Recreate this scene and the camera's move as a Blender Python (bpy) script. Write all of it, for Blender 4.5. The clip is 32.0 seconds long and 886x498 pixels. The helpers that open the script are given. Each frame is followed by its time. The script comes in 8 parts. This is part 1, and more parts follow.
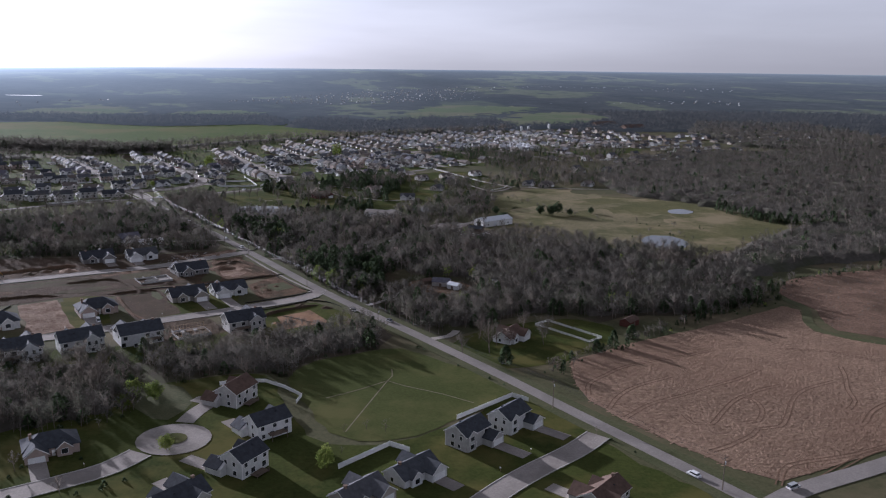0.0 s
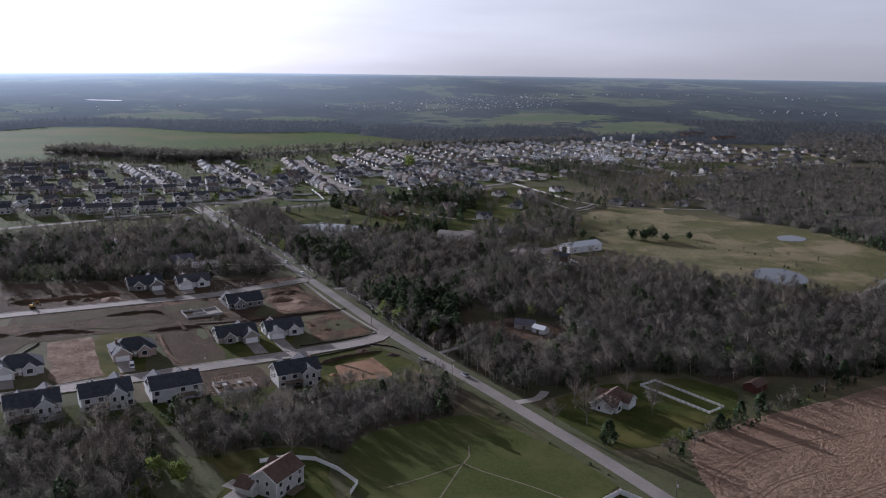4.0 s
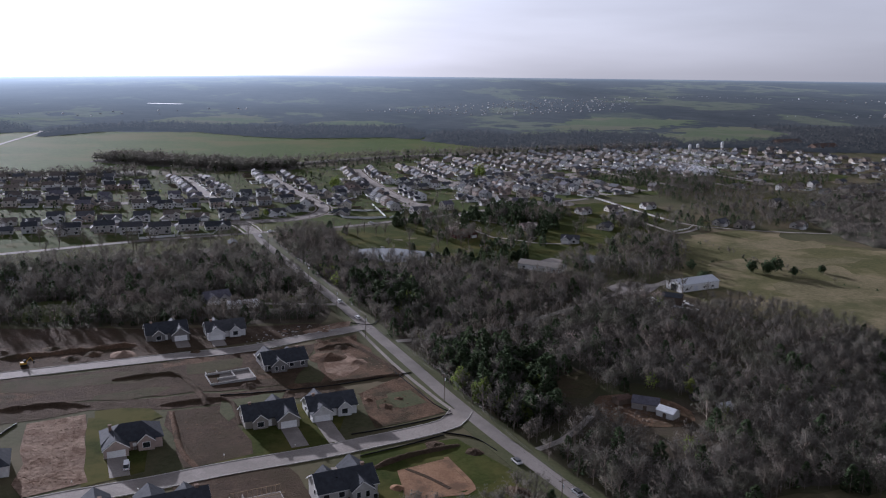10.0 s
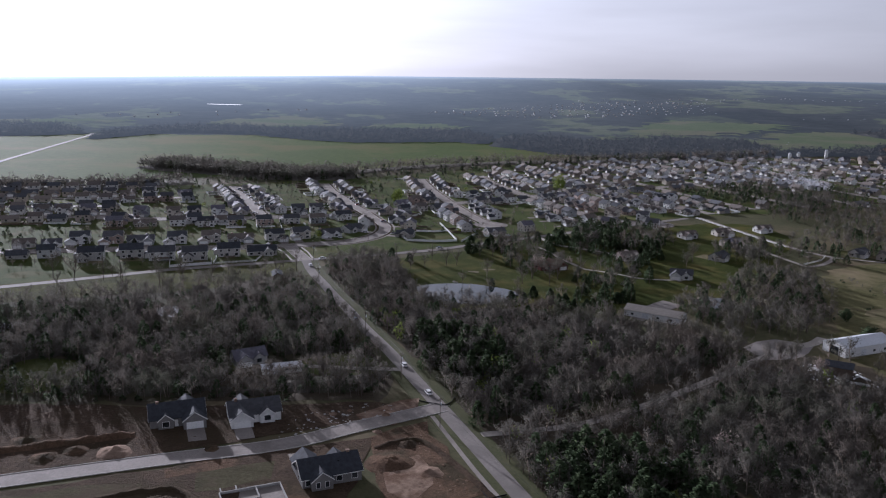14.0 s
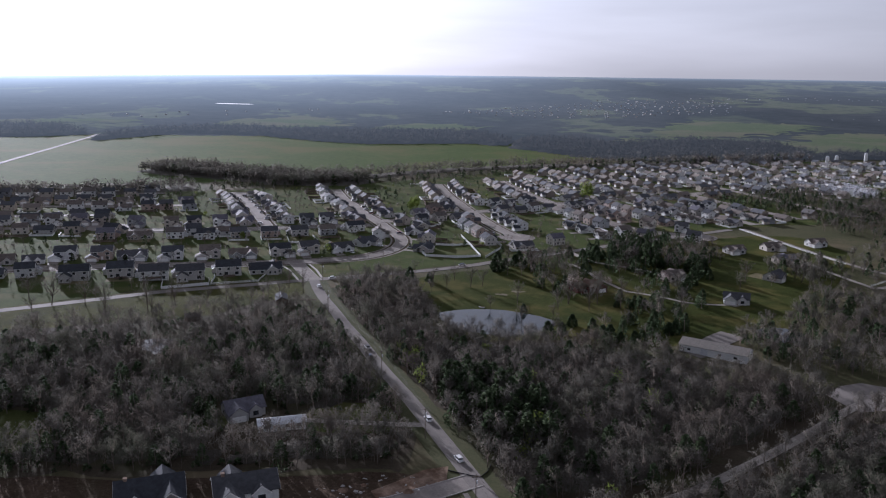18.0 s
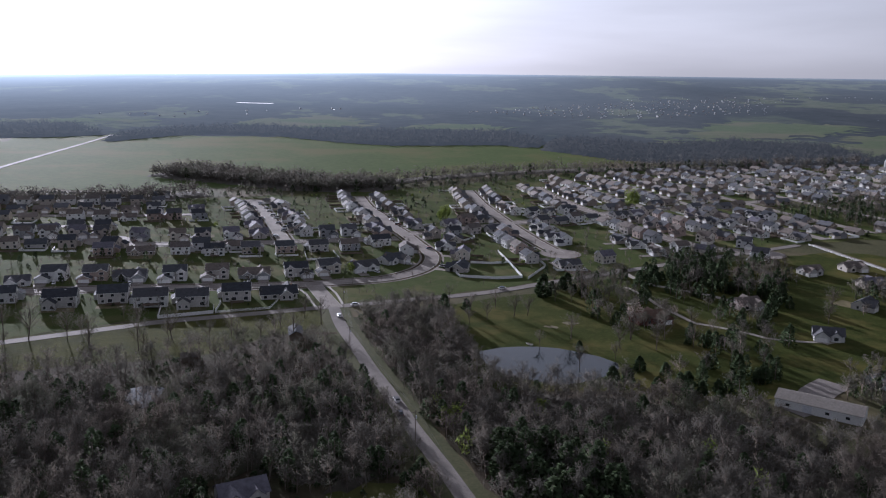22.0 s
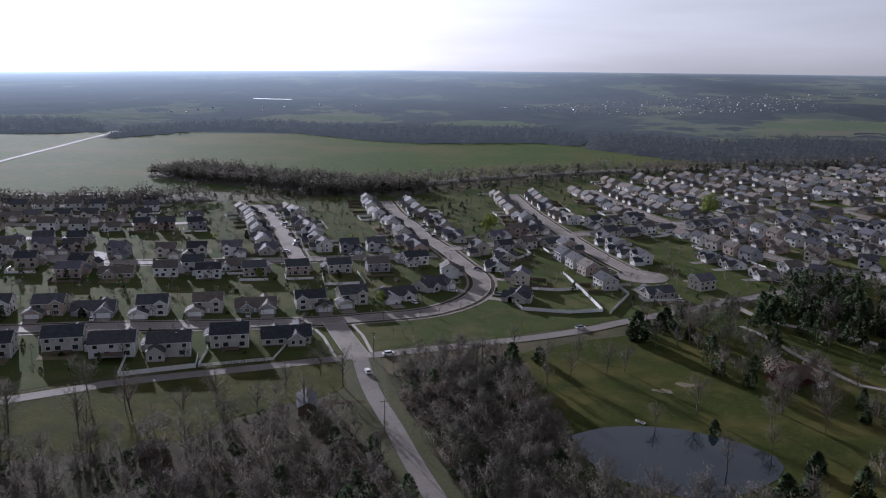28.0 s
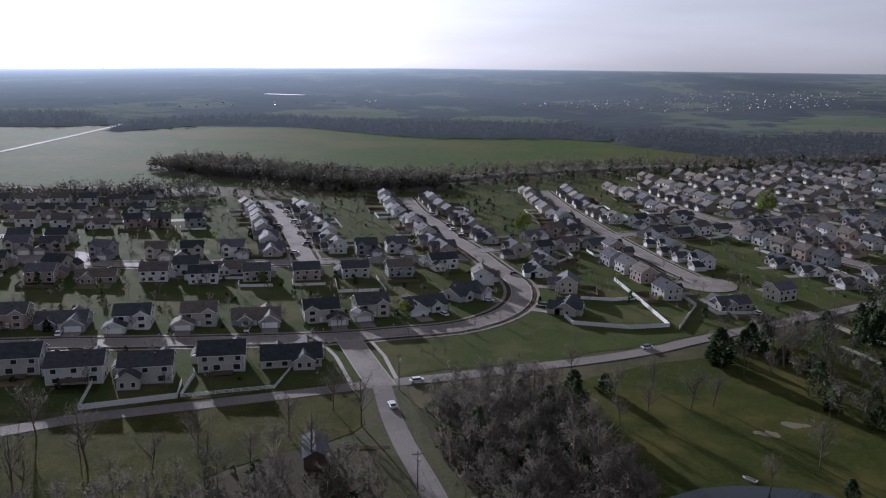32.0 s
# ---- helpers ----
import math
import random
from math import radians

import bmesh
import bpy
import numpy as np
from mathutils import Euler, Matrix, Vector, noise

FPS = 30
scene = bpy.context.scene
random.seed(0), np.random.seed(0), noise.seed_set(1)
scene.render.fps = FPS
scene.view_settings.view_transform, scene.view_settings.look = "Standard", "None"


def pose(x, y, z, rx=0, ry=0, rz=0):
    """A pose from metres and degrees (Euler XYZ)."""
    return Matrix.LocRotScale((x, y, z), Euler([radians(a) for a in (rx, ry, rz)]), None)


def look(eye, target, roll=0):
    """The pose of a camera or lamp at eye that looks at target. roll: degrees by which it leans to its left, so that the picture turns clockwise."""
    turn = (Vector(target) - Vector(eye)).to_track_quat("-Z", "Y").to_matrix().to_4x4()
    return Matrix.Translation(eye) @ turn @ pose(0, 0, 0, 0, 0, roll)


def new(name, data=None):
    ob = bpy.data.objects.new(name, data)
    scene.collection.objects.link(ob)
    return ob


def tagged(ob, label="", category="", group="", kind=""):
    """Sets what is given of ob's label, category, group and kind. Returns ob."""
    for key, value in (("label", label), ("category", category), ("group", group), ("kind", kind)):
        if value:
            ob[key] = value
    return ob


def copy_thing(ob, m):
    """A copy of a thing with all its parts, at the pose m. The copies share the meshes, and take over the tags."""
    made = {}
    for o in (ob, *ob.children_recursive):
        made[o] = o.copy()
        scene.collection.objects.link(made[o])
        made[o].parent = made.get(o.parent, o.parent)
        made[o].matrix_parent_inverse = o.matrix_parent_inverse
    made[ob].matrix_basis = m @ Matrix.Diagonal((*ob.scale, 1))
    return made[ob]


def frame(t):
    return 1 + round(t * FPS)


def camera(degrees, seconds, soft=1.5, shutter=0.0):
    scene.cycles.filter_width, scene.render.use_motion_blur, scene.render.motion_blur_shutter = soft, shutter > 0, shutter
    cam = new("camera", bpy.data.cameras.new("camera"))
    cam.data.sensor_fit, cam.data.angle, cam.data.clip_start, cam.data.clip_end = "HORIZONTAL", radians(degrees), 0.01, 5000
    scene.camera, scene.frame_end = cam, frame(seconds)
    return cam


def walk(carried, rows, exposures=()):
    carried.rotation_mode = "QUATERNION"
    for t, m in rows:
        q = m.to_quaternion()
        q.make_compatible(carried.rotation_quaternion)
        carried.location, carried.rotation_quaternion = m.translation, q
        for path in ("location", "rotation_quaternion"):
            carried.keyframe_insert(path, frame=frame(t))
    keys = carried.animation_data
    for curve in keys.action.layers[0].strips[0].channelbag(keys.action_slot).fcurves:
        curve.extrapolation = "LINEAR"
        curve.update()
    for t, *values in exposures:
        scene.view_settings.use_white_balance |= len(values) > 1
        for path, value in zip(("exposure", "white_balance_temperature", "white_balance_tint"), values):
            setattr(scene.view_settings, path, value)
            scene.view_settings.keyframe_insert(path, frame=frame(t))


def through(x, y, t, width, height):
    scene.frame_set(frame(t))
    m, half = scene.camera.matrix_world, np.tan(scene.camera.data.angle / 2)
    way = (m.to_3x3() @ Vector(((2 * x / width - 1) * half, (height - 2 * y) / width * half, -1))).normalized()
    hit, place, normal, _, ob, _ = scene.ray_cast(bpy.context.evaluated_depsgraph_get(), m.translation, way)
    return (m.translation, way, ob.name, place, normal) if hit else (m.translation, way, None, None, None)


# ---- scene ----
PATH = [
    (0, (0.34, 0.5, 123.49), (31.18, 93.09, 101.68), 0.59),
    (0.5, (2.17, 8.65, 123.61), (32.01, 101.59, 101.89), 0.65),
    (1, (4.16, 17.1, 124.13), (32.77, 110.45, 102.52), 0.69),
    (1.5, (6.06, 26.67, 124.45), (33.44, 120.41, 102.92), 0.73),
    (2, (8.16, 35.07, 124.69), (34.45, 129.15, 103.26), 0.73),
    (2.5, (9.83, 43.86, 124.7), (34.99, 138.25, 103.34), 0.8),
    (3, (10.82, 50.59, 124.64), (35.2, 145.21, 103.34), 0.77),
    (3.5, (12.21, 56.47, 124.76), (35.75, 151.3, 103.49), 0.76),
    (5.5, (16.3, 91.28, 123.68), (36.44, 186.93, 102.61), 0.73),
    (6, (16.76, 97.71, 123.83), (36.23, 193.51, 102.77), 0.68),
    (6.5, (17.37, 104.87, 123.84), (36.3, 200.78, 102.79), 0.68),
    (7, (18.48, 114.67, 123.82), (36.84, 210.7, 102.8), 0.63),
    (7.5, (19.23, 121.69, 123.59), (37.21, 217.8, 102.61), 0.6),
    (8, (20.22, 131.52, 123.64), (37.66, 227.72, 102.6), 0.56),
    (8.5, (20.99, 139.37, 123.47), (37.99, 235.64, 102.43), 0.53),
    (9, (21.18, 145.14, 123.34), (37.96, 241.45, 102.32), 0.59),
    (9.5, (22.1, 154.56, 123.17), (38.25, 250.98, 102.17), 0.58),
    (10, (22.47, 162.63, 123.02), (37.96, 259.16, 102.01), 0.61),
    (10.5, (22.85, 173.63, 123.16), (37.41, 270.3, 102.13), 0.62),
    (11, (22.66, 181.76, 122.79), (36.75, 278.5, 101.76), 0.59),
    (11.5, (23.33, 193.9, 122.81), (36.42, 290.78, 101.77), 0.55),
    (12, (23.23, 207.3, 122.62), (35.5, 304.29, 101.61), 0.6),
    (12.5, (23.26, 219.92, 122.67), (34.64, 317.02, 101.66), 0.66),
    (13, (23.38, 229.31, 122.55), (34.17, 326.48, 101.53), 0.68),
    (13.1, (23.31, 233.1, 122.5), (33.87, 330.29, 101.48), 0.68),
    (13.2, (23.24, 236.89, 122.45), (33.57, 334.1, 101.43), 0.68),
    (13.3, (23.17, 240.68, 122.4), (33.28, 337.92, 101.37), 0.67),
    (13.4, (23.1, 244.47, 122.35), (32.98, 341.73, 101.32), 0.67),
    (13.5, (23.03, 248.25, 122.3), (32.68, 345.54, 101.27), 0.67),
    (13.6, (22.96, 252.04, 122.24), (32.38, 349.35, 101.22), 0.67),
    (13.7, (22.89, 255.83, 122.19), (32.08, 353.16, 101.17), 0.67),
    (13.8, (22.82, 259.62, 122.14), (31.79, 356.98, 101.11), 0.66),
    (13.9, (22.75, 263.41, 122.09), (31.49, 360.79, 101.06), 0.66),
    (14, (22.68, 267.2, 122.04), (31.19, 364.6, 101.01), 0.66),
    (14.5, (22.26, 274.47, 121.99), (30.45, 371.89, 100.94), 0.64),
    (15, (21.91, 281.15, 121.96), (29.86, 378.58, 100.88), 0.65),
    (15.5, (21.98, 290.0, 121.72), (29.44, 387.47, 100.64), 0.64),
    (17.5, (20.34, 319.32, 121.59), (27.5, 416.8, 100.46), 0.73),
    (18, (20.46, 325.54, 121.49), (27.54, 423.01, 100.31), 0.66),
    (18.5, (19.82, 334.96, 121.26), (26.95, 432.43, 100.07), 0.62),
    (19, (19.06, 345.73, 120.97), (26.1, 443.21, 99.77), 0.62),
    (19.5, (18.26, 355.22, 120.74), (24.92, 452.71, 99.52), 0.6),
    (20, (17.81, 362.3, 120.42), (24.13, 459.81, 99.16), 0.63),
    (20.5, (17.16, 369.1, 120.44), (23.2, 466.63, 99.16), 0.59),
    (21, (17.37, 377.0, 120.22), (22.72, 474.56, 98.91), 0.59),
    (21.5, (17.05, 383.8, 120.22), (21.92, 481.37, 98.86), 0.58),
    (22, (16.1, 391.19, 119.84), (20.56, 488.78, 98.51), 0.64),
    (22.5, (15.54, 397.53, 119.85), (19.65, 495.13, 98.46), 0.6),
    (23, (15.03, 405.02, 120.04), (18.77, 502.62, 98.57), 0.62),
    (23.5, (13.94, 414.1, 119.33), (17.52, 511.7, 97.88), 0.61),
    (24, (12.95, 422.14, 119.06), (16.35, 519.75, 97.58), 0.6),
    (24.5, (12.23, 428.88, 118.45), (15.48, 526.49, 96.94), 0.58),
    (26.5, (8.93, 461.25, 114.6), (11.6, 558.87, 93.11), 0.59),
    (27, (8.39, 465.07, 114.27), (11.06, 562.69, 92.77), 0.62),
    (27.1, (7.93, 468.81, 113.56), (10.54, 566.44, 92.07), 0.62),
    (27.2, (7.46, 472.56, 112.86), (10.03, 570.19, 91.37), 0.62),
    (27.3, (7.0, 476.31, 112.15), (9.51, 573.94, 90.67), 0.62),
    (27.4, (6.54, 480.05, 111.44), (8.99, 577.69, 89.97), 0.62),
    (27.5, (6.08, 483.79, 110.73), (8.47, 581.43, 89.28), 0.61),
    (27.6, (5.61, 487.54, 110.03), (7.96, 585.18, 88.58), 0.61),
    (27.7, (5.15, 491.28, 109.32), (7.44, 588.93, 87.88), 0.61),
    (27.8, (4.69, 495.03, 108.61), (6.92, 592.68, 87.18), 0.61),
    (27.9, (4.22, 498.77, 107.91), (6.41, 596.43, 86.48), 0.61),
    (28, (3.76, 502.52, 107.2), (5.89, 600.18, 85.78), 0.61),
    (28.5, (2.83, 509.06, 105.82), (4.68, 606.72, 84.39), 0.67),
    (29, (1.87, 516.52, 104.19), (3.29, 614.19, 82.78), 0.66),
    (29.5, (0.82, 524.54, 102.47), (1.77, 622.22, 81.07), 0.71),
    (30, (-0.07, 531.05, 101.29), (0.61, 628.73, 79.88), 0.73),
    (30.5, (-0.91, 538.35, 99.63), (-0.34, 636.03, 78.23), 0.71),
    (31, (-1.85, 545.75, 98.04), (-1.29, 643.44, 76.67), 0.76),
    (31.5, (-2.91, 553.37, 96.62), (-2.33, 651.04, 75.2), 0.68),
    (32, (-4.12, 561.51, 94.8), (-3.47, 659.19, 73.41), 0.72),
]
# ---- the camera and its way ----
cam = camera(56.4, 32.0, 1.15)
walk(cam, [(t, look(eye, target, roll)) for t, eye, target, roll in PATH], [(0, 0.70, 5250, 22), (6, 0.62, 5250, 22), (24, 0.60, 5250, 22), (32, 0.37, 5250, 22)])

# ---- sky and sun ----
SUN_AZIMUTH, SUN_HEIGHT = -26.0, 12.5     # degrees from +y towards +x, and above the horizon
world = bpy.data.worlds.new("sky")
scene.world = world
world.use_nodes = True
wt = world.node_tree
for node in list(wt.nodes):
    wt.nodes.remove(node)
sky = wt.nodes.new("ShaderNodeTexSky")
sky.sky_type, sky.sun_disc = "NISHITA", False
sky.sun_elevation, sky.sun_rotation = radians(SUN_HEIGHT), radians(SUN_AZIMUTH)
sky.altitude, sky.air_density, sky.dust_density, sky.ozone_density = 200, 1.0, 1.5, 2.0
sky_back = wt.nodes.new("ShaderNodeBackground")
sky_back.inputs["Strength"].default_value = 0.08
sky_out = wt.nodes.new("ShaderNodeOutputWorld")
# a thin white veil of high cloud takes most of the blue and the yellow out of the sky
grey = wt.nodes.new("ShaderNodeRGBToBW")
wt.links.new(sky.outputs["Color"], grey.inputs["Color"])
veil = wt.nodes.new("ShaderNodeMix")
veil.data_type, veil.blend_type = "RGBA", "MULTIPLY"
veil.inputs[0].default_value = 1.0
veil.inputs[7].default_value = (1.19, 1.14, 1.06, 1)
wt.links.new(grey.outputs["Val"], veil.inputs[6])
high = wt.nodes.new("ShaderNodeMix")
high.data_type = "RGBA"
high.inputs[0].default_value = 0.88
wt.links.new(sky.outputs["Color"], high.inputs[6])
wt.links.new(veil.outputs[2], high.inputs[7])
place = wt.nodes.new("ShaderNodeTexCoord")
stretch = wt.nodes.new("ShaderNodeMapping")
stretch.inputs["Scale"].default_value = (1.2, 1.2, 9.0)
wt.links.new(place.outputs["Generated"], stretch.inputs["Vector"])
streaks = wt.nodes.new("ShaderNodeTexNoise")
streaks.inputs["Scale"].default_value, streaks.inputs["Detail"].default_value = 2.2, 5.0
wt.links.new(stretch.outputs["Vector"], streaks.inputs["Vector"])
thin = wt.nodes.new("ShaderNodeMapRange")
for key, value in zip(("From Min", "From Max", "To Min", "To Max"), (0.3, 0.7, 0.82, 1.12)):
    thin.inputs[key].default_value = value
wt.links.new(streaks.outputs["Fac"], thin.inputs["Value"])
cloud = wt.nodes.new("ShaderNodeMix")
cloud.data_type, cloud.blend_type = "RGBA", "MULTIPLY"
cloud.inputs[0].default_value = 1.0
wt.links.new(high.outputs[2], cloud.inputs[6])
wt.links.new(thin.outputs["Result"], cloud.inputs[7])
layer = wt.nodes.new("ShaderNodeMix")      # a layer of thin high cloud over all of the sky, denser towards the horizon
layer.data_type = "RGBA"
up = wt.nodes.new("ShaderNodeSeparateXYZ")
wt.links.new(place.outputs["Generated"], up.inputs[0])
dense = wt.nodes.new("ShaderNodeMapRange")
for key, value in zip(("From Min", "From Max", "To Min", "To Max"), (0.0, 0.22, 0.42, 0.22)):
    dense.inputs[key].default_value = value
wt.links.new(up.outputs["Z"], dense.inputs["Value"])
wt.links.new(dense.outputs["Result"], layer.inputs[0])
layer.inputs[7].default_value = (4.9, 4.55, 4.05, 1)
wt.links.new(cloud.outputs[2], layer.inputs[6])
wt.links.new(layer.outputs[2], sky_back.inputs["Color"])
wt.links.new(sky_back.outputs["Background"], sky_out.inputs["Surface"])
sun = new("sun", bpy.data.lights.new("sun", "SUN"))
sun.data.energy, sun.data.angle, sun.data.color = 5.0, radians(0.6), (1.0, 0.92, 0.80)
a, e = radians(SUN_AZIMUTH), radians(SUN_HEIGHT)
sun.matrix_world = look((0, 0, 500), (-math.sin(a) * math.cos(e), -math.cos(a) * math.cos(e), 500 - math.sin(e)))

# ---- materials ----
def material(name, rough=0.85, metal=0.0, spec=0.3):
    m = bpy.data.materials.new(name)
    m.use_nodes = True
    b = m.node_tree.nodes["Principled BSDF"]
    b.inputs["Roughness"].default_value, b.inputs["Metallic"].default_value = rough, metal
    b.inputs["Specular IOR Level"].default_value = spec
    return m, m.node_tree, b


def noise_node(t, scale, detail=4.0, rough=0.6, vec=None):
    n = t.nodes.new("ShaderNodeTexNoise")
    n.inputs["Scale"].default_value, n.inputs["Detail"].default_value, n.inputs["Roughness"].default_value = scale, detail, rough
    t.links.new(vec or world_pos(t), n.inputs["Vector"])
    return n.outputs["Fac"]


def world_pos(t):
    for n in t.nodes:
        if n.bl_idname == "ShaderNodeNewGeometry":
            return n.outputs["Position"]
    return t.nodes.new("ShaderNodeNewGeometry").outputs["Position"]


def ramp(t, fac, stops, constant=False):
    r = t.nodes.new("ShaderNodeValToRGB")
    r.color_ramp.interpolation = "CONSTANT" if constant else "LINEAR"
    while len(r.color_ramp.elements) < len(stops):
        r.color_ramp.elements.new(0.5)
    for el, (pos, col) in zip(r.color_ramp.elements, stops):
        el.position, el.color = pos, (*col, 1)
    t.links.new(fac, r.inputs["Fac"])
    return r.outputs["Color"]


def blend(t, a, b, fac, mode="MIX"):
    n = t.nodes.new("ShaderNodeMix")
    n.data_type, n.blend_type = "RGBA", mode
    for value, slot in ((fac, 0), (a, 6), (b, 7)):
        if isinstance(value, (int, float)):
            n.inputs[slot].default_value = value
        elif isinstance(value, tuple):
            n.inputs[slot].default_value = (*value, 1)
        else:
            t.links.new(value, n.inputs[slot])
    return n.outputs[2]


def relief(t, b, fac, height=0.3, dist=0.1):
    n = t.nodes.new("ShaderNodeBump")
    n.inputs["Strength"].default_value, n.inputs["Distance"].default_value = height, dist
    t.links.new(fac, n.inputs["Height"])
    t.links.new(n.outputs["Normal"], b.inputs["Normal"])


def two_scale(name, dark, light, coarse, fine, rough=0.9, bump=0.4, dist=0.15, tint=None, tint_scale=0.01, spec=0.03, grain=0.5):
    """A surface that varies at two scales, with a third tint in broad patches where one is given."""
    m, t, b = material(name, rough, 0, spec)
    big, small = noise_node(t, coarse, 3), noise_node(t, fine, 6, 0.7)
    col = ramp(t, big, [(0.3, dark), (0.7, light)])
    col = blend(t, col, ramp(t, small, [(0.25, tuple(c * 0.62 for c in dark)), (0.75, tuple(min(1, c * 1.3) for c in light))]), grain)
    if tint:
        n = noise_node(t, tint_scale, 5, 0.65)
        col = blend(t, col, tint, ramp(t, n, [(0.48, (0, 0, 0)), (0.62, (0.85, 0.85, 0.85))]))
    t.links.new(col, b.inputs["Base Color"])
    relief(t, b, small, bump, dist)
    return m


M = {}
M["meadow"] = two_scale("meadow", (0.047, 0.051, 0.024), (0.092, 0.087, 0.046), 0.02, 0.6, tint=(0.125, 0.10, 0.062), tint_scale=0.012)
M["forest_floor"] = two_scale("forest_floor", (0.040, 0.033, 0.024), (0.078, 0.064, 0.044), 0.05, 0.9, tint=(0.052, 0.056, 0.026), tint_scale=0.02)
M["lawn"] = two_scale("lawn", (0.037, 0.055, 0.017), (0.074, 0.090, 0.029), 0.04, 1.1, tint=(0.102, 0.096, 0.042), tint_scale=0.035, spec=0.012)
M["lawn_mown"] = two_scale("lawn_mown", (0.042, 0.054, 0.016), (0.074, 0.082, 0.028), 0.03, 1.0, tint=(0.098, 0.094, 0.036), tint_scale=0.02, spec=0.012)
M["pasture"] = two_scale("pasture", (0.060, 0.066, 0.026), (0.124, 0.112, 0.052), 0.035, 0.4, tint=(0.22, 0.178, 0.108), tint_scale=0.016)
M["stubble"] = two_scale("stubble", (0.128, 0.082, 0.055), (0.300, 0.208, 0.146), 0.07, 0.7, bump=1.0, dist=1.2, tint=(0.215, 0.142, 0.098), tint_scale=0.015, grain=0.75)
M["track"] = two_scale("track", (0.105, 0.066, 0.044), (0.18, 0.118, 0.08), 0.2, 1.0, bump=0.8, dist=0.3)
M["dirt"] = two_scale("dirt", (0.050, 0.031, 0.020), (0.165, 0.108, 0.070), 0.15, 1.2, bump=1.0, dist=0.8, tint=(0.050, 0.042, 0.025), tint_scale=0.07, grain=0.6, spec=0.02)
M["sand"] = two_scale("sand", (0.17, 0.098, 0.056), (0.285, 0.175, 0.105), 0.12, 1.2, bump=0.8, dist=0.3, tint=(0.12, 0.078, 0.05), tint_scale=0.09)
M["dark_dirt"] = two_scale("dark_dirt", (0.026, 0.019, 0.013), (0.108, 0.076, 0.052), 0.13, 1.0, bump=1.0, dist=0.8, tint=(0.060, 0.046, 0.028), tint_scale=0.05, grain=0.6, spec=0.02)
M["rubble"] = two_scale("rubble", (0.080, 0.050, 0.034), (0.315, 0.230, 0.170), 0.075, 0.6, bump=1.0, dist=0.5, tint=(0.115, 0.070, 0.045), tint_scale=0.12, spec=0.02)
M["crop"] = two_scale("crop", (0.056, 0.086, 0.025), (0.086, 0.112, 0.037), 0.006, 0.15, tint=(0.106, 0.106, 0.042), tint_scale=0.006, spec=0.012)
M["asphalt"] = two_scale("asphalt", (0.185, 0.165, 0.150), (0.25, 0.228, 0.21), 0.05, 1.5, rough=0.8, bump=0.2, dist=0.03, tint=(0.165, 0.150, 0.138), tint_scale=0.04)
M["concrete"] = two_scale("concrete", (0.215, 0.192, 0.172), (0.30, 0.27, 0.245), 0.08, 1.4, rough=0.75, bump=0.15, dist=0.02, tint=(0.185, 0.164, 0.146), tint_scale=0.05)
M["gravel"] = two_scale("gravel", (0.26, 0.235, 0.205), (0.36, 0.33, 0.295), 0.06, 1.2, bump=0.6, dist=0.08)
M["kerb"] = two_scale("kerb", (0.36, 0.34, 0.31), (0.46, 0.43, 0.40), 0.1, 1.5, rough=0.8, bump=0.1)
M["bark"] = two_scale("bark", (0.10, 0.080, 0.065), (0.17, 0.14, 0.115), 0.2, 3.0)


def island_mat(name, stops, rough=0.9, scale=0.11, tints=(), wild=0.35, through=0.4, spec=0.1):
    """Twigs or leaves: a tone for each crown, a little of its own for each piece, and some light that comes through."""
    m, t, b = material(name, rough, 0, spec)
    g = t.nodes.new("ShaderNodeNewGeometry")
    broad = ramp(t, noise_node(t, scale, 2, 0.5), [(0.28 + 0.44 * p, c) for p, c in stops])
    col = blend(t, broad, ramp(t, g.outputs["Random Per Island"], stops), wild)
    for i, tint in enumerate(tints):
        n = noise_node(t, 0.021 + 0.013 * i, 3, 0.6)
        col = blend(t, col, tint, ramp(t, n, [(0.52, (0, 0, 0)), (0.66, (0.6, 0.6, 0.6))]))
    t.links.new(col, b.inputs["Base Color"])
    glow = t.nodes.new("ShaderNodeBsdfTranslucent")
    t.links.new(col, glow.inputs["Color"])
    both = t.nodes.new("ShaderNodeMixShader")
    both.inputs[0].default_value = through
    t.links.new(b.outputs["BSDF"], both.inputs[1])
    t.links.new(glow.outputs["BSDF"], both.inputs[2])
    t.links.new(both.outputs["Shader"], t.nodes["Material Output"].inputs["Surface"])
    return m


M["twigs"] = island_mat("twigs", [(0, (0.100, 0.092, 0.078)), (0.5, (0.134, 0.124, 0.106)), (1, (0.176, 0.164, 0.142))], tints=((0.142, 0.112, 0.092), (0.100, 0.112, 0.072)))
M["needles"] = island_mat("needles", [(0, (0.034, 0.052, 0.026)), (0.6, (0.058, 0.082, 0.040)), (1, (0.092, 0.116, 0.058))], through=0.2, spec=0.05)
M["new_leaves"] = island_mat("new_leaves", [(0, (0.10, 0.145, 0.028)), (0.6, (0.18, 0.225, 0.05)), (1, (0.27, 0.29, 0.085))], through=0.5)
M["blossom"] = island_mat("blossom", [(0, (0.22, 0.17, 0.15)), (0.6, (0.33, 0.27, 0.24)), (1, (0.45, 0.40, 0.37))], through=0.5)


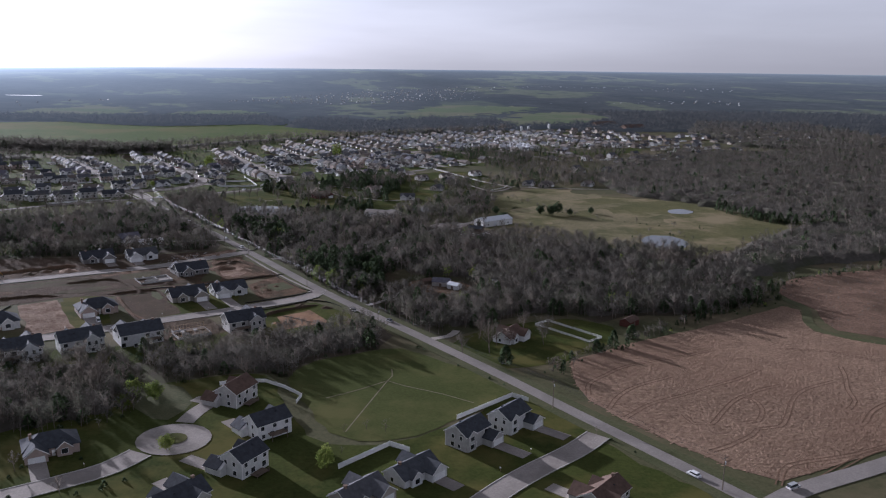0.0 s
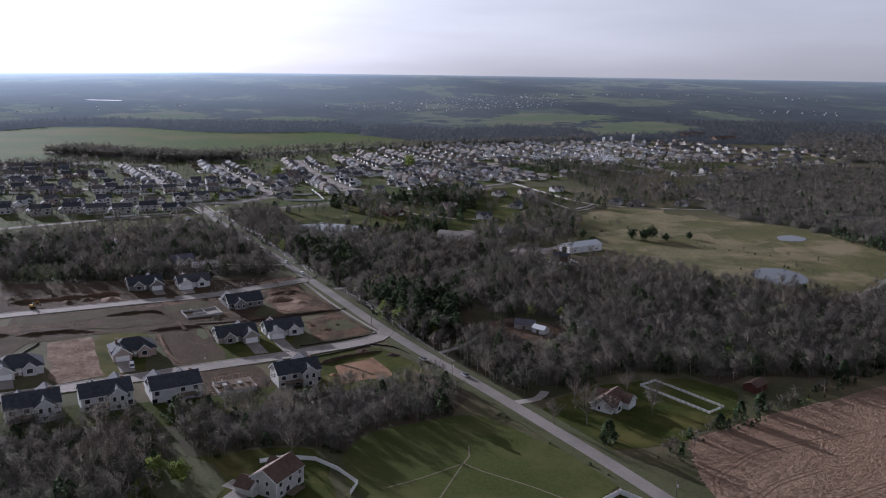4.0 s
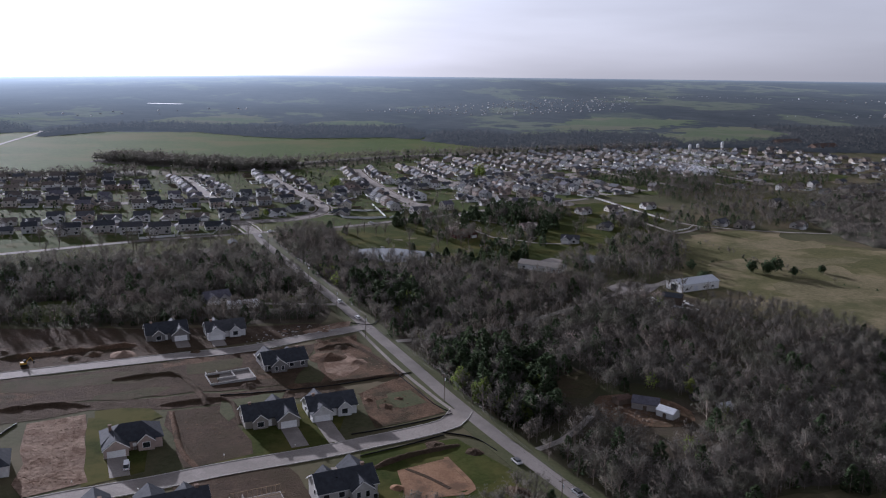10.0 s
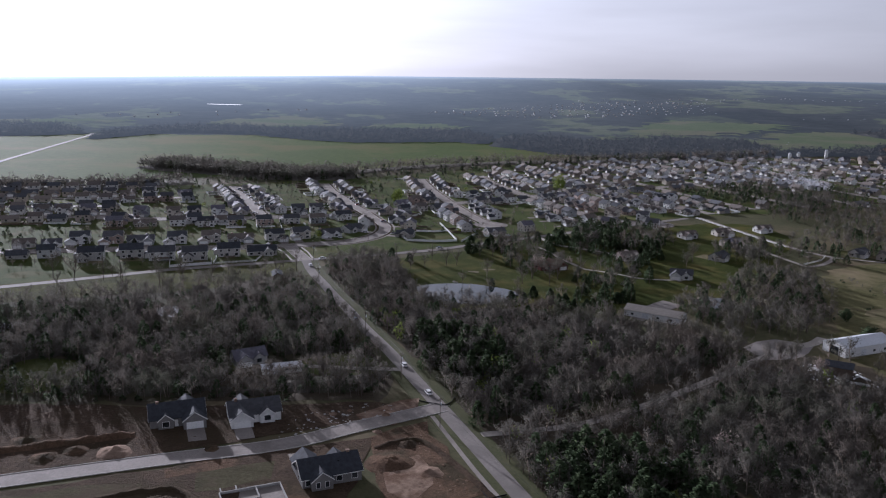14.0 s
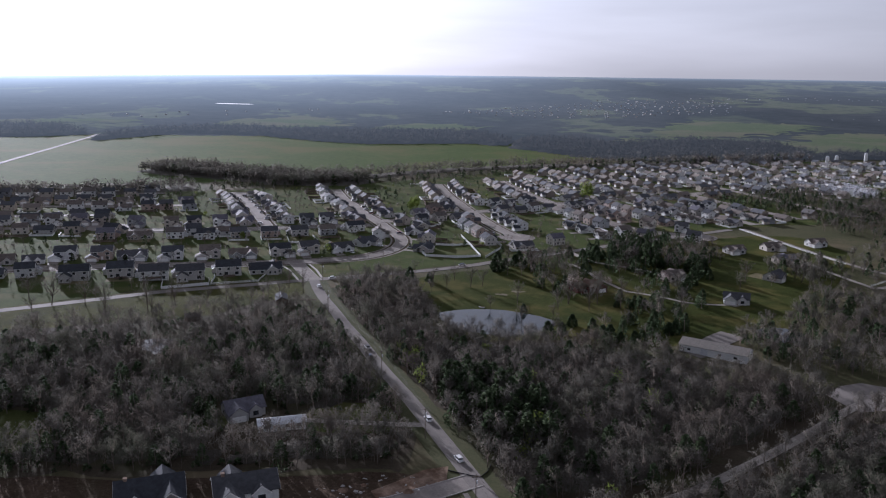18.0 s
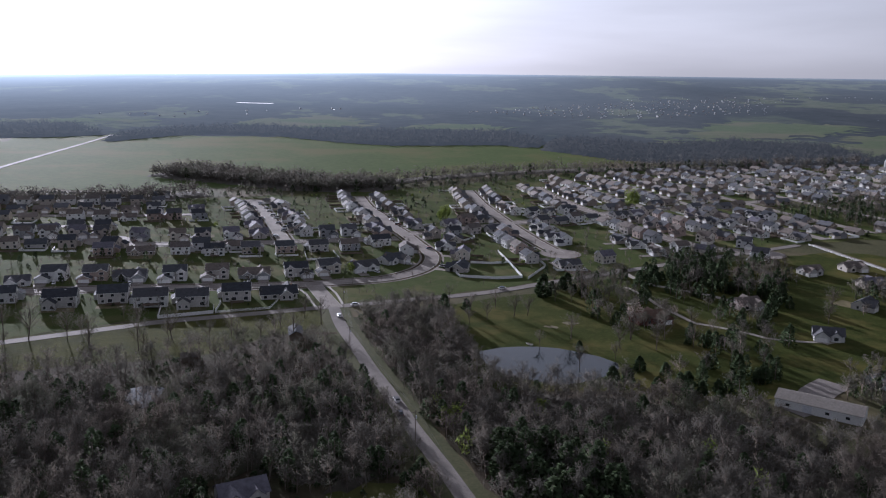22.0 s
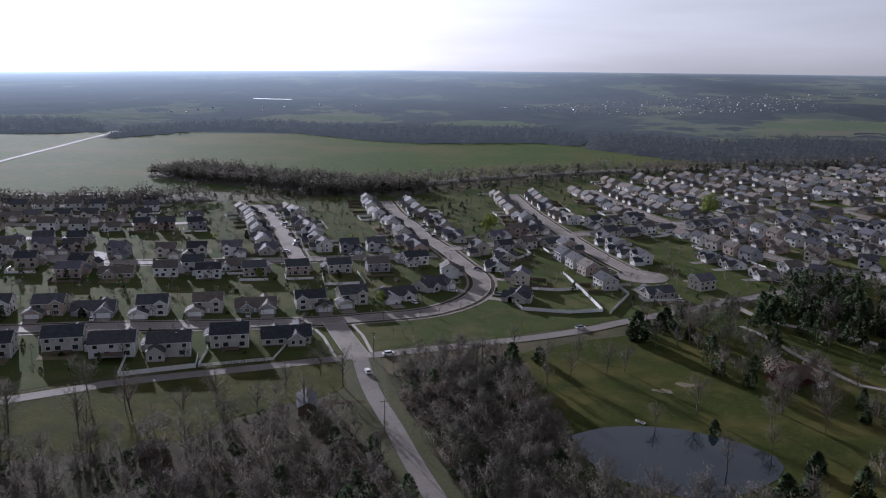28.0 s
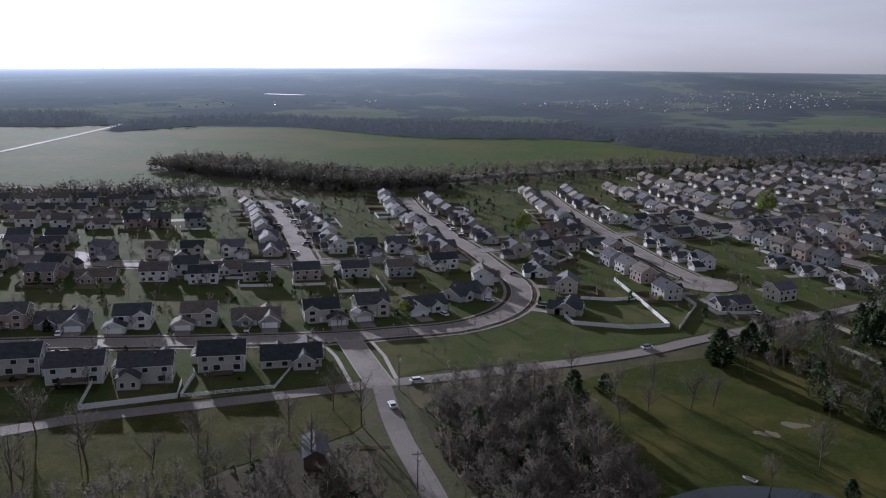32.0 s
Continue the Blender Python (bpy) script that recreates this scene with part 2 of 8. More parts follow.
def palette_mat(name, colours, rough, wear=0.12, bands=None, metal=0.0, spec=0.15):
    """One paint out of a palette for each object, with weathering; bands: the board or shingle course in metres."""
    m, t, b = material(name, rough, metal, spec)
    o = t.nodes.new("ShaderNodeObjectInfo")
    col = ramp(t, o.outputs["Random"], [(i / len(colours), c) for i, c in enumerate(colours)], True)
    n = noise_node(t, 0.7, 5)
    col = blend(t, col, ramp(t, n, [(0.3, (1 - 2 * wear,) * 3), (0.7, (1, 1, 1))]), 1.0, "MULTIPLY")
    if bands:
        w = t.nodes.new("ShaderNodeTexWave")
        w.bands_direction, w.wave_profile = "Z", "SAW"
        w.inputs["Scale"].default_value = 1 / (bands * 3.14159 * 2) * 3.14159
        t.links.new(world_pos(t), w.inputs["Vector"])
        relief(t, b, w.outputs["Fac"], 0.4, 0.02)
    t.links.new(col, b.inputs["Base Color"])
    return m


M["siding"] = palette_mat("siding", [(0.54, 0.54, 0.53), (0.38, 0.34, 0.30), (0.62, 0.62, 0.61), (0.44, 0.41, 0.38), (0.30, 0.31, 0.32), (0.54, 0.50, 0.44), (0.70, 0.70, 0.69), (0.38, 0.30, 0.26)], 0.7, bands=0.2)
M["muted_siding"] = palette_mat("muted_siding", [(0.25, 0.225, 0.195), (0.21, 0.20, 0.19), (0.29, 0.265, 0.23)], 0.7, bands=0.2)
M["white_siding"] = palette_mat("white_siding", [(0.62, 0.62, 0.60), (0.50, 0.48, 0.45), (0.68, 0.68, 0.67), (0.44, 0.43, 0.41)], 0.65, bands=0.2)
M["shingles"] = palette_mat("shingles", [(0.095, 0.096, 0.104), (0.150, 0.132, 0.120), (0.115, 0.115, 0.124), (0.175, 0.150, 0.132), (0.085, 0.09, 0.10), (0.155, 0.148, 0.174)], 0.85, 0.2, bands=0.3, spec=0.08)
M["shingles_dark"] = palette_mat("shingles_dark", [(0.068, 0.073, 0.084), (0.088, 0.089, 0.096), (0.058, 0.062, 0.072)], 0.85, 0.2, bands=0.3, spec=0.08)
M["shingles_brown"] = palette_mat("shingles_brown", [(0.13, 0.085, 0.065), (0.15, 0.10, 0.075)], 0.85, 0.2, bands=0.3)
M["brick_wall"] = two_scale("brick_wall", (0.16, 0.11, 0.085), (0.24, 0.175, 0.14), 0.3, 4.0, bump=0.3, dist=0.02)
M["trim"] = two_scale("trim", (0.68, 0.67, 0.64), (0.78, 0.77, 0.75), 0.3, 3.0, rough=0.6, bump=0.05)
M["vinyl"] = two_scale("vinyl", (0.66, 0.66, 0.64), (0.77, 0.77, 0.76), 0.2, 3.0, rough=0.5, bump=0.05)
M["timber"] = two_scale("timber", (0.24, 0.17, 0.11), (0.36, 0.27, 0.18), 0.4, 4.0, bump=0.3, dist=0.02)
M["old_timber"] = two_scale("old_timber", (0.10, 0.075, 0.055), (0.17, 0.135, 0.105), 0.4, 4.0, bump=0.3, dist=0.02)
M["steel_roof"] = two_scale("steel_roof", (0.55, 0.57, 0.60), (0.66, 0.68, 0.70), 0.1, 1.5, rough=0.4, bump=0.05, spec=0.5)
M["poured_wall"] = two_scale("poured_wall", (0.30, 0.29, 0.275), (0.40, 0.39, 0.37), 0.2, 1.5, rough=0.8, bump=0.1)
M["black_metal"], _t, _b = material("black_metal", 0.5, 0.6)
_b.inputs["Base Color"].default_value = (0.02, 0.02, 0.022, 1)
M["glass"], _t, _b = material("glass", 0.08, 0.0, 0.6)
_t.links.new(ramp(_t, noise_node(_t, 0.35, 2), [(0.35, (0.015, 0.017, 0.020)), (0.7, (0.05, 0.055, 0.06))]), _b.inputs["Base Color"])
M["water"], _t, _b = material("water", 0.04, 0.0, 0.5)
_t.links.new(ramp(_t, noise_node(_t, 0.03, 3), [(0.3, (0.008, 0.013, 0.017)), (0.7, (0.014, 0.021, 0.025))]), _b.inputs["Base Color"])
relief(_t, _b, noise_node(_t, 0.7, 3), 0.05, 0.05)
M["tyre"], _t, _b = material("tyre", 0.9)
_b.inputs["Base Color"].default_value = (0.015, 0.015, 0.015, 1)
M["car_paint"] = palette_mat("car_paint", [(0.62, 0.62, 0.62), (0.05, 0.05, 0.055), (0.35, 0.36, 0.37), (0.20, 0.03, 0.03), (0.70, 0.70, 0.70), (0.04, 0.06, 0.12)], 0.3, 0.03, spec=0.5)
M["white_paint"] = palette_mat("white_paint", [(0.75, 0.75, 0.75), (0.70, 0.70, 0.70)], 0.3, 0.03)
M["red_barn"] = two_scale("red_barn", (0.07, 0.030, 0.024), (0.12, 0.05, 0.04), 0.4, 4.0)
M["red_paint"] = palette_mat("red_paint", [(0.35, 0.05, 0.03)], 0.4, 0.05)
M["yellow_paint"] = palette_mat("yellow_paint", [(0.55, 0.32, 0.04)], 0.4, 0.1)
M["pole_wood"] = two_scale("pole_wood", (0.12, 0.095, 0.075), (0.20, 0.165, 0.135), 0.3, 3.0)

# The far country behind the place: plain, with haze painted over it as emission.
def painted_haze(t, b):
    """Paints haze on far materials as emission: more with distance and towards the sun."""
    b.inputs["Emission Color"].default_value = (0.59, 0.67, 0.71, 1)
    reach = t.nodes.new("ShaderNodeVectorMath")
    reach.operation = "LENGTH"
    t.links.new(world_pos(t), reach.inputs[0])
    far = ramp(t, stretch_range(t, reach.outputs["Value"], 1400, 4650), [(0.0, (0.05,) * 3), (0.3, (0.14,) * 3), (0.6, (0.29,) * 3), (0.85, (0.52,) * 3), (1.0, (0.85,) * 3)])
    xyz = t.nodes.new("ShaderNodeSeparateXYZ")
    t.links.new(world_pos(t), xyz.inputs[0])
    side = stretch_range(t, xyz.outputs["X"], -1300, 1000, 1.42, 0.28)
    haze_strength = t.nodes.new("ShaderNodeMath")
    haze_strength.operation = "MULTIPLY"
    t.links.new(far, haze_strength.inputs[0])
    t.links.new(side, haze_strength.inputs[1])
    t.links.new(haze_strength.outputs["Value"], b.inputs["Emission Strength"])


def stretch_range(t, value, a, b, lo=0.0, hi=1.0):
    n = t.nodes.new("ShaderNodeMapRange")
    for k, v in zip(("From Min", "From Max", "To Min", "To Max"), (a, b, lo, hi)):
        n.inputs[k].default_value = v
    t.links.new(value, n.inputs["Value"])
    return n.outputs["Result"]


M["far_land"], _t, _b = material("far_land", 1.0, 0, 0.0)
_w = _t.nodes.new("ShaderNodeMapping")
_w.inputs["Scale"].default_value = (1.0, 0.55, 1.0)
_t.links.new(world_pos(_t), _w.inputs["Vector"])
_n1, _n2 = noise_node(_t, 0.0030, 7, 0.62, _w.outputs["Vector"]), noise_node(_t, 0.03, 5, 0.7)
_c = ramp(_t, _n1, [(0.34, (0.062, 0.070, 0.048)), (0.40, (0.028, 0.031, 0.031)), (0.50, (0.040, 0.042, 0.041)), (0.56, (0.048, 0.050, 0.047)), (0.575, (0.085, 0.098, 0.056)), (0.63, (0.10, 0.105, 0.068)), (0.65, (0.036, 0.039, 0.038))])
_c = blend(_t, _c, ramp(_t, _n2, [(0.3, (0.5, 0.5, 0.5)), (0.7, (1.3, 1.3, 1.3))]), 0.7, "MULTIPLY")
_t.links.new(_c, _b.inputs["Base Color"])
painted_haze(_t, _b)
# Woods, brush and meadows far off carry the same painted haze.
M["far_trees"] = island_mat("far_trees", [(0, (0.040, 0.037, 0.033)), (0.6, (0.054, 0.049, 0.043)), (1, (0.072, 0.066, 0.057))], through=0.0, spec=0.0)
painted_haze(M["far_trees"].node_tree, M["far_trees"].node_tree.nodes["Principled BSDF"])
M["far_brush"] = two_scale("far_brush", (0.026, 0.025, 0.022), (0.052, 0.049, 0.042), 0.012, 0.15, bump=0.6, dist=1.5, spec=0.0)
painted_haze(M["far_brush"].node_tree, M["far_brush"].node_tree.nodes["Principled BSDF"])
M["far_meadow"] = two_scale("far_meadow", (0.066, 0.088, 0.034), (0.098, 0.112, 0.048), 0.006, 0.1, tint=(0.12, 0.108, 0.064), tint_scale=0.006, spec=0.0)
painted_haze(M["far_meadow"].node_tree, M["far_meadow"].node_tree.nodes["Principled BSDF"])
M["weeds"] = two_scale("weeds", (0.10, 0.062, 0.044), (0.215, 0.145, 0.102), 0.09, 0.8, bump=1.0, dist=1.2, tint=(0.095, 0.066, 0.046), tint_scale=0.03, grain=0.7)
M["grass_track"] = two_scale("grass_track", (0.050, 0.060, 0.026), (0.095, 0.092, 0.050), 0.1, 1.0)
M["smoke"], _t, _b = material("smoke", 1.0, 0, 0.0)
_b.inputs["Base Color"].default_value = (0.62, 0.63, 0.66, 1)
_through = _t.nodes.new("ShaderNodeBsdfTranslucent")
_through.inputs["Color"].default_value = (0.62, 0.63, 0.66, 1)
_both = _t.nodes.new("ShaderNodeMixShader")
_t.links.new(_b.outputs["BSDF"], _both.inputs[1])
_t.links.new(_through.outputs["BSDF"], _both.inputs[2])
_t.links.new(_both.outputs["Shader"], _t.nodes["Material Output"].inputs["Surface"])

# Lighter copy of brush; haze over the distant hedges is put into its colour.
M["hazed_brush"] = two_scale("hazed_brush", (0.085, 0.078, 0.066), (0.145, 0.134, 0.115), 0.05, 0.4, bump=0.8, dist=1.0)
M["thin_weeds"] = two_scale("thin_weeds", (0.036, 0.036, 0.017), (0.088, 0.076, 0.042), 0.12, 0.9, bump=0.8, dist=0.5, tint=(0.075, 0.055, 0.036), tint_scale=0.07, spec=0.02)
M["worn_path"] = two_scale("worn_path", (0.125, 0.112, 0.070), (0.20, 0.175, 0.120), 0.2, 1.5)
M["rough_grass"] = two_scale("rough_grass", (0.026, 0.034, 0.010), (0.098, 0.094, 0.030), 0.16, 1.1, bump=1.0, dist=0.5, tint=(0.045, 0.050, 0.018), tint_scale=0.05, spec=0.012)
M["brush"] = two_scale("brush", (0.055, 0.049, 0.040), (0.095, 0.086, 0.072), 0.05, 0.4, bump=0.8, dist=1.0, tint=(0.052, 0.056, 0.034), tint_scale=0.03)
# Darker copy of lawn: shade put into the colour; also plain dark grass.
M["dimmed_lawn"] = two_scale("dimmed_lawn", (0.025, 0.036, 0.010), (0.058, 0.066, 0.018), 0.035, 0.8, tint=(0.094, 0.084, 0.028), tint_scale=0.03, spec=0.010)
_walls = [(0.42, 0.38, 0.33), (0.30, 0.255, 0.21), (0.72, 0.72, 0.70), (0.33, 0.29, 0.25), (0.25, 0.25, 0.26), (0.46, 0.41, 0.34), (0.62, 0.61, 0.58), (0.24, 0.205, 0.175)]
_roofs = [(0.105, 0.108, 0.118), (0.18, 0.155, 0.138), (0.13, 0.132, 0.142), (0.205, 0.176, 0.152), (0.088, 0.093, 0.104), (0.165, 0.156, 0.150)]
for _name, _colours in (("far_siding", _walls), ("far_shingles", _roofs)):
    M[_name], _t, _b = material(_name, 0.85, 0, 0.1)
    _g = _t.nodes.new("ShaderNodeNewGeometry")
    _c = ramp(_t, _g.outputs["Random Per Island"], [(i / len(_colours), c) for i, c in enumerate(_colours)], True)
    _c = blend(_t, _c, ramp(_t, noise_node(_t, 0.5, 4), [(0.3, (0.8, 0.8, 0.8)), (0.7, (1, 1, 1))]), 1.0, "MULTIPLY")
    _t.links.new(_c, _b.inputs["Base Color"])

# ---- builders ----
def Z(x, y):
    """The height of the ground."""
    u, v = min(max(x, -550), 620) / 138, min(max(y, -140), 1800) / 138
    z = 1.38 * (1.3 - 3.43 * u - 0.57 * v + 0.34 * u * u + 0.23 * u * v + 0.065 * v * v)
    k = min(max((math.hypot(x, y - 280) - 1700) / 2700, 0), 1)
    k = k * k * (3 - 2 * k)
    return z * (1 - k) + 92 * k


def Zn(x, y):
    u, v = np.clip(x, -550, 620) / 138, np.clip(y, -140, 1800) / 138
    z = 1.38 * (1.3 - 3.43 * u - 0.57 * v + 0.34 * u * u + 0.23 * u * v + 0.065 * v * v)
    k = np.clip((np.hypot(x, y - 280) - 1700) / 2700, 0, 1)
    k = k * k * (3 - 2 * k)
    return z * (1 - k) + 92 * k


def mesh_of(name, verts, faces, mats, index=None, smooth=False):
    me = bpy.data.meshes.new(name)
    me.from_pydata([tuple(v) for v in verts], [], [tuple(f) for f in faces])
    for k in mats:
        me.materials.append(M[k])
    if index:
        me.polygons.foreach_set("material_index", index)
    if smooth:
        me.polygons.foreach_set("use_smooth", [True] * len(me.polygons))
    me.update()
    return me


def tri_mesh(name, verts, tris, mats, index=None):
    """A mesh out of arrays of corners and triangles."""
    me = bpy.data.meshes.new(name)
    n = len(tris)
    me.vertices.add(len(verts))
    me.vertices.foreach_set("co", np.asarray(verts, np.float32).ravel())
    me.loops.add(3 * n)
    me.loops.foreach_set("vertex_index", np.asarray(tris, np.int32).ravel())
    me.polygons.add(n)
    me.polygons.foreach_set("loop_start", np.arange(0, 3 * n, 3, dtype=np.int32))
    me.polygons.foreach_set("loop_total", np.full(n, 3, np.int32))
    if index is not None:
        me.polygons.foreach_set("material_index", np.asarray(index, np.int32))
    for k in mats:
        me.materials.append(M[k])
    me.update(calc_edges=True)
    return me


class Form:
    """Corners and faces of one mesh, gathered solid by solid."""

    def __init__(self):
        self.v, self.f = [], []

    def add(self, verts, faces):
        n = len(self.v)
        self.v += [tuple(p) for p in verts]
        self.f += [tuple(i + n for i in f) for f in faces]
        return self

    def box(self, x0, y0, z0, x1, y1, z1):
        v = [(x, y, z) for z in (z0, z1) for y in (y0, y1) for x in (x0, x1)]
        return self.add(v, [(0, 2, 3, 1), (4, 5, 7, 6), (0, 1, 5, 4), (2, 6, 7, 3), (0, 4, 6, 2), (1, 3, 7, 5)])

    def prism(self, outline, axis, a, b):
        """An outline of (u, v) pushed from a to b along the axis; for x: u is y, for y: u is x, v is z; for z: u, v are x, y."""
        put = {"x": lambda u, v, w: (w, u, v), "y": lambda u, v, w: (u, w, v), "z": lambda u, v, w: (u, v, w)}[axis]
        n = len(outline)
        v = [put(*p, a) for p in outline] + [put(*p, b) for p in outline]
        return self.add(v, [tuple(range(n))[::-1], tuple(range(n, 2 * n))] + [(i, (i + 1) % n, n + (i + 1) % n, n + i) for i in range(n)])

    def tube(self, p, q, r0, r1, sides=6):
        p, q = Vector(p), Vector(q)
        d = (q - p).normalized()
        s = d.cross(Vector((0.3, 0.2, 1)) if abs(d.z) < 0.9 else Vector((1, 0, 0))).normalized()
        t = d.cross(s)
        ring = [(math.cos(6.2832 * i / sides), math.sin(6.2832 * i / sides)) for i in range(sides)]
        v = [p + r0 * (c * s + k * t) for c, k in ring] + [q + r1 * (c * s + k * t) for c, k in ring]
        n = sides
        return self.add(v, [tuple(range(n))[::-1], tuple(range(n, 2 * n))] + [(i, (i + 1) % n, n + (i + 1) % n, n + i) for i in range(n)])

    def mesh(self, name, *mats):
        return mesh_of(name, self.v, self.f, mats)


def part(name, form, mat, parent, label=""):
    ob = new(name, form.mesh(name, mat) if isinstance(form, Form) else form)
    ob.parent = parent
    return tagged(ob, label)


def thing(name, label, category, group="", kind=""):
    return tagged(new(name), label, category, group, kind)


def at(x, y, turn=0.0, up=0.0):
    return pose(x, y, Z(x, y) + up, 0, 0, turn)


def inside(poly, x, y):
    x, y = np.asarray(x, float), np.asarray(y, float)
    hit = np.zeros(x.shape, bool)
    for (x0, y0), (x1, y1) in zip(poly, poly[1:] + poly[:1]):
        cross = ((y0 > y) != (y1 > y)) & (x < (x1 - x0) * (y - y0) / (y1 - y0 + 1e-12) + x0)
        hit ^= cross
    return hit


def smooth_line(pts, step=5.0, closed=False):
    """A rounded line through the points, in even steps."""
    p = [Vector((*q, 0)) for q in pts]
    ext = [p[-1]] + p + p[:2] if closed else [2 * p[0] - p[1]] + p + [2 * p[-1] - p[-2]]
    out = []
    for i in range(len(ext) - 3):
        a, b, c, d = ext[i:i + 4]
        n = max(1, int((c - b).length / step))
        for k in range(n):
            t = k / n
            out.append(0.5 * ((2 * b) + (c - a) * t + (2 * a - 5 * b + 4 * c - d) * t * t + (3 * b - a - 3 * c + d) * t ** 3))
    if not closed:
        out.append(p[-1])
    return [(q.x, q.y) for q in out]


def sides_of(line, offset):
    """The line moved sideways to its right by offset."""
    out = []
    for i, (x, y) in enumerate(line):
        (x0, y0), (x1, y1) = line[max(0, i - 1)], line[min(len(line) - 1, i + 1)]
        d = math.hypot(x1 - x0, y1 - y0) or 1
        out.append((x + (y1 - y0) / d * offset, y - (x1 - x0) / d * offset))
    return out


def strip_mesh(name, line, half, lift, mat, thick=0.0):
    """A band along a line, laid on the ground."""
    f = Form()
    rails = [sides_of(line, o) for o in (-half, 0, half)]
    v = [(x, y, Z(x, y) + lift) for r in zip(*rails) for x, y in r]
    faces = []
    for i in range(len(line) - 1):
        for k in (0, 1):
            a = 3 * i + k
            faces.append((a, a + 1, a + 4, a + 3))
    if thick:
        n = len(v)
        v += [(x, y, z - thick) for x, y, z in v]
        for i in range(len(line) - 1):
            a, b = 3 * i, 3 * i + 2
            faces += [(a, a + 3, n + a + 3, n + a), (b, n + b, n + b + 3, b + 3)]
        e = 3 * (len(line) - 1)
        faces += [(0, n, n + 2, 2), (e, e + 2, n + e + 2, n + e)]
    return f.add(v, faces).mesh(name, mat)


def patch(name, poly, lift, mat, label="", wobble=0.0, round_it=True, kind="structure", category="ground", cell=22.0):
    """A piece of ground with its own cover, laid over the sheet below it."""
    from mathutils.geometry import delaunay_2d_cdt
    edge = smooth_line(poly, 7.0, True) if round_it else sum(([(a[0] + (b[0] - a[0]) * k / n, a[1] + (b[1] - a[1]) * k / n) for k in range(n)]
            for a, b in zip(poly, poly[1:] + poly[:1]) for n in [max(1, int(math.dist(a, b) / 10))]), [])
    if wobble:
        edge = [(x + wobble * noise.noise((x * 0.09, y * 0.09, 1.7)) * 2, y + wobble * noise.noise((x * 0.09, y * 0.09, 7.3)) * 2) for x, y in edge]
    xs, ys = [p[0] for p in edge], [p[1] for p in edge]
    gx, gy = np.meshgrid(np.arange(min(xs) + cell / 2, max(xs), cell), np.arange(min(ys) + cell / 2, max(ys), cell))
    keep = inside(edge, gx, gy)
    pts = edge + list(zip(gx[keep].tolist(), gy[keep].tolist()))
    n = len(edge)
    vs, _, fs, *_ = delaunay_2d_cdt([Vector(p) for p in pts], [(i, (i + 1) % n) for i in range(n)], [list(range(n))], 1, 0.001)
    ob = new(name, mesh_of(name, [(p.x, p.y, Z(p.x, p.y) + lift) for p in vs], fs, [mat]))
    return tagged(ob, label, category, kind=kind)

# ---- the ground ----
def ground_sheet():
    rings = [0.0]
    while rings[-1] < 4650:
        rings.append(rings[-1] + max(24.0, 0.035 * rings[-1]))
    rings[-1] = 4650.0
    turns = 150
    near = [r for r in rings if r <= 1450]
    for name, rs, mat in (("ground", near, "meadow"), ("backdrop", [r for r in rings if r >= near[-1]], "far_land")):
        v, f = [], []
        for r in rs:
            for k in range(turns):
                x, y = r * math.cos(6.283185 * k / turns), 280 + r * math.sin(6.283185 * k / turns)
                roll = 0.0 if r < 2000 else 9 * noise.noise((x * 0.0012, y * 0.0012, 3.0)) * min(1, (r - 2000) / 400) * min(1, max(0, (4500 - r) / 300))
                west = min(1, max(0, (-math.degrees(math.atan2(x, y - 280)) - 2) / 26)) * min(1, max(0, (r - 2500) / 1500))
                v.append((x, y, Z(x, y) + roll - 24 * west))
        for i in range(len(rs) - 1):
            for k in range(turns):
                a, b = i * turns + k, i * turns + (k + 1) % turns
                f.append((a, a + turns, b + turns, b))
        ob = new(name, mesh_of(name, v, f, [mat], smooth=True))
        tagged(ob, "rough spring grass and open ground reaching far out" if name == "ground" else "hazy far country of fields and woods up to the horizon", name, kind="structure")


ground_sheet()

MAIN = smooth_line([(176, 130), (157, 196), (147.6, 228), (135.8, 267.5), (125.5, 302.8), (106.2, 363), (91.5, 405), (75.5, 455), (58.2, 518), (37.5, 592), (28.5, 623), (18.5, 654), (9.5, 685.6), (1.5, 711), (-5.8, 737), (-12.2, 758), (-16.4, 775), (-20.5, 796.5)], 6)
CROSS = smooth_line([(-330, 640), (-200, 707), (-114.9, 757), (-97.7, 767), (-52, 785.5), (-26.5, 796), (0.8, 806), (19.2, 813.6), (48.7, 825), (72.7, 837), (93, 850), (142.6, 879), (191, 907), (300, 965)], 6)
ENTRY = smooth_line([(-20.5, 796), (-26.4, 813), (-32.8, 832), (-35.8, 841)], 4)
